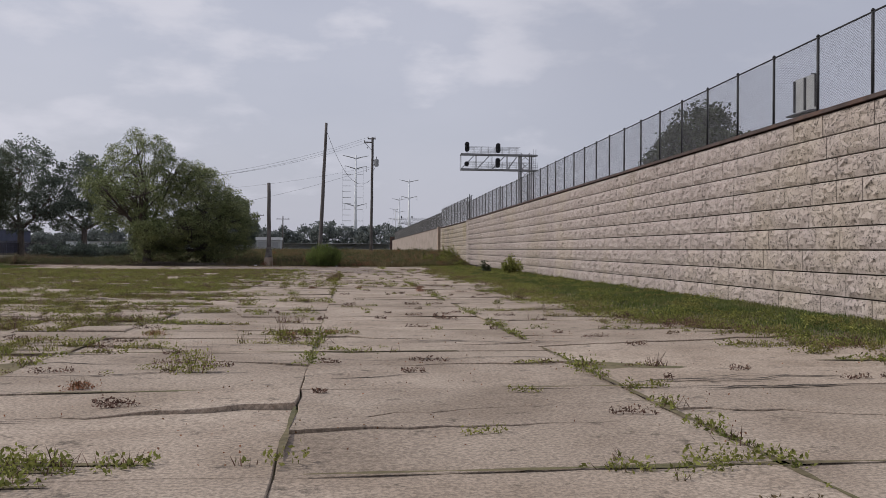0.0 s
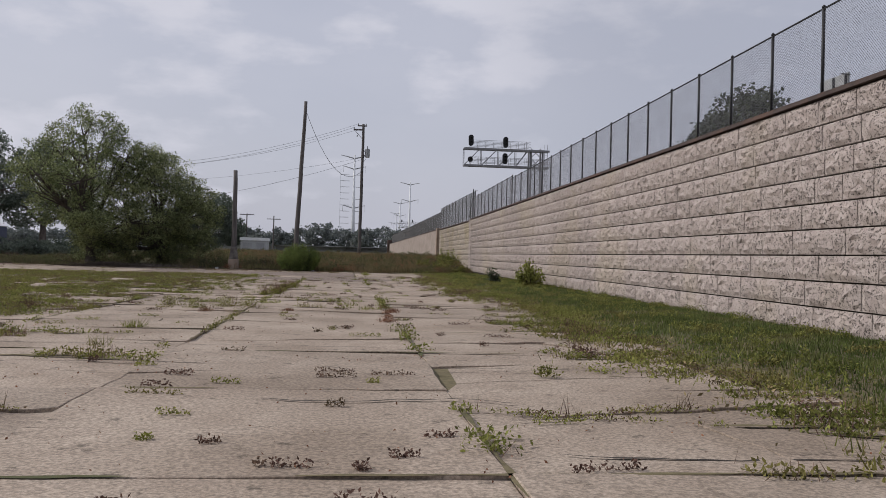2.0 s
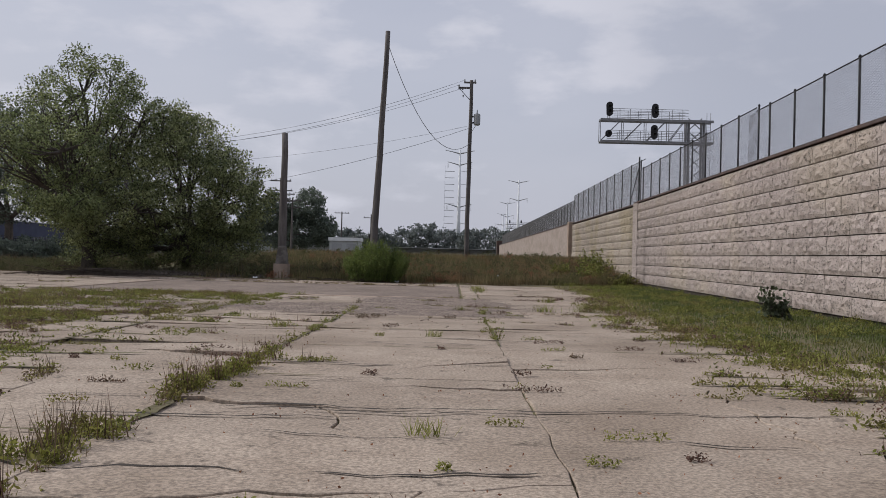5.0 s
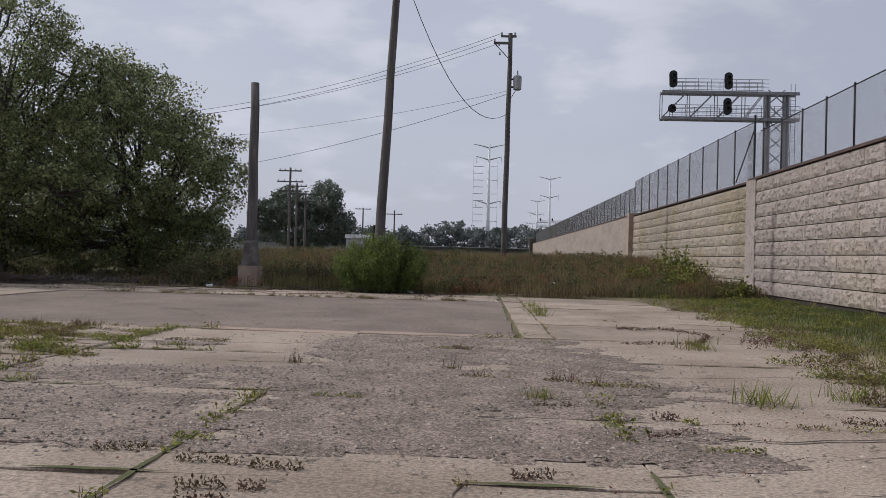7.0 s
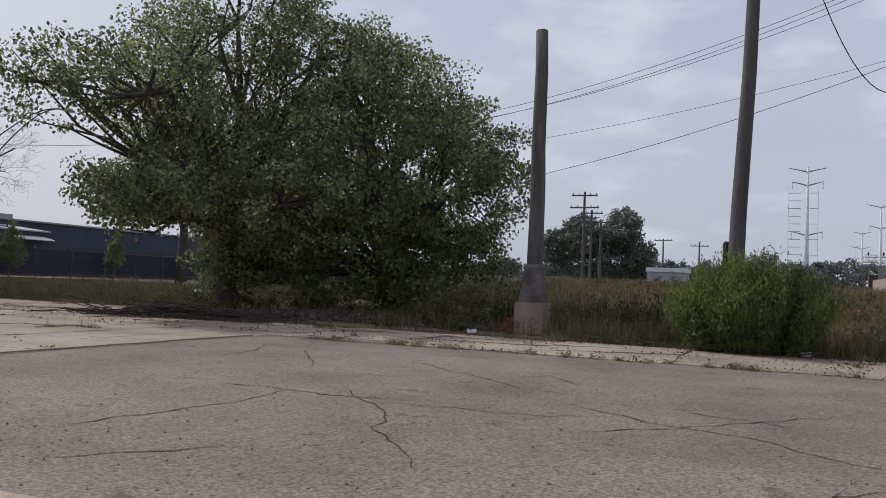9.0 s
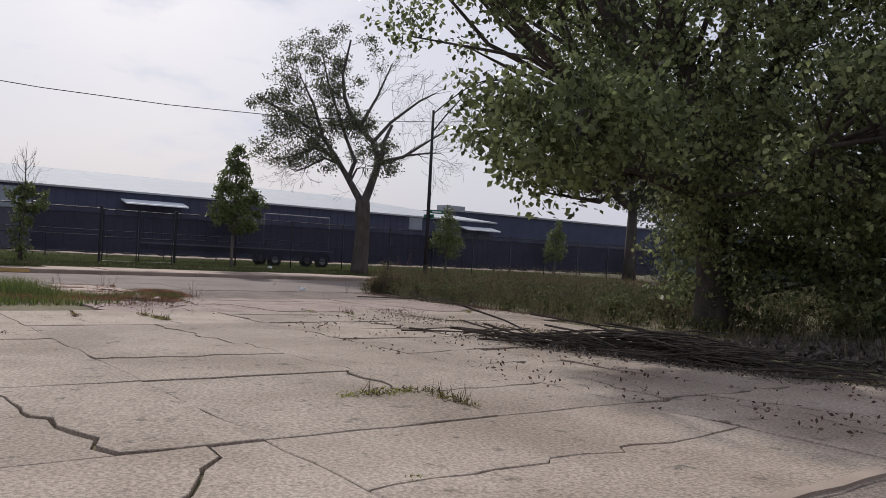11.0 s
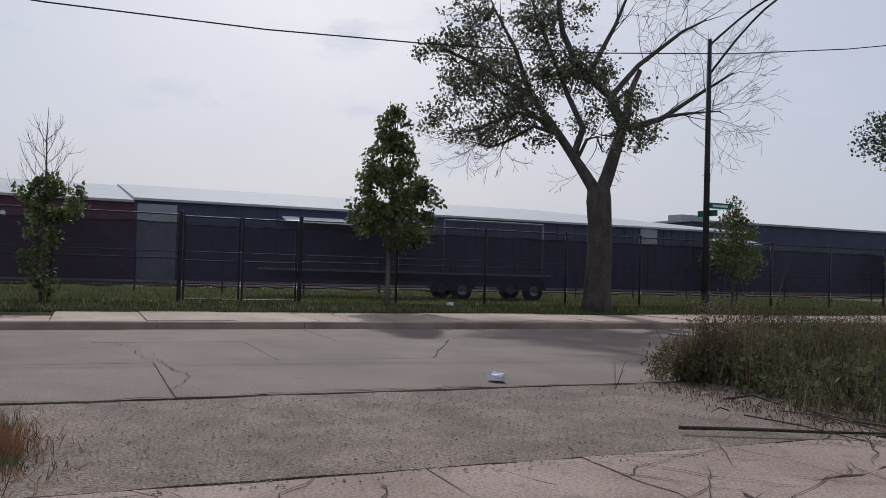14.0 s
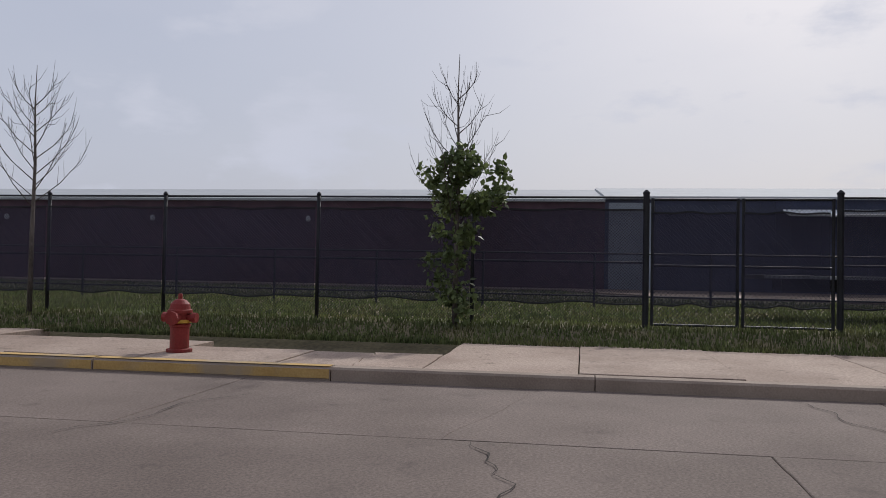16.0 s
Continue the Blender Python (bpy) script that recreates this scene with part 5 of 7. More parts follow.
# warehouse behind the yard
BX = -78.0
house = empty("warehouse", "long low warehouse with maroon and navy walls and pale roof", "warehouse", at=(BX, 0, 0.2))
part("wall", Geo().box(-60, 20, -0.3, 0, 88.5, 4.8), M_BRICKWALL, house, "maroon brick wall")
part("wall", Geo().box(-60, 88.5, -0.3, 0.02, 137, 4.95), M_NAVY, house, "navy metal wall")
for y0, y1, z0 in ((19.8, 88.5, 4.8), (88.5, 137.2, 4.95)):
    g = Geo()
    g.v = [(0.25, y0, z0), (0.25, y1, z0), (0.25, y1, z0 + 0.14), (0.25, y0, z0 + 0.14), (-38, y1, z0 + 4.3), (-38, y0, z0 + 4.3), (-38, y0, z0), (-38, y1, z0), (-60, y0, z0), (-60, y1, z0)]
    g.f = [(0, 1, 2, 3), (3, 2, 4, 5), (5, 4, 9, 8), (0, 3, 5, 8), (1, 9, 4, 2), (0, 8, 9, 1)]
    part("roof", g, M_ROOF, house, "pale metal roof")
rib = Geo()
k = 88.9
while k < 136.8:
    rib.box(0.02, k, 0.0, 0.06, k + 0.06, 4.9)
    k += 0.75
part("siding_rib", rib, M_NAVY, house, kind="stuff")
for y0, y1, z0, z1 in ((88.7, 91.0, 0.0, 4.75), (125.6, 127.2, 3.7, 4.9)):
    d = part("door", Geo().box(0.06, y0, z0, 0.14, y1, z1), M_DOOR, house, "pale roller door")
for y0, z0, w in ((97.5, 4.1, 5.0), (132.0, 4.1, 4.6)):
    g = Geo()
    g.v = [(0.05, y0, z0 + 0.35), (0.05, y0 + w, z0 + 0.35), (1.6, y0 + w, z0), (1.6, y0, z0), (0.05, y0, z0 + 0.25), (0.05, y0 + w, z0 + 0.25), (1.6, y0 + w, z0 - 0.1), (1.6, y0, z0 - 0.1)]
    g.f = [(0, 3, 2, 1), (4, 5, 6, 7), (0, 4, 7, 3), (3, 7, 6, 2), (2, 6, 5, 1), (1, 5, 4, 0)]
    part("canopy", g, M_WHITE, house, "white sloping canopy")
for k in range(6):
    part("wall_lamp", Geo().lathe([(0.05, 3.6), (0.16, 3.7), (0.12, 3.9), (0.03, 3.95)], 0.12, 34 + 9.5 * k, 8), M_WHITE, house, "white wall lamp")
annex = empty("warehouse", "distant dark flat-roofed warehouse wing", "warehouse", at=(-88, 139, 0.2))
part("wall", Geo().box(-30, 0, -0.3, 0, 110, 6.6), M_NAVY, annex)
part("roof", Geo().box(-30.2, -0.2, 6.6, 0.2, 110.2, 6.8), M_GREY, annex)
part("vent", Geo().box(-6, 2, 6.8, -4, 5, 7.6), M_GREY, annex)

# pale paved strip in front of the warehouse
sheet("yard_pavement", [(-77.9, 30), (-74.5, 30), (-74.0, 86), (-66.5, 91), (-64.6, 100), (-64.6, 137), (-77.9, 137)], 0.345, 0.2, M_WALK, "pale concrete yard in front of the warehouse", "pavement", 3.0, 0.15)

# flatbed trailer parked behind the fence
trailer = empty("flatbed_trailer", "dark flatbed trailer parked behind the fence", "trailer", at=(-53.4, 97.0, 0.28))
part("bed", Geo().box(-1.2, -5.7, 0.92, 1.0, 5.5, 1.02), M_BLACK, trailer, "long dark flat bed")
part("edge_rail", Geo().box(1.0, -5.7, 0.95, 1.06, 5.5, 1.02), M_GALV, trailer, "bright metal edge rail")
part("beam", Geo().box(-0.5, -5.2, 0.66, -0.35, 5.2, 0.92), M_BLACK, trailer)
part("beam", Geo().box(0.35, -5.2, 0.66, 0.5, 5.2, 0.92), M_BLACK, trailer)
part("rack", Geo().tube((0.9, 1.06, 1.02), (0.9, 1.06, 2.95), 0.035).tube((0.9, 5.2, 1.02), (0.9, 5.2, 2.95), 0.035).tube((0.9, 1.06, 2.95), (0.9, 5.2, 2.95), 0.035), M_STEEL, trailer, "grey steel loop rack")
for wy in (1.75, 4.75):
    for wx in (-0.95, 0.95):
        w = part("wheel", Geo().path([(wx - 0.14, wy, 0.4), (wx - 0.11, wy, 0.4), (wx + 0.11, wy, 0.4), (wx + 0.14, wy, 0.4)], [0.34, 0.4, 0.4, 0.34], 18), M_RUBBER, trailer)
        part("rim", Geo().path([(wx + 0.1, wy, 0.4), (wx + 0.155, wy, 0.4)], [0.21, 0.19], 12), M_GALV, w)
        g = Geo()
        for k in range(9):
            a = math.pi * k / 8
            for dx in (-0.2, 0.2):
                g.v.append((wx + dx, wy + 0.5 * math.cos(a), 0.42 + 0.5 * math.sin(a)))
        g.f = [(2 * k, 2 * k + 1, 2 * k + 3, 2 * k + 2) for k in range(8)]
        part("mudguard", g, M_BLACK, w)


# ---------- weeds and grass ----------
def heights(xy):
    return np.array([ground_height(x, y) + rise(x, y) for x, y in xy])


def field(name, label, category, xy, height, width, mat, seed, lean=0.45, lift=0.0):
    rng = np.random.default_rng(seed)
    p = np.column_stack([xy, heights(xy) + lift])
    v, q = blades(p, height, width, rng, lean)
    return tagged(new(name, arrays(name, v, q, mat)), label, category, kind="stuff")


rng = np.random.default_rng(71)
ys = np.concatenate([rng.uniform(10, 50, 110000), rng.uniform(50, 92, 60000)])
us = rng.uniform(0, 1, len(ys))
xs = np.array([edge_x(yy) + (wall_x(yy) + 0.1 - edge_x(yy)) * u for yy, u in zip(ys, us)])
off = np.array([x - edge_x(y) for x, y in zip(xs, ys)])
keep = rng.random(len(xs)) < 0.04 + 0.96 * np.clip((off - 0.45) / 0.9 + np.array([0.7 * noise.noise((x * 1.1, y * 1.1, 41.0)) for x, y in zip(xs, ys)]), 0, 1)
xs, ys = xs[keep], ys[keep]
field("grass", "green mown grass verge along the retaining wall", "grass", np.column_stack([xs, ys]), np.array([0.06 + 0.11 * max(0.0, noise.noise((a * 0.9, b * 0.9, 6.0))) for a, b in zip(xs, ys)]), 0.014, M_GRASS, 72)
n = 16000
ys = rng.uniform(10, 90, n)
xs = np.array([edge_x(yy) + 0.35 + rng.normal() * 0.5 for yy in ys])
keep = np.array([noise.noise((x * 0.9, y * 1.5, 8.0)) > 0.12 for x, y in zip(xs, ys)])
field("weeds", "straggling weeds where the grass meets the concrete", "weeds", np.column_stack([xs, ys])[keep], 0.15, 0.016, M_WEED, 73, 0.9, 0.03)
n = 22000
ys = rng.uniform(12, 88, n)
xs = np.array([edge_x(yy) for yy in ys]) + rng.normal(size=n) * 0.5 + 0.3
keep = np.array([noise.noise((x * 1.3, y * 1.3, 43.0)) + 0.5 * noise.noise((x * 4, y * 4, 44.0)) for x, y in zip(xs, ys)]) > rng.uniform(-0.25, 0.3, n)
xy = np.column_stack([xs, ys])[keep]
v, q = leaf_cards(np.column_stack([xy, np.maximum(0.012, heights(xy)) + 0.01 + 0.05 * rng.random(len(xy))]), 0.06, rng, 0.1, 0.2)
tagged(new("dead_grass", arrays("dead_grass", v, q, M_STRAW)), "straw-coloured dead grass along the verge's ragged edge", "dead grass", kind="stuff")

clumps = []
for k in range(900):
    y = rng.uniform(14, 90)
    x = edge_x(y) + (wall_x(y) - edge_x(y)) * rng.random() ** 1.3 + 0.2
    if noise.noise((x * 0.7, y * 0.7, 21.0)) > -0.1:
        s = rng.uniform(0.08, 0.26)
        p, _ = lobe_points((x, y, ground_height(x, y) + s * 0.3, s * 1.5, s * 1.4, s * 0.4), 9, 18, 0.05, rng)
        clumps.append(p)
edge_clumps, brown_clumps = [], []
for k in range(420):
    y = 13 + 72 * rng.random() ** 1.25
    x = edge_x(y) + 0.35 - abs(rng.normal()) * 0.75
    if noise.noise((x * 0.6, y * 1.3, 51.0)) > -0.05:
        s = rng.uniform(0.06, 0.17)
        p, _ = lobe_points((x, y, 0.01 + s * 0.3, s * 2.6, s * 1.2, s * 0.5), 12, 14, 0.06, rng)
        (edge_clumps if k % 5 < 3 else brown_clumps).append(p[p[:, 2] > 0.004])
clumps += edge_clumps
vb, qb = leaf_cards(np.concatenate(brown_clumps), 0.04, rng, droop=-0.3, wide=0.2)
tagged(new("dead_weeds", arrays("dead_weeds", vb, qb, M_BROWN)), "brown dried weed clumps where the verge meets the slabs", "weeds", kind="stuff")
v, q = leaf_cards(np.concatenate(clumps), 0.045, rng, droop=-0.4, wide=0.24)
tagged(new("weeds", arrays("weeds", v, q, M_WEED)), "broad-leaved weed clumps scattered through the verge", "weeds", kind="stuff")

# rough field beyond the lot
n = 62000
xs, ys = rng.uniform(-13, 12.0, n), 89.0 + 30 * rng.uniform(0, 1, n) ** 1.3
keep = (ys > 89.2 + 0.5 * np.sin(xs * 1.3) - 2.0 * (xs > 3.5))
keep &= (rng.random(n) < 0.12) | (xs > -7.2) | (ys > 92.2) | (ys > 91.4) & (xs > -8.8)
field("field_weeds", "tall dry yellow-green weeds of the rough field", "weeds", np.column_stack([xs, ys])[keep], 0.5, 0.022, M_DRYWEED, 74, 0.6)
xs, ys = rng.uniform(-42, 12, 26000), rng.uniform(115, 215, 26000)
field("far_field_weeds", "dry weeds of the rough field far off", "weeds", np.column_stack([xs, ys]), 0.32, 0.09, M_DRYWEED, 75, 0.5)
n = 52000
xs, ys = rng.uniform(-33.3, -10, n), 89.5 + 24 * rng.uniform(0, 1, n) ** 1.2
keep = ys > np.where(xs < -23.5, 92.9, np.where(xs < -18.5, 91.6, 90.2)) + 0.35 * np.sin(xs * 2.1) + np.maximum(0, -32.3 - xs) * 1.2
keep &= (rng.random(n) < 0.2) | (xs < -22.5) | (xs > -10.5) | (ys > 100)
xs, ys = xs[keep], ys[keep]
tallness = np.array([0.3 + 0.5 * max(0.0, noise.noise((a * 0.8, b * 0.8, 94.0)) + 0.2) + 0.25 * max(0.0, noise.noise((a * 3.1, b * 3.1, 95.0))) for a, b in zip(xs, ys)])
field("tall_grass", "tall rough grass and brown seed heads beside the drive", "grass", np.column_stack([xs, ys]), tallness, 0.013, M_VERGE, 76, 0.6)
clumps = []
for k in range(420):
    x, y = rng.uniform(-13, 12), 89.6 + 26 * rng.random() ** 1.4
    if noise.noise((x * 0.3, y * 0.3, 3.0)) > -0.15:
        s = rng.uniform(0.2, 0.55)
        p, _ = lobe_points((x, y, ground_height(x, y) + s * 0.6, s * 1.3, s * 1.1, s * 0.8), 9, 16, 0.1, rng)
        clumps.append(p)
for k in range(300):
    x, y = rng.uniform(-33, -11), 93.0 + 12 * rng.random() ** 1.2
    s = rng.uniform(0.2, 0.5)
    p, _ = lobe_points((x, y, ground_height(x, y) + s * 0.6, s * 1.3, s * 1.1, s * 0.9), 9, 16, 0.1, rng)
    clumps.append(p)
v, q = leaf_cards(np.concatenate(clumps), 0.09, rng, droop=-0.4)
tagged(new("scrub", arrays("scrub", v, q, M_SCRUB)), "low mixed green and brown scrub of the rough field", "weeds", kind="stuff")
n = 5000
ys = rng.uniform(93.1, 112, n)
xs = -33.4 - np.minimum(3.6, np.maximum(0.0, (ys - 93.3) * 0.75)) * rng.uniform(0, 1, n)
field("tall_weeds", "tall brown weeds spilling over the street corner", "weeds", np.column_stack([xs, ys]), 0.6, 0.016, M_DRYWEED, 79, 0.7, 0.12)
n = 6500
ys = rng.uniform(93.1, 110, n)
xs = -33.3 - np.minimum(3.5, np.maximum(0.0, (ys - 93.3) * 0.75)) * rng.random(n) + np.where(rng.random(n) < 0.35, rng.uniform(0, 3.5, n), 0)
tallness = np.array([0.55 + 0.65 * max(0.0, noise.noise((a * 0.9, b * 0.9, 91.0)) + 0.25) for a, b in zip(xs, ys)])
field("weed_stalks", "thin brown weed stalks at the street corner", "weeds", np.column_stack([xs, ys]), tallness, 0.012, M_BROWN, 92, 0.35, 0.08)
clumps = []
for k in range(560):
    y = rng.uniform(93.2, 108)
    x = -33.2 - min(3.5, max(0, (y - 93.3) * 0.75)) * rng.random()
    top = 0.55 + 0.75 * max(0.0, noise.noise((x * 0.9, y * 0.9, 91.0)) + 0.25)
    m = int(rng.integers(24, 60))
    t = rng.random(m)
    clumps.append(np.column_stack([x + rng.normal(size=m) * (0.04 + 0.1 * t), y + rng.normal(size=m) * (0.04 + 0.1 * t), 0.08 + top * (0.15 + 0.85 * t)]))
v, q = leaf_cards(np.concatenate(clumps), 0.05, rng, droop=-0.4, wide=0.2)
tagged(new("scrub", arrays("scrub", v, q, M_VERGE)), "grey-brown seeding weeds at the street corner", "weeds", kind="stuff")
# lawn beyond the sidewalk
xs, ys = -46.1 - 16 * rng.uniform(0, 1, 150000) ** 2, rng.uniform(58, 125, 150000)
field("lawn", "green lawn strip along the yard fence", "grass", np.column_stack([xs, ys]), 0.09, 0.026, M_LAWN, 77)
xs, ys = -50 - 24 * rng.uniform(0, 1, 42000) ** 1.2, rng.uniform(55, 128, 42000)
keep = xs > np.where(ys < 88, -73.5, -64.5)
field("yard_grass", "rough green grass inside the fenced yard", "grass", np.column_stack([xs, ys])[keep], 0.11, 0.05, M_LAWN, 93)
# grass island by the entry, and verge along the street
xs, ys = rng.uniform(-33.2, -27.6, 26000), rng.uniform(66, 83.4, 26000)
keep = (ys < 83.0 + 0.5 * np.sin(xs * 2.0)) & ((xs > -32.1 + 0.3 * np.sin(ys * 3.0)) | (ys < 78) | (rng.random(26000) < 0.06))
field("grass", "rough green grass island beside the drive", "grass", np.column_stack([xs, ys])[keep], 0.15, 0.018, M_GRASS, 78)

# joints of the lot
COLS = [5.5, 2.2, -1.1, -4.4, -7.7, -11.0, -14.3, -17.6, -20.9, -24.2, -27.5]
ROWS = [72.4 - 3.18 * k for k in range(25)]
seams = []
for x in COLS[1:]:
    seams.append((x, ROWS[-1], x, 72.4))
for yy in ROWS:
    seams.append((COLS[0], yy, COLS[-1], yy))
def weediness(x, y):
    """How thickly weeds mat the lot: thin in the driven middle, thick to the west and far end, drawn out across the slabs."""
    v = noise.noise((x * 0.16, y * 0.75, 4.0)) + 0.55 * noise.noise((x * 0.6, y * 2.1, 5.0)) + 0.35 * noise.noise((x * 2.2, y * 4.0, 7.0))
    bias = -0.78 + 0.3 * smooth_step((-1.5 - x) / 3.0) + 0.42 * smooth_step((-2.0 - x) / 7.0) + 0.12 * smooth_step((-3.0 - x) / 8.0) * smooth_step((y - 40) / 10) * smooth_step((70 - y) / 4)
    bias += 0.18 * smooth_step((x - 2.2) / 3.0)
    return v + bias


spots, ribbons = [], Geo()


def weed_line(x0, y0, x1, y1, every, width):
    """Clumps of uneven size strung along a crack, with bare gaps."""
    n = max(1, int(math.hypot(x1 - x0, y1 - y0) / every))
    for i in range(n):
        t = (i + rng.random()) / n
        x, y = x0 + (x1 - x0) * t, y0 + (y1 - y0) * t
        if noise.noise((x * 1.7, y * 1.7, 12.0)) + 0.5 * noise.noise((x * 5, y * 5, 13.0)) > -0.08:
            spots.append((x + rng.normal() * width * 0.4, y + rng.normal() * width, min(2.8, 0.68 * math.exp(rng.normal() * 0.6))))


def soil_ribbon(x0, y0, x1, y1, width):
    """A thin ragged strip of washed-in soil."""
    n = max(3, int(math.hypot(x1 - x0, y1 - y0) / 0.14))
    s = len(ribbons.v)
    a = math.atan2(y1 - y0, x1 - x0)
    nx, ny = -math.sin(a), math.cos(a)
    for i in range(n + 1):
        t = i / n
        x, y = x0 + (x1 - x0) * t, y0 + (y1 - y0) * t
        w = width * math.sin(math.pi * min(1, max(0, t * 0.96 + 0.02))) ** 0.5
        for e in (-1, 1):
            k = w * (0.55 + 0.9 * abs(noise.noise((x * 5, y * 5, e * 3.0))))
            ribbons.v.append((x + e * nx * k, y + e * ny * k, 0.013))
    for i in range(n):
        ribbons.f.append((s + 2 * i, s + 2 * i + 2, s + 2 * i + 3, s + 2 * i + 1))


for k in range(5400):
    x, y = rng.uniform(-27, 6.5), rng.uniform(10, 71.5)
    extra = 0.36 * smooth_step((x - edge_x(y) + 1.3) / 1.3) - 0.2 * smooth_step((x + 2.5) / 2.0) * smooth_step((78 - y) / 6)
    w = weediness(x, y) + extra
    if w > rng.uniform(-0.3, 0.2):
        le = rng.uniform(0.3, 1.7) * (1.0 if w < 0.1 else 1.5)
        a = rng.normal() * 0.16
        x1, y1 = x + le * math.cos(a), y + le * math.sin(a)
        thick = 0.02 + 0.05 * max(0, w + 0.2)
        if w > 0:
            soil_ribbon(x, y, x1, y1, thick + 0.02)
        weed_line(x, y, x1, y1, 0.11 if w > 0 else 0.2, thick)
        if w > 0.12:
            weed_line(x, y, x1, y1, 0.06, thick * 3.5)
for x0, y0, x1, y1 in seams:
    length = math.hypot(x1 - x0, y1 - y0)
    n = int(length / 0.9)
    for k in range(n):
        xa, ya = x0 + (x1 - x0) * k / n, y0 + (y1 - y0) * k / n
        xb, yb = x0 + (x1 - x0) * (k + 1) / n, y0 + (y1 - y0) * (k + 1) / n
        dens = noise.noise((xa * 0.4, ya * 0.4, 4.5)) + 0.4 * noise.noise((xa * 1.3, ya * 1.3, 4.7)) - 0.05 + (0.45 if x0 == x1 == -1.1 and 46 < ya < 57 else 0) + (0.05 if x0 == x1 == 2.2 and ya < 48 else 0) + 0.45 * smooth_step((-1.5 - xa) / 3.0) * smooth_step((ya - 34) / 8)
        if dens > -0.12:
            soil_ribbon(xa, ya, xb, yb, 0.035 + 0.06 * max(0, dens))
        if dens > (0.0 if x0 == x1 or xa < -2.5 else 0.3):
            weed_line(xa, ya, xb, yb, 0.13 - 0.08 * min(1, dens * 1.5), 0.03 + 0.10 * dens)
for k in range(80):
    y = rng.uniform(14, 70)
    x = edge_x(y) + 0.2
    le = rng.uniform(0.5, 1.9)
    dy = rng.normal() * 0.15
    soil_ribbon(x + 0.4, y, x - le, y + dy, 0.06)
    weed_line(x + 0.5, y, x - le, y + dy, 0.07, 0.06)
    weed_line(x + 0.6, y, x - le * 0.5, y + dy * 0.5, 0.05, 0.12)
tagged(part("soil_strip", ribbons, M_SOIL), "washed-in soil lying along the pavement cracks", "soil", kind="stuff")
sp = np.array(spots)
count = np.clip((20 * sp[:, 2] ** 1.5).astype(int), 5, 70)
near = np.repeat(sp, count, 0)
p = np.column_stack([near[:, 0] + rng.uniform(-1, 1, len(near)) * 0.085 * near[:, 2], near[:, 1] + rng.uniform(-1, 1, len(near)) * 0.06 * near[:, 2], 0.008 + rng.random(len(near)) ** 1.5 * 0.05 * near[:, 2]])
v, q = leaf_cards(p, 0.042, rng, droop=-0.3, wide=0.24)
tagged(new("weeds", arrays("weeds", v, q, M_WEED)), "low green and brown weeds rooted in the pavement cracks", "weeds", kind="stuff")
tall = sp[rng.random(len(sp)) < 0.28]
near = np.repeat(tall, 9, 0)
p = np.column_stack([near[:, 0] + rng.normal(size=len(near)) * 0.07 * near[:, 2], near[:, 1] + rng.normal(size=len(near)) * 0.05 * near[:, 2], np.zeros(len(near))])
v, q = blades(p, 0.1 * np.sqrt(near[:, 2]), 0.008, rng, 1.1)
tagged(new("grass", arrays("grass", v, q, M_BROWN)), "thin brown stalks among the pavement weeds", "grass", kind="stuff")
# single taller tufts
tuft = []
for k in range(300):
    x, y = rng.uniform(-24, 3), rng.uniform(14, 66)
    if rng.random() < 0.5:
        y = ROWS[int(rng.integers(0, 18))] + rng.normal() * 0.1
    if noise.noise((x * 0.4, y * 0.4, 9.0)) > (0.3 if x > -1.5 else -0.1):
        m = int(rng.integers(25, 70))
        tuft.append(np.column_stack([x + rng.normal(size=m) * 0.09, y + rng.normal(size=m) * 0.07, np.full(m, 0.0)]))
v, q = blades(np.concatenate(tuft), 0.14, 0.009, rng, 1.1)
tagged(new("weed_tufts", arrays("weed_tufts", v, q, M_WEED)), "brownish weed tufts standing on the cracked lot", "weeds", kind="stuff")
# brown weeds and debris of the drive's edges
line = []
for k in range(5200):
    x = rng.uniform(-26.5, 5)
    line.append((x, 89.0 + 0.35 * math.sin(x * 1.1) + rng.normal() * 0.3, 0.0))
for k in range(1500):
    x = rng.uniform(-31.6, -26.8)
    line.append((x, 83.4 + 0.35 * (-26.8 - x) * (x > -30.5) + 1.3 * (x <= -30.5) + rng.normal() * 0.55, 0.02))
for k in range(2500):
    line.append((rng.uniform(-33.0, -24), 92.7 + rng.normal() * 0.3, 0.0))
for k in range(1500):
    x = rng.uniform(-11.5, 0.5)
    if noise.noise((x * 1.1, 3.0, 1.0)) > -0.1:
        line.append((x, 84.62 + 0.1 * noise.noise((x * 0.8, 0, 2.0)) + rng.normal() * 0.09, -0.06))
v, q = blades(np.array(line), 0.045, 0.014, rng, 1.6)
tufts = []
for k in range(52):
    x = rng.uniform(-12.2, 0.8)
    if noise.noise((x * 0.9, 7.0, 1.0)) > -0.08:
        s = rng.uniform(0.07, 0.17)
        p, _ = lobe_points((x, 84.6 + rng.normal() * 0.08, s * 0.1, s * 1.9, s * 0.8, s * 0.4), 8, 26, 0.05, rng)
        tufts.append(p)
vt, qt = leaf_cards(np.concatenate(tufts), 0.035, rng, droop=-0.4, wide=0.2)
tagged(new("weeds", arrays("weeds", vt, qt, M_STRAW)), "straw-coloured weed tufts in the joint beside the asphalt", "weeds", kind="stuff")
tagged(new("weeds", arrays("weeds", v, q, M_BROWN)), "ragged brown weeds along the pavement edge", "weeds", kind="stuff")


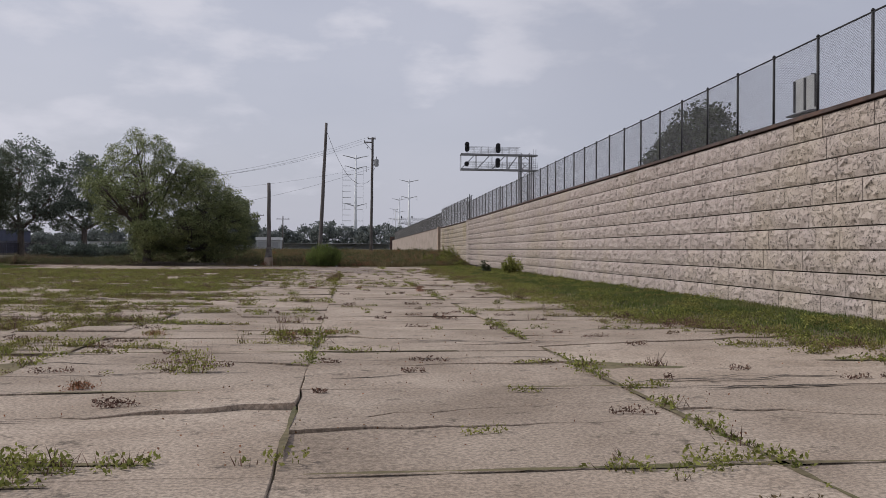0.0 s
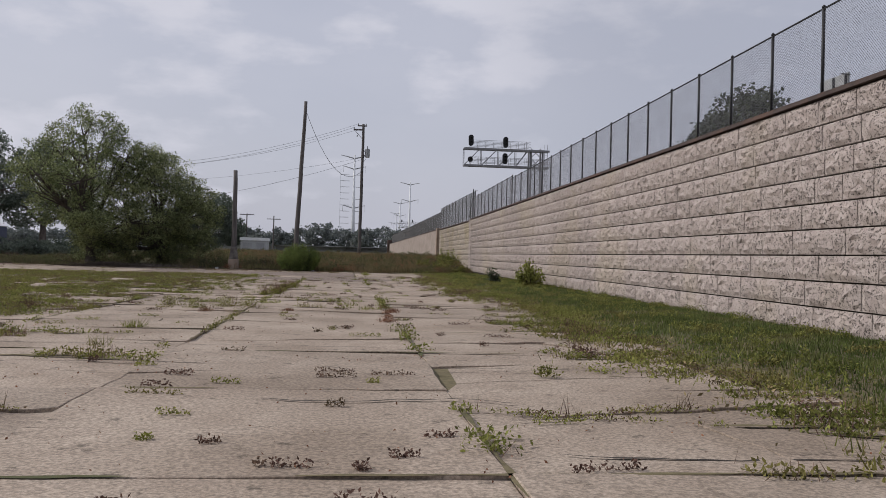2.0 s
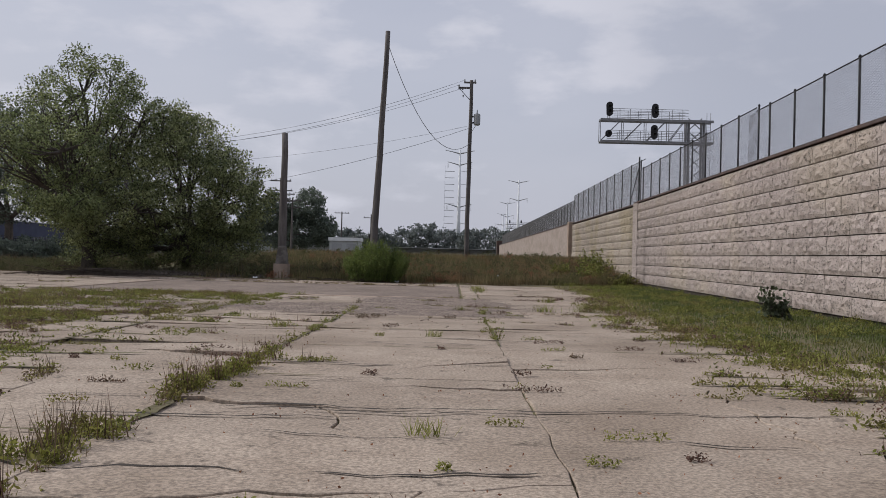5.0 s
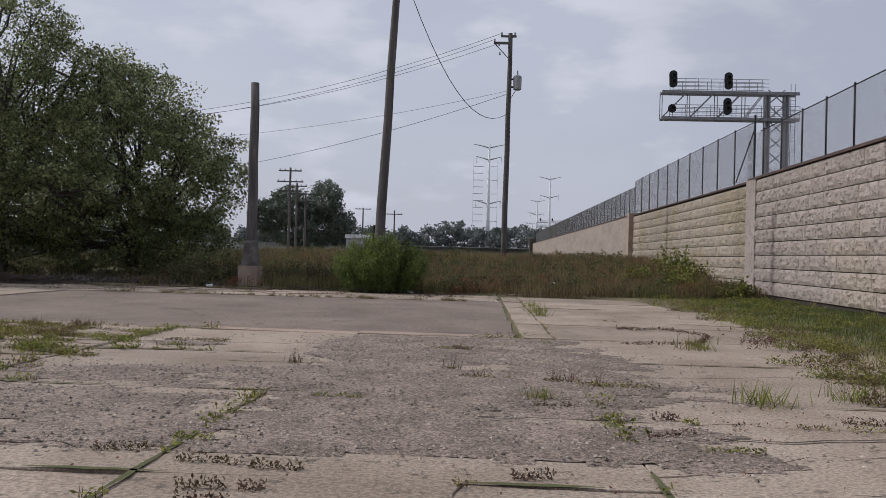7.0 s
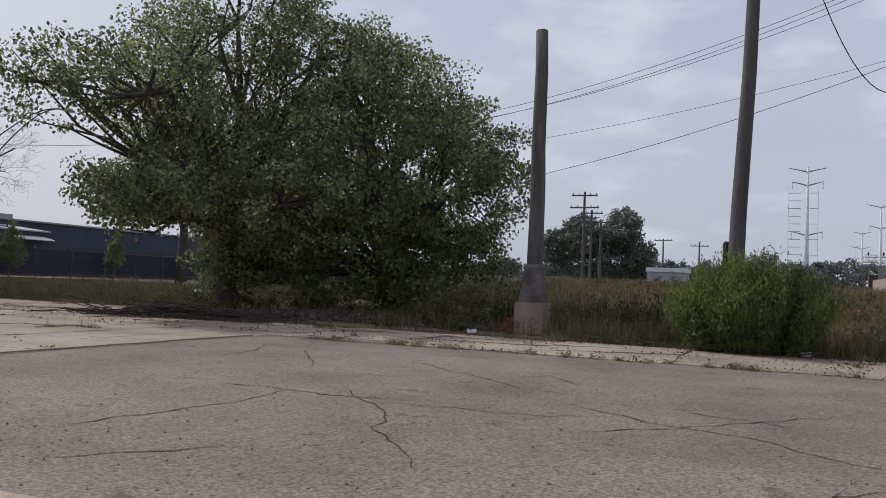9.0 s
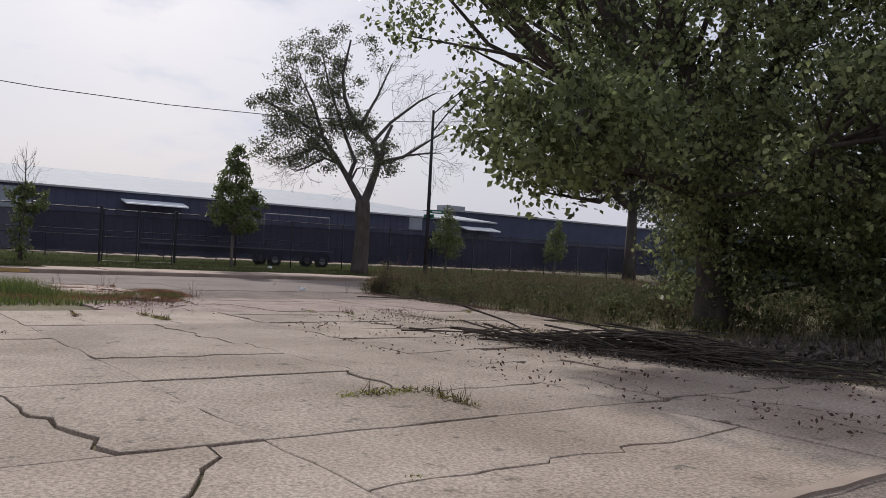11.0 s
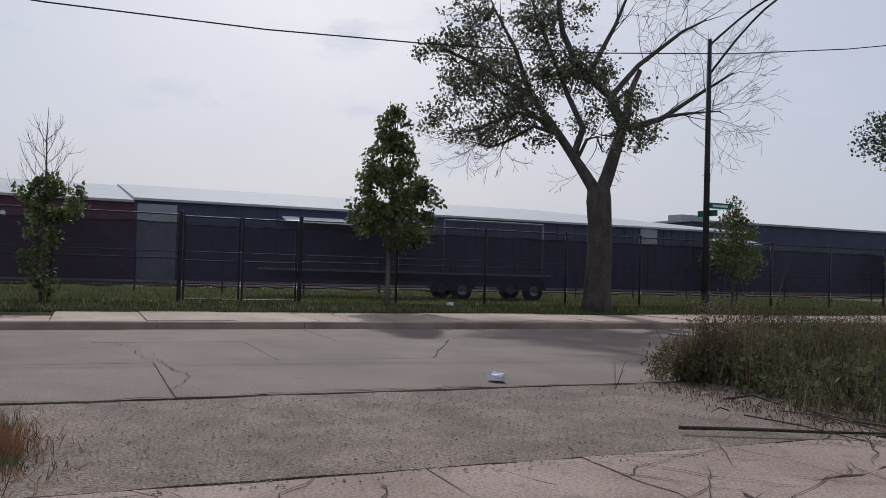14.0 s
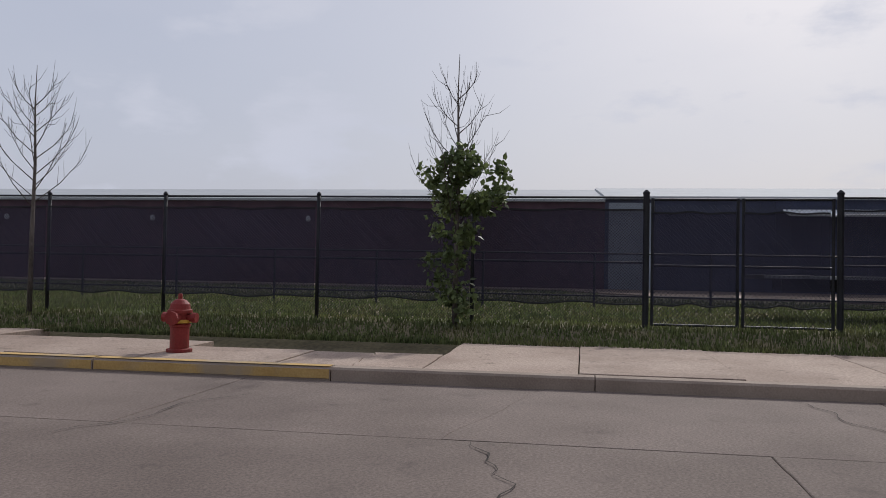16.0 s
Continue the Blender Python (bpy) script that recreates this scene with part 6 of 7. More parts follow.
sheet("corner_soil", [(-33.3, 93.4), (-34.2, 94.1), (-36.0, 96.2), (-37.0, 98.5), (-37.0, 108), (-36.0, 112), (-33.3, 114)], 0.045, 0.1, M_SOIL, "bare soil spilling over the street corner", "soil", 0.5, 0.4)


# crumbs, dead leaves and bits of twig lying about the lot
n = 26000
xs, ys = rng.uniform(-22, 6.2, n), 12 + 56 * rng.random(n)
keep = np.array([noise.noise((a * 0.35, b * 0.8, 31.0)) + 0.6 * noise.noise((a * 1.6, b * 2.6, 32.0)) for a, b in zip(xs, ys)]) > rng.uniform(-0.1, 0.35, n)
v, q = leaf_cards(np.column_stack([xs, ys, 0.012 + 0.012 * rng.random(n)])[keep], 0.024, rng, 0.1, 0.3)
tagged(new("debris", arrays("debris", v, q, M_DEADWEED)), "dead leaves and crumbs scattered over the lot", "debris", kind="stuff")
n = 5000
xs, ys = rng.uniform(-25, 2, n), rng.uniform(84.4, 89.3, n)
keep = np.array([noise.noise((a * 0.6, b * 1.2, 33.0)) for a, b in zip(xs, ys)]) > rng.uniform(-0.1, 0.3, n)
v, q = leaf_cards(np.column_stack([xs, ys, 0.014 + 0.014 * rng.random(n)])[keep], 0.055, rng, 0.1, 0.25)
tagged(new("debris", arrays("debris", v, q, M_BROWN)), "twigs and dead leaves scattered along the field edge", "debris", kind="stuff")
n = 3600
along, aside = rng.normal(size=n) * 1.5, rng.normal(size=n) * 0.35
v, q = leaf_cards(np.column_stack([-17.6 + along * 0.955 - aside * 0.296, 88.2 + along * 0.296 + aside * 0.955, 0.015 + 0.04 * rng.random(n)]), 0.06, rng, 0.2, 0.3)
tagged(new("leaf_litter", arrays("leaf_litter", v, q, M_BARK)), "dark leaf mould among the heaped dead branches", "leaf litter", kind="stuff")
# leaves under the dense tree, dark because its shade is in their colour
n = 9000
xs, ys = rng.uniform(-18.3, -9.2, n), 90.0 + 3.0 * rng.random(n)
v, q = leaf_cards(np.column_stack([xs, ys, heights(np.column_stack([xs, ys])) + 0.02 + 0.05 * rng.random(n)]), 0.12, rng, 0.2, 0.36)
tagged(new("leaf_litter", arrays("leaf_litter", v, q, M_BARK)), "fallen leaves coloured dark to carry the shade beneath the dense tree", "leaf litter", kind="stuff")
clumps = []
for k in range(330):
    x, y = rng.uniform(-9, 12), 89.4 + 20 * rng.random() ** 1.5
    if noise.noise((x * 0.35, y * 0.35, 37.0)) > 0.0:
        s = rng.uniform(0.18, 0.42)
        p, _ = lobe_points((x, y, ground_height(x, y) + s * 0.8, s * 1.1, s * 1.0, s * 0.8), 8, 14, 0.09, rng)
        clumps.append(p)
v, q = leaf_cards(np.concatenate(clumps), 0.08, rng, droop=-0.5, wide=0.16)
tagged(new("scrub", arrays("scrub", v, q, M_DEADWEED)), "rusty seeding weeds of the rough field", "weeds", kind="stuff")

# dirt-filled cracks of the asphalt lane and the street
cracks = Geo()


def crack(x0, y0, x1, y1, width, z, seed):
    n = max(4, int(math.hypot(x1 - x0, y1 - y0) / 0.12))
    s = len(cracks.v)
    a = math.atan2(y1 - y0, x1 - x0)
    for i in range(n + 1):
        t = i / n
        x, y = x0 + (x1 - x0) * t, y0 + (y1 - y0) * t
        k = 0.28 * noise.noise((x * 0.9, y * 0.9, seed)) + 0.1 * noise.noise((x * 3.7, y * 3.7, seed))
        w = width * (0.35 + 1.2 * abs(noise.noise((x * 4, y * 4, seed + 2)))) * min(1, 6 * t + 0.1, 6 * (1 - t) + 0.1)
        for e in (-1, 1):
            cracks.v.append((x - math.sin(a) * (k + e * w), y + math.cos(a) * (k + e * w), z))
    for i in range(n):
        cracks.f.append((s + 2 * i, s + 2 * i + 2, s + 2 * i + 3, s + 2 * i + 1))


for i in range(18):
    x, y, a, le = rng.uniform(-12, 0), rng.uniform(73.5, 84), rng.normal() * 0.45 + (1.57 if rng.random() < 0.3 else 0), rng.uniform(1.2, 4.5)
    crack(x, y, min(1.4, max(-12.3, x + le * math.cos(a))), min(84.2, max(73, y + le * math.sin(a))), 0.014, -0.007, i * 1.3)
for x0, y0, x1, y1 in ((-33.6, 87.1, -37.9, 87.1), (-36.6, 87.0, -39.6, 86.6), (-42.4, 89.5, -39.6, 90.0), (-39.0, 95.0, -37.2, 97.8), (-35.0, 78.0, -36.3, 80.5), (-41.5, 84.0, -38.8, 83.2)):
    crack(x0, y0, x1, y1, 0.009, 0.012, y0)
for x0 in (-12.2, -8.0, -3.8):
    crack(x0, 84.6, x0 + 4.3, 84.6, 0.03, -0.004, x0)
for y0 in (84.0, 88.5, 93.0, 97.0):
    crack(-33.42, y0, -33.38, y0 + 4.6, 0.03, 0.012, y0)
for i in range(190):
    x, y, a, le = rng.uniform(-29.9, -21), rng.uniform(83.5, 92.3), rng.uniform(0, 3.14), rng.uniform(0.5, 1.9)
    crack(x, y, x + le * math.cos(a), min(92.4, max(83.2, y + le * math.sin(a))), 0.007, 0.012, i * 0.7 + 60)
for i in range(120):
    x, y, le = rng.uniform(-7.5, 3.6), 13 + 57 * rng.random(), rng.uniform(0.7, 3.0)
    crack(x, y, min(5.0, x + le), y + rng.normal() * 0.12, rng.uniform(0.012, 0.03), 0.014, i * 0.9 + 300)
tagged(part("crack_filling", cracks, M_JOINT), "dark dirt lying in cracks of the pavement", "soil", kind="stuff")

# brown litter of leaves and dead weeds over the rubble beside the drive
n = 15000
xs, ys = -29.3 + rng.normal(size=n) * 0.5, 85.0 - 4.0 * rng.random(n) ** 1.3
joint = rng.random(n) < 0.3
xs = np.where(joint, np.array([-34.1, -33.05, -31.6, -30.2])[rng.integers(0, 4, n)] + rng.normal(size=n) * 0.07, xs)
keep = (xs < -27.6) & (np.array([noise.noise((a * 1.2, b * 1.2, 15.0)) + 0.5 * noise.noise((a * 4, b * 4, 16.0)) for a, b in zip(xs, ys)]) > -0.12 - 0.1 * joint)
v, q = leaf_cards(np.column_stack([xs, ys, 0.012 + np.abs(rng.normal(size=n)) * 0.035])[keep], 0.03, rng, 0.2, 0.25)
tagged(new("dead_weeds", arrays("dead_weeds", v, q, M_DEADWEED)), "rusty brown dead weeds and leaf litter on the rubble", "weeds", kind="stuff")
n = 5200
xs, ys = -31.2 + rng.normal(size=n) * 0.55, 85.4 + rng.normal(size=n) * 0.22
pick = np.array([noise.noise((a * 2.2, b * 2.2, 19.0)) + 0.5 * noise.noise((a * 6, b * 6, 20.0)) for a, b in zip(xs, ys)])
for name, chosen, mat, words in (("dead_weeds", pick > -0.16, M_DEADWEED, "rust-coloured dead weed patch beside the drive"), ("weeds", pick < -0.2, M_SCRUB, "olive weeds among the rusty patch beside the drive")):
    v, q = blades(np.column_stack([xs, ys, np.full(n, 0.0)])[chosen], 0.1, 0.007, rng, 1.3)
    tagged(new(name, arrays(name, v, q, mat)), words, "weeds", kind="stuff")
n = 4200
ys = 85.2 - 4.2 * rng.random(n) ** 1.2
xs = -29.75 + rng.normal(size=n) * 0.32 - np.maximum(0, 83.2 - ys) * 0.35
keep = np.array([noise.noise((a * 1.1, b * 0.9, 17.0)) for a, b in zip(xs, ys)]) > -0.15
v, q = blades(np.column_stack([xs, ys, np.full(n, 0.0)])[keep], 0.13, 0.007, rng, 1.0)
tagged(new("grass", arrays("grass", v, q, M_GRASS)), "thin green grass on the rubble beside the drive", "grass", kind="stuff")
n = 5000
ys = 82.75 - 2.8 * rng.random(n) - 0.25 * rng.random(n)
xs = rng.uniform(-33.7, -29.6, n)
v, q = blades(np.column_stack([xs, ys, np.full(n, 0.0)]), 0.3, 0.009, rng, 0.7)
tagged(new("grass", arrays("grass", v, q, M_GRASS)), "patch of taller green grass behind the broken slabs", "grass", kind="stuff")


def dry_stalk(x, y, tall, seed):
    """One leafless upright weed with short side twigs."""
    rng = np.random.default_rng(seed)
    top = empty("dry_weed", "thin leafless dried weed standing beside the drive", "weed", "dried weeds beside the drive", at=(x, y, 0.0))
    for k in range(2):
        lean = rng.normal(size=2) * 0.07
        h = tall * rng.uniform(0.6, 1.0)
        g = Geo().path([(0, 0, -0.02), (lean[0], lean[1], h * 0.5), (lean[0] * 1.6, lean[1] * 1.6, h)], [0.0045, 0.0035, 0.0015], 4)
        for m in range(5):
            t = 0.3 + 0.14 * m
            p = Vector((lean[0] * 1.6 * t, lean[1] * 1.6 * t, h * t))
            g.path([tuple(p), tuple(p + Vector((rng.normal() * 0.05, rng.normal() * rng.normal() * 0.03, 0.05)))], [0.0025, 0.0015], 3)
        part("stalk", g, M_STICK, top)


for k, (x, y, tall) in enumerate(((-29.75, 85.65, 0.5), (-29.7, 85.75, 0.34), (-34.2, 84.95, 0.45), (-34.25, 84.75, 0.4), (-34.5, 83.7, 0.42), (-34.5, 83.5, 0.3), (-33.0, 91.95, 0.4))):
    dry_stalk(x, y, tall, 700 + k)
clumps = []
for k in range(260):
    y = rng.uniform(92.9, 104)
    x = rng.uniform(-34.2, -24) if rng.random() < 0.6 else -33.4 - min(3.4, max(0, (y - 93.5) * 0.7)) * rng.random()
    s = rng.uniform(0.25, 0.55)
    p, _ = lobe_points((x, y, max(0.0, ground_height(x, y)) + s * 0.5, s * 1.1, s * 1.0, s * 0.7), 14, 30, 0.1, rng)
    clumps.append(p)
v, q = leaf_cards(np.concatenate(clumps), 0.05, rng, droop=-0.5, wide=0.2)
tagged(new("scrub", arrays("scrub", v, q, M_SCRUB)), "dark green weeds crowding the edge of the drive", "weeds", kind="stuff")


# ---------- loose things ----------
cover = empty("manhole_cover", "round iron manhole cover set in the street", "manhole cover", at=(-40.45, 99.2, 0.0))
part("frame", Geo().lathe([(0.46, -0.05), (0.46, 0.012), (0.39, 0.012)], n=24), M_RUST, cover)
part("lid", Geo().lathe([(0.38, -0.02), (0.38, 0.014), (0.3, 0.018)], n=24), M_STEEL, cover)
fallen = empty("fallen_branch", "long dark fallen branch lying on the drive", "branch", at=(-30.1, 91.7, 0.02))
part("branch", Geo().path([(-0.4, -0.85, 0.03), (-0.15, -0.3, 0.035), (0.1, 0.25, 0.03), (0.35, 0.8, 0.035)], [0.017, 0.016, 0.014, 0.009], 7), M_STICK, fallen, smooth=True)
part("twig", Geo().path([(0.1, 0.25, 0.03), (-0.1, 0.5, 0.05), (-0.2, 0.75, 0.04)], [0.014, 0.01, 0.006], 5), M_STICK, fallen)

def sticks(name, label, cx, cy, rx, ry, count, seed, long=1.6, thick=0.022, heap=0.12, turn=0.0):
    rng = np.random.default_rng(seed)
    top = empty(name, label, "branches", at=(cx, cy, 0.0))
    for i in range(count):
        x, y = rng.normal() * rx, rng.normal() * ry
        z = 0.03 + heap * rng.random() * math.exp(-(x / rx) ** 2)
        x, y = x * math.cos(turn) - y * math.sin(turn), x * math.sin(turn) + y * math.cos(turn)
        a, le = turn + rng.normal() * (0.5 if not turn else 0.3), long * rng.uniform(0.4, 1.3)
        d = Vector((math.cos(a), math.sin(a), rng.normal() * 0.08)) * le * 0.5
        k = Vector((x, y, z + abs(d.z)))
        b = Vector((0, 0, rng.uniform(0, 0.08)))
        r = thick * rng.uniform(0.5, 1.5)
        part("stick", Geo().path([tuple(k - d), tuple(k + b), tuple(k + d)], [r, r * 0.85, r * 0.5], 5), M_STICK, top)


sticks("branch_pile", "heap of dead branches and brush on the pavement edge", -17.6, 88.2, 1.5, 0.3, 190, 81, 1.5, 0.014, 0.3, 0.3)
sticks("branch_pile", "scatter of dead twigs beside the drive", -28.2, 92.1, 1.6, 0.3, 26, 82, 1.0, 0.008)
sticks("branch_pile", "scatter of dead twigs on the rubble edge", -29.6, 84.3, 1.5, 0.4, 20, 83, 0.7, 0.006)
sticks("branch_pile", "fallen dead sticks on the pavement edge", -4.0, 88.7, 2.2, 0.2, 18, 84, 1.0, 0.016)


def chunk(name, label, x, y, s, seed, mat, group):
    rng = np.random.default_rng(seed)
    g = Geo()
    n = int(rng.integers(5, 8))
    ang = np.sort(rng.uniform(0, 2 * math.pi, n))
    rad = s * rng.uniform(0.6, 1.15, n)
    h = min(0.1, s * rng.uniform(0.12, 0.25))
    tilt = rng.normal(size=2) * 0.12
    for z, f in ((-0.06, 1.0), (h * 0.75, 1.0), (h, 0.86)):
        for a, r in zip(ang, rad):
            px, py = math.cos(a) * r * f, math.sin(a) * r * f
            g.v.append((px, py, z + (px * tilt[0] + py * tilt[1] if z > 0 else 0)))
    for j in range(2):
        for i in range(n):
            a, b = j * n + i, j * n + (i + 1) % n
            g.f.append((a, b, b + n, a + n))
    g.f.append(tuple(2 * n + i for i in range(n)))
    ob = part(name, g, mat)
    ob.location = (x, y, 0.0)
    return tagged(ob, label, "rubble", group)


rng = np.random.default_rng(91)
for k in range(11):
    x, y = rng.uniform(-30.1, -28.3), 84.1 + rng.normal() * 0.5
    chunk("concrete_chunk", "broken slab of old concrete lying among dry weeds", x, min(y, 84.6), rng.uniform(0.08, 0.22), 100 + k, M_APRON, "rubble beside the drive")
for k in range(16):
    chunk("stone", "pale broken stone at the field edge", rng.uniform(-8, 9), rng.uniform(88.8, 91.5), rng.uniform(0.06, 0.2), 150 + k, M_WALK, "stones at the field edge")
chunk("stone", "pale flat stone lying in the grass", 7.6, 55.5, 0.3, 171, M_WALK, "stones at the field edge")
chunk("stone", "broken concrete lump under the tree edge", -11.2, 89.3, 0.26, 172, M_WALK, "stones at the field edge")
for k, (x, y, z) in enumerate(((-47.6, 96.2, 0.32), (-33.85, 90.8, 0.02), (-9.4, 89.2, 0.05), (2.6, 91.3, 0.28), (4.1, 92.6, 0.4), (-1.6, 88.9, 0.02))):
    c = Geo()
    for i in range(9):
        for j in range(2):
            c.v.append((0.13 * math.cos(i * 0.7) * (1 + 0.3 * math.sin(i * 2.3)), 0.09 * math.sin(i * 0.7), 0.0 if j == 0 else 0.05 + 0.05 * math.sin(i * 1.9) ** 2))
    c.f = [(2 * i, 2 * ((i + 1) % 9), 2 * ((i + 1) % 9) + 1, 2 * i + 1) for i in range(9)] + [tuple(2 * i + 1 for i in range(9))]
    ob = part("litter", c, M_WHITE)
    ob.location = (x, y, z)
    tagged(ob, "crumpled white paper litter on the ground", "litter", "scraps of litter")

# sign panel behind the railway fence
board = empty("billboard", "weathered dark sign board beyond the railway fence", "billboard", at=(109.2, 193.4, WALL_TOP - 0.2))
part("panel", Geo().box(-0.2, -5.0, 31.6, 0.2, 5.0, 40.0), M_GREY, board)
for dy in (-4.6, 0.0, 4.6):
    part("rib", Geo().box(-0.7, dy - 0.15, 32.0, -0.2, dy + 0.15, 39.7), M_BLACK, board)
part("post", Geo().tube((0.6, 0, -4), (0.6, 0, 34), 0.7, n=12), M_BLACK, board)
part("ledge", Geo().box(-2.2, -5.5, 30.9, 0.4, 5.5, 31.2), M_BLACK, board)
part("ledge", Geo().box(-2.0, -5.4, 39.4, 0.2, -5.1, 39.6), M_BLACK, board)


# ---------- pieces: slabs, kerbs, blocks ----------
def ragged_line(a, b, step, amount, seed):
    n = max(1, int(math.hypot(b[0] - a[0], b[1] - a[1]) / step))
    out = []
    for i in range(n):
        t = i / n
        x, y = a[0] + (b[0] - a[0]) * t, a[1] + (b[1] - a[1]) * t
        k = amount if i else 0
        out.append((x + k * (noise.noise((x * 2.3, y * 2.3, seed)) + 0.5 * noise.noise((x * 7, y * 7, seed))), y + k * (noise.noise((x * 2.3, y * 2.3, seed + 7.7)) + 0.5 * noise.noise((x * 7, y * 7, seed + 7.7)))))
    return out


SPLITS = []


def slab_piece(name, parent, x0, y0, x1, y1, mat, seed, gap=0.03, cracks=1, top=0.0, thick=0.12, ragged=0.05, tilt=0.006, across=0.8, crack_w=0.012, uneven=0.006):
    """One slab with worn edges, broken by jagged cracks into real pieces."""
    rng = np.random.default_rng(seed)
    x0, y0, x1, y1 = x0 + gap, y0 + gap, x1 - gap, y1 - gap
    polys = [[(x0, y0), (x1, y0), (x1, y1), (x0, y1)]]
    for c in range(cracks):
        polys.sort(key=lambda p: -abs(sum(a[0] * b[1] - b[0] * a[1] for a, b in zip(p, p[1:] + p[:1]))))
        p = polys.pop(0)
        cx, cy = sum(q[0] for q in p) / len(p), sum(q[1] for q in p) / len(p)
        a = rng.normal() * 0.22 + (0 if rng.random() < across else math.pi / 2)
        nx, ny = -math.sin(a), math.cos(a)
        off = nx * (cx + rng.normal() * 0.2) + ny * (cy + rng.normal() * 0.25)
        w = crack_w * rng.uniform(0.4, 1.3)
        for sign in (-1, 1):
            out = []
            for i, s in enumerate(p):
                e = p[(i + 1) % len(p)]
                ds, de = sign * (nx * s[0] + ny * s[1] - off) - w, sign * (nx * e[0] + ny * e[1] - off) - w
                if ds >= 0:
                    out.append(s)
                if ds * de < 0:
                    t = ds / (ds - de)
                    out.append((s[0] + (e[0] - s[0]) * t, s[1] + (e[1] - s[1]) * t))
            if len(out) > 2:
                polys.append(out)
            if sign == 1:
                ends = [q for q in out if abs(nx * q[0] + ny * q[1] - off - w) < 1e-6]
                if len(ends) == 2:
                    SPLITS.append((*ends[0], *ends[1], w))
    g = Geo()
    for k, poly in enumerate(polys):
        ring = []
        for i, a in enumerate(poly):
            b = poly[(i + 1) % len(poly)]
            outer = abs(a[0] - b[0]) < 1e-6 and (abs(a[0] - x0) < 1e-6 or abs(a[0] - x1) < 1e-6) or abs(a[1] - b[1]) < 1e-6 and (abs(a[1] - y0) < 1e-6 or abs(a[1] - y1) < 1e-6)
            ring += ragged_line(a, b, 0.32, ragged, 3.3) if outer else ragged_line(a, b, 0.22, 0.16 if ragged > 0.03 else 0.06, 3.3)
        n = len(ring)
        if n < 3:
            continue
        cx, cy = sum(p[0] for p in ring) / n, sum(p[1] for p in ring) / n
        tx, ty, dz = rng.normal() * tilt, rng.normal() * tilt, rng.normal() * uneven
        s = len(g.v)
        for inset, zz in ((0.0, -thick), (0.0, -0.014 if crack_w > 0.02 else -0.006), (0.03 if crack_w > 0.02 else 0.008, 0.0)):
            for x, y in ring:
                dd = math.hypot(x - cx, y - cy) + 1e-6
                px, py = x + (cx - x) / dd * inset, y + (cy - y) / dd * inset
                g.v.append((px, py, top + zz + (0 if zz < -0.05 else (px - cx) * tx + (py - cy) * ty + dz)))
        for r in range(2):
            for i in range(n):
                a, b = s + r * n + i, s + r * n + (i + 1) % n
                g.f.append((a, b, b + n, a + n))
        g.f.append(tuple(s + 2 * n + i for i in range(n)))
    return part(name, g, mat, parent)


lot = empty("lot", "old weed-grown lot of cracked concrete slabs", "pavement", kind="structure")
k = 0
rng = np.random.default_rng(17)
for i in range(len(COLS) - 1):
    for j in range(len(ROWS) - 1):
        k += 1
        x1, x0, y1, y0 = COLS[i], COLS[i + 1], ROWS[j], ROWS[j + 1]
        if i == 0:
            x1 = edge_x((y0 + y1) / 2) + rng.uniform(0.2, 0.9)
        worn = y1 < 73 and y0 > 62
        broken = i > 2 and noise.noise((x0 * 0.12, y0 * 0.3, 61.0)) + 0.25 * (i > 3) > -0.1
        slab_piece("slab", lot, x0, y0, x1, y1, M_SLAB, k, gap=0.002 + 0.005 * rng.random(), cracks=int(rng.integers(6, 11)) if broken else int(rng.choice([1, 2, 2, 3])), ragged=0.09 if broken else 0.04,
                   tilt=0.0015 if worn else 0.024 if broken else 0.009, across=0.62 if broken else 0.85, crack_w=0.045 if broken else 0.011, uneven=0.001 if worn else 0.016 if broken else 0.005)
for j in range(5):
    y0 = 72.5 + 3.1 * j
    slab_piece("slab", lot, 2.45, y0, edge_x(y0 + 1.5) - (0.9 if j > 2 else 0), y0 + 3.1, M_SLAB, 400 + j, gap=0.004, cracks=1, ragged=0.12, across=0.5, crack_w=0.008, tilt=0.003)
    slab_piece("slab", lot, 1.8, y0, 2.4, y0 + 3.1, M_SLAB, 410 + j, cracks=0, ragged=0.05)
for j in range(10):
    x0 = 1.7 - 2.82 * (j + 1)
    slab_piece("slab", lot, x0, 84.7, x0 + 2.82, 88.8, M_SLAB, 420 + j, gap=0.01, cracks=3, ragged=0.14, tilt=0.006)
for j in range(5):
    x0 = 1.7 - 2.82 * (j + 1)
    slab_piece("slab", lot, x0, 72.35, x0 + 2.82, 72.85, M_WALK, 440 + j, gap=0.015, cracks=0)
for j in range(3):
    x0 = -26.1 + 2.5 * j
    slab_piece("slab", lot, x0, 88.8, x0 + 2.5, 92.5 - 0.9 * j, M_SLAB, 450 + j, gap=0.008, cracks=3, ragged=0.1, tilt=0.004)
for i in range(5):
    for j in range(3):
        x0, y0 = -26.2 + 2.75 * i, 72.85 + 3.95 * j
        slab_piece("slab", lot, x0, y0, x0 + 2.75, y0 + 3.95, M_SLAB, 480 + i * 3 + j, gap=0.006, cracks=(1, 2, 3)[(i + j) % 3], ragged=0.05, tilt=0.003)
rng = np.random.default_rng(23)
mat_pts, brown_pts, stalks = [], [], []
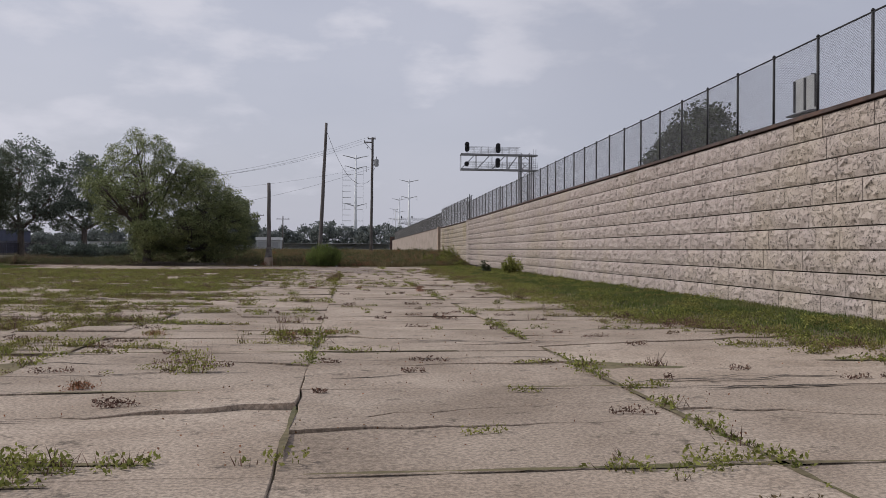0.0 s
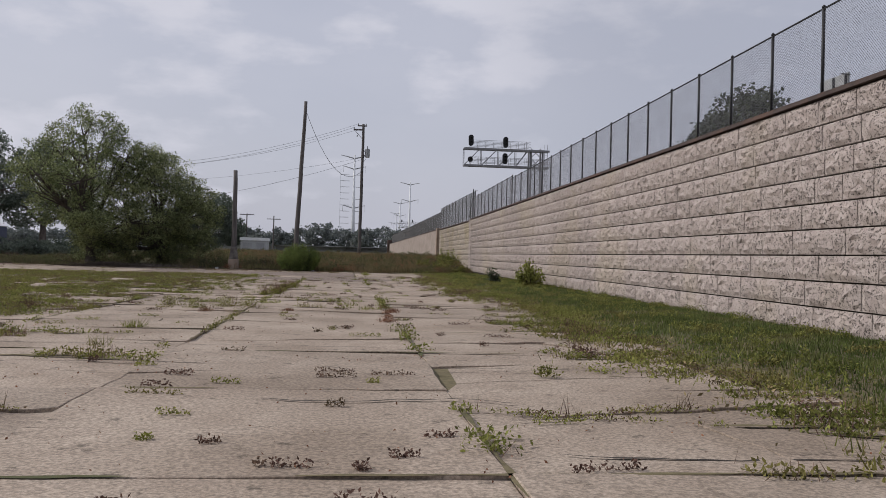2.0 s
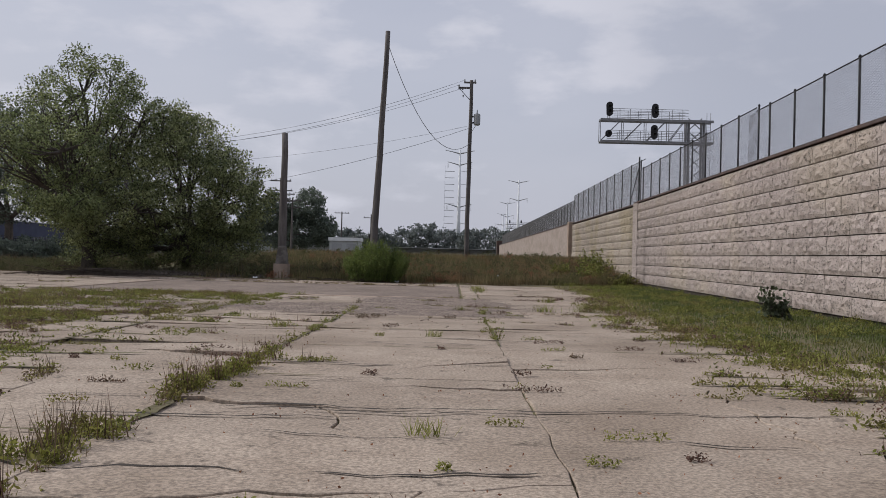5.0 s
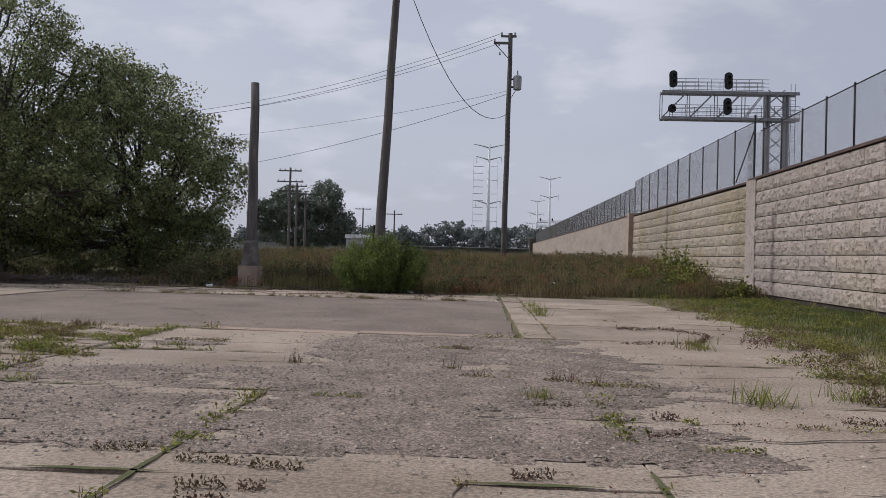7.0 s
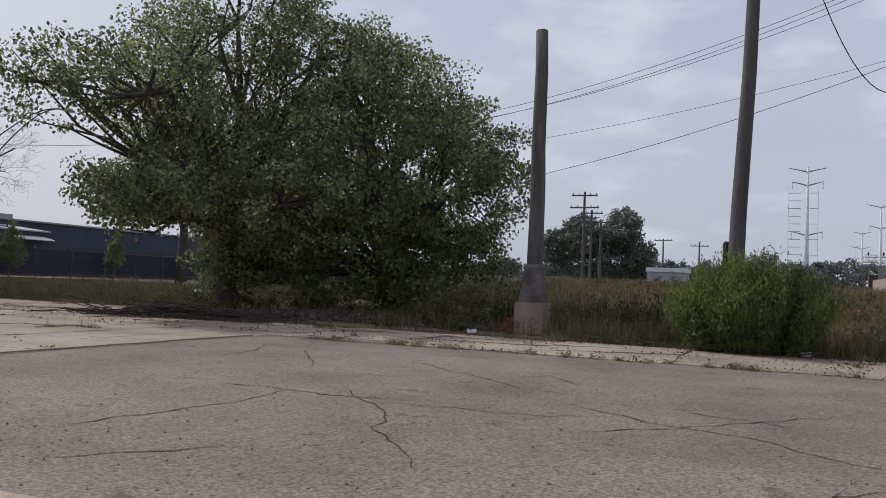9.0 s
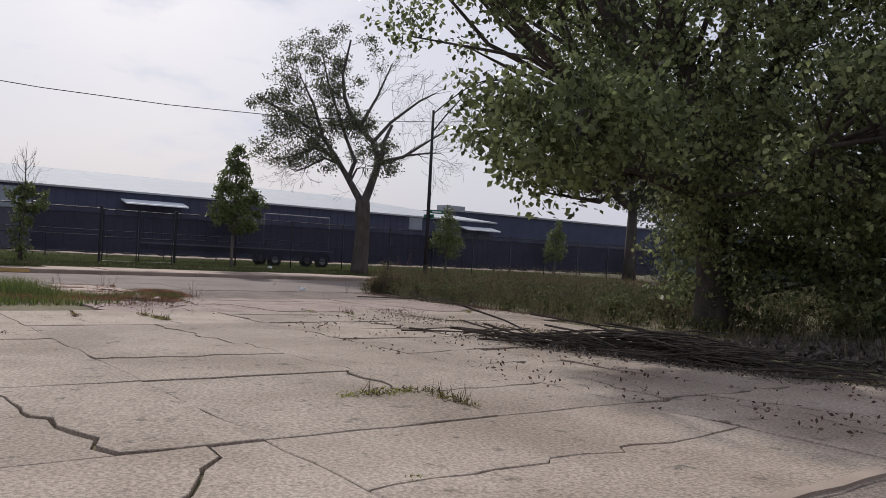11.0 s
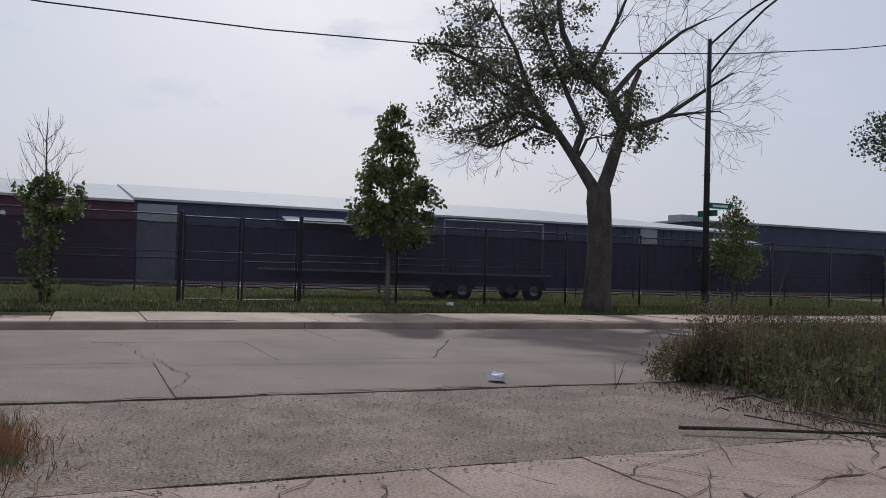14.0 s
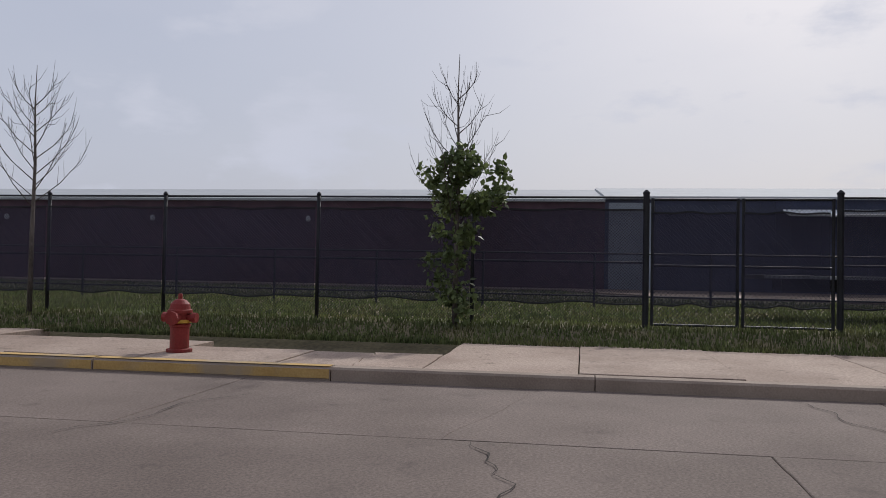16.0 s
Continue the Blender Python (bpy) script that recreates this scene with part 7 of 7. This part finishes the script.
for x0, y0, x1, y1, w in SPLITS:
    le = math.hypot(x1 - x0, y1 - y0)
    for k in range(int(le / 0.05)):
        t = rng.random()
        x, y = x0 + (x1 - x0) * t, y0 + (y1 - y0) * t
        if y < 9:
            continue
        lush = noise.noise((x * 0.5, y * 0.5, 71.0)) + 0.5 * noise.noise((x * 2.1, y * 2.1, 72.0)) + (0.2 if w > 0.016 else -0.42)
        if lush < 0:
            continue
        m = 8 + int(34 * min(1, lush * 1.6))
        wide = 0.03 + 0.11 * min(1, lush * 1.5)
        bunch = np.column_stack([x + rng.normal(size=m) * wide, y + rng.normal(size=m) * wide * 0.8, 0.008 + rng.random(m) ** 1.6 * 0.055 * (0.5 + lush)])
        (brown_pts if rng.random() < 0.34 else mat_pts).append(bunch)
        if rng.random() < 0.07:
            stalks.append(np.column_stack([x + rng.normal(size=12) * 0.06, y + rng.normal(size=12) * 0.05, np.zeros(12)]))
# short dark weedy gashes across the driven middle
for k in range(430):
    x, y = rng.uniform(-6.0, 5.6), 11 + 55 * rng.random()
    if noise.noise((x * 0.3, y * 0.5, 77.0)) < rng.uniform(-0.35, 0.3):
        continue
    le, bend = rng.uniform(0.04, 0.26), rng.normal() * 0.12
    m = int(60 + 340 * le)
    t = rng.uniform(-1, 1, m)
    bunch = np.column_stack([x + t * le, y + bend * t * le + rng.normal(size=m) * 0.02, 0.01 + rng.random(m) ** 2 * 0.05])
    (mat_pts if rng.random() < 0.45 else brown_pts).append(bunch)
for name, mat, pts, leaf, words in (("mat_weeds", M_MOSS, mat_pts, 0.028, "yellow-green matted weeds in the broken slab joints"), ("dead_weeds", M_BROWN, brown_pts, 0.03, "brown dried weeds in the broken slab joints")):
    v, q = leaf_cards(np.concatenate(pts), leaf, rng, droop=-0.25, wide=0.24)
    tagged(new(name, arrays(name, v, q, mat)), words, "weeds", kind="stuff")
v, q = blades(np.concatenate(stalks), 0.17, 0.009, rng, 0.8)
tagged(new("weed_stalks", arrays("weed_stalks", v, q, M_BROWN)), "thin brown stalks standing in the slab joints", "weeds", kind="stuff")

def weed_clumps(places, seed, words, mat, leaf=0.04, tall=1.0):
    """Knee-low weed clumps: leaves thick at the foot and thin stalks above."""
    rng = np.random.default_rng(seed)
    pts, stems = [], []
    for x, y, s in places:
        m = int(520 * s)
        h = rng.random(m) ** 1.5
        pts.append(np.column_stack([x + rng.normal(size=m) * 0.17 * s * (1.1 - 0.5 * h), y + rng.normal(size=m) * 0.15 * s * (1.1 - 0.5 * h), 0.01 + 0.26 * s * h * tall]))
        stems.append(np.column_stack([x + rng.normal(size=26) * 0.14 * s, y + rng.normal(size=26) * 0.12 * s, np.zeros(26)]))
    v, q = leaf_cards(np.concatenate(pts), leaf, rng, droop=-0.6, wide=0.2)
    tagged(new("weeds", arrays("weeds", v, q, mat)), words, "weeds", kind="stuff")
    v, q = blades(np.concatenate(stems), 0.3 * tall, 0.008, rng, 0.6)
    tagged(new("weed_stalks", arrays("weed_stalks", v, q, M_BROWN)), "dry stalks rising from " + words, "weeds", kind="stuff")


seam_line = [(-1.28 + 0.3 * t + rng.normal() * 0.1, 46.6 + 9.0 * t + rng.normal() * 0.15, rng.uniform(0.3, 0.7)) for t in rng.random(24)]
weed_clumps(seam_line + [(-2.31, 39.6, 0.8), (-1.68, 40.1, 0.95), (-1.14, 40.2, 1.0), (-3.06, 40.6, 0.7), (-1.62, 19.8, 0.6), (-2.38, 16.5, 0.9)], 41, "yellow-green weed clumps in the long slab joint", M_MOSS)
weed_clumps([(2.28, 39.6, 0.6), (2.2, 38.8, 0.5), (2.1, 37.6, 0.4), (2.02, 36.4, 0.5), (2.15, 41.0, 0.4), (-0.92, 20.9, 0.45), (-1.33, 21.0, 0.4), (-3.75, 20.8, 0.5), (-0.13, 39.2, 0.4), (-3.27, 15.4, 0.5), (-1.9, 38.6, 0.5), (-1.59, 20.6, 0.4)], 42, "rusty dried weed clumps in the slab joints", M_DEADWEED, 0.03, 0.45)

# gravel and broken asphalt worn over the slabs before the lane
def gravel_cover(x, y):
    edge = min(1.0, (y - 63.0) / 1.6, (72.25 - y) / 0.5, (x + 9.5) / 2.0, (4.6 - x) / 1.6)
    v = 0.1 + 0.9 * noise.noise((x * 0.33, y * 0.5, 81.0)) + 0.5 * noise.noise((x * 1.2, y * 1.9, 82.0)) + 0.2 * noise.noise((x * 4.0, y * 4.0, 83.0))
    v += 0.4 * smooth_step((x + 1.5) / 2.0) * smooth_step((3.0 - x) / 0.8) - 0.85 * smooth_step((-0.9 - x) / 1.2) * smooth_step((y - 67.2) / 0.8) - 0.6 * smooth_step((x - 2.9) / 0.8)
    v += 1.2 * smooth_step(1.5 - math.hypot((x + 3.4) / 0.62, (y - 70.05) / 0.4))
    return v + min(0, edge - 0.35) * 2.2


gravel, index, step = Geo(), {}, 0.12
for i in range(120):
    for j in range(80):
        x, y = -9.6 + i * step, 62.8 + j * step
        if gravel_cover(x + step / 2, y + step / 2) > 0:
            ring = []
            for di, dj in ((0, 0), (1, 0), (1, 1), (0, 1)):
                key = (i + di, j + dj)
                if key not in index:
                    cx, cy = -9.6 + key[0] * step, 62.8 + key[1] * step
                    index[key] = len(gravel.v)
                    gravel.v.append((cx + 0.05 * noise.noise((cx * 5, cy * 5, 84.0)), cy + 0.05 * noise.noise((cx * 5, cy * 5, 85.0)), 0.002 + 0.02 * smooth_step(gravel_cover(cx, cy) * 3.0)))
                ring.append(index[key])
            gravel.f.append(tuple(ring))
tagged(part("gravel_patch", gravel, M_GRAVEL, smooth=True), "brown gravel and broken asphalt worn over old slabs", "gravel", kind="structure")


def pebbles(name, label, xy, z, size, seed):
    """Small uneven eight-sided stones."""
    rng = np.random.default_rng(seed)
    n = len(xy)
    r = size * rng.uniform(0.45, 1.5, n)
    a = rng.uniform(0, 6.28, n)
    c = np.column_stack([xy, z + r * 0.25])
    ux, uy = np.cos(a), np.sin(a)
    corners = []
    for px, py, pz in ((1, 0, 0), (0, 0.75, 0), (-0.9, 0, 0.05), (0, -0.8, 0), (0.1, 0.05, 0.6), (0, 0, -0.6)):
        corners.append(c + np.column_stack([(px * ux - py * uy), (px * uy + py * ux), np.full(n, pz)]) * r[:, None] * rng.uniform(0.75, 1.2, n)[:, None])
    v = np.stack(corners, 1).reshape(-1, 3)
    base = 6 * np.arange(n)[:, None]
    quads = np.concatenate([base + np.array(f) for f in ((0, 1, 4, 4), (1, 2, 4, 4), (2, 3, 4, 4), (3, 0, 4, 4))])
    m = bpy.data.meshes.new(name)
    m.from_pydata(v.tolist(), [], [tuple(f[:3]) for f in quads.tolist()])
    m.materials.append(M_PEBBLE)
    return tagged(new(name, m), label, "gravel", kind="stuff")


n = 16000
xs, ys = rng.uniform(-9, 5.5, n), 62.5 + 10 * rng.random(n)
keep = np.array([gravel_cover(a, b) for a, b in zip(xs, ys)]) > rng.uniform(-0.6, 0.25, n)
pebbles("gravel", "loose pebbles and crumbs of asphalt on the worn lot", np.column_stack([xs, ys])[keep], 0.016, 0.02, 31)
n = 3000
xs, ys = rng.uniform(-33.2, -29.7, n), rng.uniform(85.4, 92.6, n)
pebbles("gravel", "loose pebbles and crumbs on the street apron", np.column_stack([xs, ys]), 0.004, 0.011, 32)
n = 1600
xs, ys = rng.uniform(-12, 1.6, n), rng.uniform(72.9, 84.4, n)
pebbles("gravel", "small crumbs of stone on the asphalt lane", np.column_stack([xs, ys]), -0.012, 0.014, 33)
# brown weeds in the zigzag gap of the slabs beside the lane
zig, tuft = [], []
line = [(3.5, 71.85), (4.2, 72.0), (4.9, 72.3), (5.1, 72.9), (5.45, 73.8), (5.2, 74.5), (4.9, 75.2), (4.2, 74.9), (3.9, 75.0)]
for (xa, ya), (xb, yb) in zip(line, line[1:]):
    m = 150
    t = rng.random(m)
    zig.append(np.column_stack([xa + (xb - xa) * t + rng.normal(size=m) * 0.03, ya + (yb - ya) * t + rng.normal(size=m) * 0.03, 0.012 + rng.random(m) ** 2 * 0.04]))
for cx, cy in ((4.57, 71.4), (2.6, 80.2), (2.55, 78.4), (2.6, 82.5), (3.9, 66.2), (5.0, 66.6)):
    tuft.append(np.column_stack([cx + rng.normal(size=90) * 0.14, cy + rng.normal(size=90) * 0.16, np.zeros(90)]))
v, q = leaf_cards(np.concatenate(zig), 0.04, rng, droop=-0.3, wide=0.22)
tagged(new("dead_weeds", arrays("dead_weeds", v, q, M_BROWN)), "rusty weeds in a zigzag gap between slabs", "weeds", kind="stuff")
v, q = blades(np.concatenate(tuft), 0.2, 0.012, rng, 1.0)
tagged(new("weed_tufts", arrays("weed_tufts", v, q, M_WEED)), "green weed tufts beside the asphalt lane", "weeds", kind="stuff")

apron = empty("apron", "cracked concrete drive apron at the street", "pavement", kind="structure")
for j, (y0, y1) in enumerate(((85.0, 88.3), (88.3, 92.5))):
    slab_piece("slab", apron, -29.95, y0, -25.95, y1, M_APRON, 460 + j, gap=0.004, cracks=9, ragged=0.04, tilt=0.002, across=0.5, crack_w=0.006, uneven=0.003)
slab_piece("slab", apron, -28.7, 82.6, -25.95, 85.0, M_APRON, 463, gap=0.006, cracks=7, ragged=0.08, tilt=0.004, across=0.5, crack_w=0.012, uneven=0.006)
sheet("apron_strip", [(-33.3, 85.2), (-29.98, 85.5), (-29.98, 93.6), (-33.3, 94.4)], -0.004, 0.12, M_STRIP, "brown worn asphalt strip between the drive and the street", "pavement", 0.4, 0.08)
# heaved sidewalk slabs beside the drive
old_walk = empty("old_sidewalk", "heaved and broken sidewalk slabs with weeds between them", "sidewalk", kind="structure")
for i, (x0, x1, rows) in enumerate(((-34.1, -33.05, 8), (-33.05, -31.6, 8), (-31.6, -30.2, 5))):
    for j in range(rows):
        y0 = 83.2 - 1.55 * j + 0.12 * i
        slab_piece("slab", old_walk, x0, y0, x1, y0 + 1.55, M_WALK, 470 + j + 20 * i, gap=0.025, cracks=(2, 1, 2, 1)[(i + j) % 4], top=0.032 - 0.008 * i, ragged=0.12, tilt=0.008, across=0.5, crack_w=0.03, uneven=0.01)
for line in ([(-33.9, 84.78, 0.0), (-33.3, 84.84, 0.01), (-32.75, 84.86, 0.0)], [(-32.6, 84.9, 0.01), (-31.9, 84.95, 0.015), (-31.4, 84.97, 0.0)], [(-31.3, 85.0, 0.0), (-30.7, 84.98, 0.005), (-30.35, 84.9, -0.02)]):
    part("edge_stone", Geo().path(line, [0.03, 0.036, 0.028], 6), M_WALK, old_walk, "broken concrete edging")


for i, (x0, x1) in enumerate(((-36.5, -33.38), (-39.55, -36.5), (-42.5, -39.55))):
    for j in range(22):
        y0 = 10 + 7.0 * j + i * 1.7
        slab_piece("panel", road, x0, y0, x1, y0 + 7.0, M_ROAD, 500 + i * 30 + j, gap=0.003 if i == 1 else 0.004, cracks=1 if (i + j) % 3 == 0 else 0, top=0.0, ragged=0.012, tilt=0.0006, crack_w=0.004, uneven=0.002)

kerb = empty("kerb", "raised concrete kerb with worn yellow paint", "kerb", kind="structure")
for j in range(30):
    y0 = 84.42 - 3.05 * 14 + 3.05 * j
    g = Geo()
    sec = [(-42.5, -0.1), (-42.505, 0.125), (-42.53, 0.15), (-42.7, 0.155), (-42.7, -0.1)]
    for yy in (y0 + 0.006, y0 + 3.044):
        g.v += [(x + 0.006 * noise.noise((x, yy, 1.0)), yy, z) for x, z in sec]
    g.f = [(i, (i + 1) % 5, (i + 1) % 5 + 5, i + 5) for i in range(5)] + [(4, 3, 2, 1, 0), (5, 6, 7, 8, 9)]
    part("kerb_stone", g, M_KERB, kerb)
    if 66 < y0 < 84:
        part("paint", Geo().box(-42.69, y0 + 0.02, 0.158, -42.52, y0 + 3.03, 0.162).box(-42.502, y0 + 0.02, 0.02, -42.492, y0 + 3.03, 0.128), M_YELLOW, kerb, "faded yellow kerb paint")
walk_way = empty("sidewalk", "pale concrete sidewalk with cracked joints", "sidewalk", kind="structure")
for j in range(46):
    y0 = 45.2 + 1.83 * j
    inner = -46.3
    if 78 < y0 < 84:
        inner = -45.0 + (0.7 if 81.5 < y0 < 84 else 0)
    slab_piece("slab", walk_way, inner, y0, -42.72, y0 + 1.83, M_WALK, 600 + j, gap=0.007, cracks=1 if j % 4 == 1 else 0, top=0.155, ragged=0.015, tilt=0.003)


def block_geo(length, height, seed, depth=0.1):
    """Rock-faced block: a rough front inside a narrow dressed margin."""
    rng = np.random.default_rng(seed)
    g = Geo()
    nx, nz = max(6, round(length / 0.16)), 4
    for i in range(nx + 1):
        for j in range(nz + 1):
            edge = i in (0, nx) or j in (0, nz)
            y = length * i / nx + (0 if i in (0, nx) else rng.normal() * length / nx * 0.16)
            z = height * j / nz + (0 if j in (0, nz) else rng.normal() * height / nz * 0.16)
            g.v.append((0.02 if edge else -0.002 - 0.06 * rng.random() ** 1.3, y, z))
    for i in range(nx):
        for j in range(nz):
            a = i * (nz + 1) + j
            if (i + j) % 2:
                g.f += [(a, a + 1, a + nz + 2), (a, a + nz + 2, a + nz + 1)]
            else:
                g.f += [(a, a + 1, a + nz + 1), (a + 1, a + nz + 2, a + nz + 1)]
    b = len(g.v)
    g.v += [(depth, 0, 0), (depth, length, 0), (depth, length, height), (depth, 0, height)]
    c = [0, nx * (nz + 1), nx * (nz + 1) + nz, nz]
    for i in range(4):
        g.f.append((c[i], c[(i + 1) % 4], b + (i + 1) % 4, b + i))
    return g


LENS, CH = (0.95, 1.27, 1.9), 0.5
kinds = {(le, s): block_geo(le - 0.022, CH - 0.03, 700 + s * 3 + i) for i, le in enumerate(LENS) for s in range(5)}
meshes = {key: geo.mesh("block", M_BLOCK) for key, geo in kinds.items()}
rng = np.random.default_rng(29)
rest, tan = Geo(), Geo()
for seg in (0, 1):
    for c in range(9):
        y = (WALL_Y0 if seg == 0 else 92.1) - rng.uniform(0, 0.9)
        z = CH * c + (0.0 if seg == 0 else 0.3)
        end = 90.9 if seg == 0 else 119.0
        while y < end:
            le, s = float(rng.choice(LENS)), int(rng.integers(0, 5))
            if y + le > end + 0.4:
                le = 0.95
            if seg == 0 and 27 < y < 62:
                ob = part("block", meshes[(le, s)], None, wall)
                ob.matrix_basis = pose(wall_x(y), y, z + wall_z(y), 0.26, 0, -1.776)
            else:
                into = tan if seg else rest
                b = len(into.v)
                geo = kinds[(le, s)]
                x0 = wall_x(y) if seg == 0 else FAR_X
                sl = 0.031 if seg == 0 else 0.0
                into.v += [(x0 + vx + sl * vy, y + vy, z + (wall_z(y + vy) if seg == 0 else 0) + vz) for vx, vy, vz in geo.v]
                into.f += [tuple(b + i for i in f) for f in geo.f]
            y += le
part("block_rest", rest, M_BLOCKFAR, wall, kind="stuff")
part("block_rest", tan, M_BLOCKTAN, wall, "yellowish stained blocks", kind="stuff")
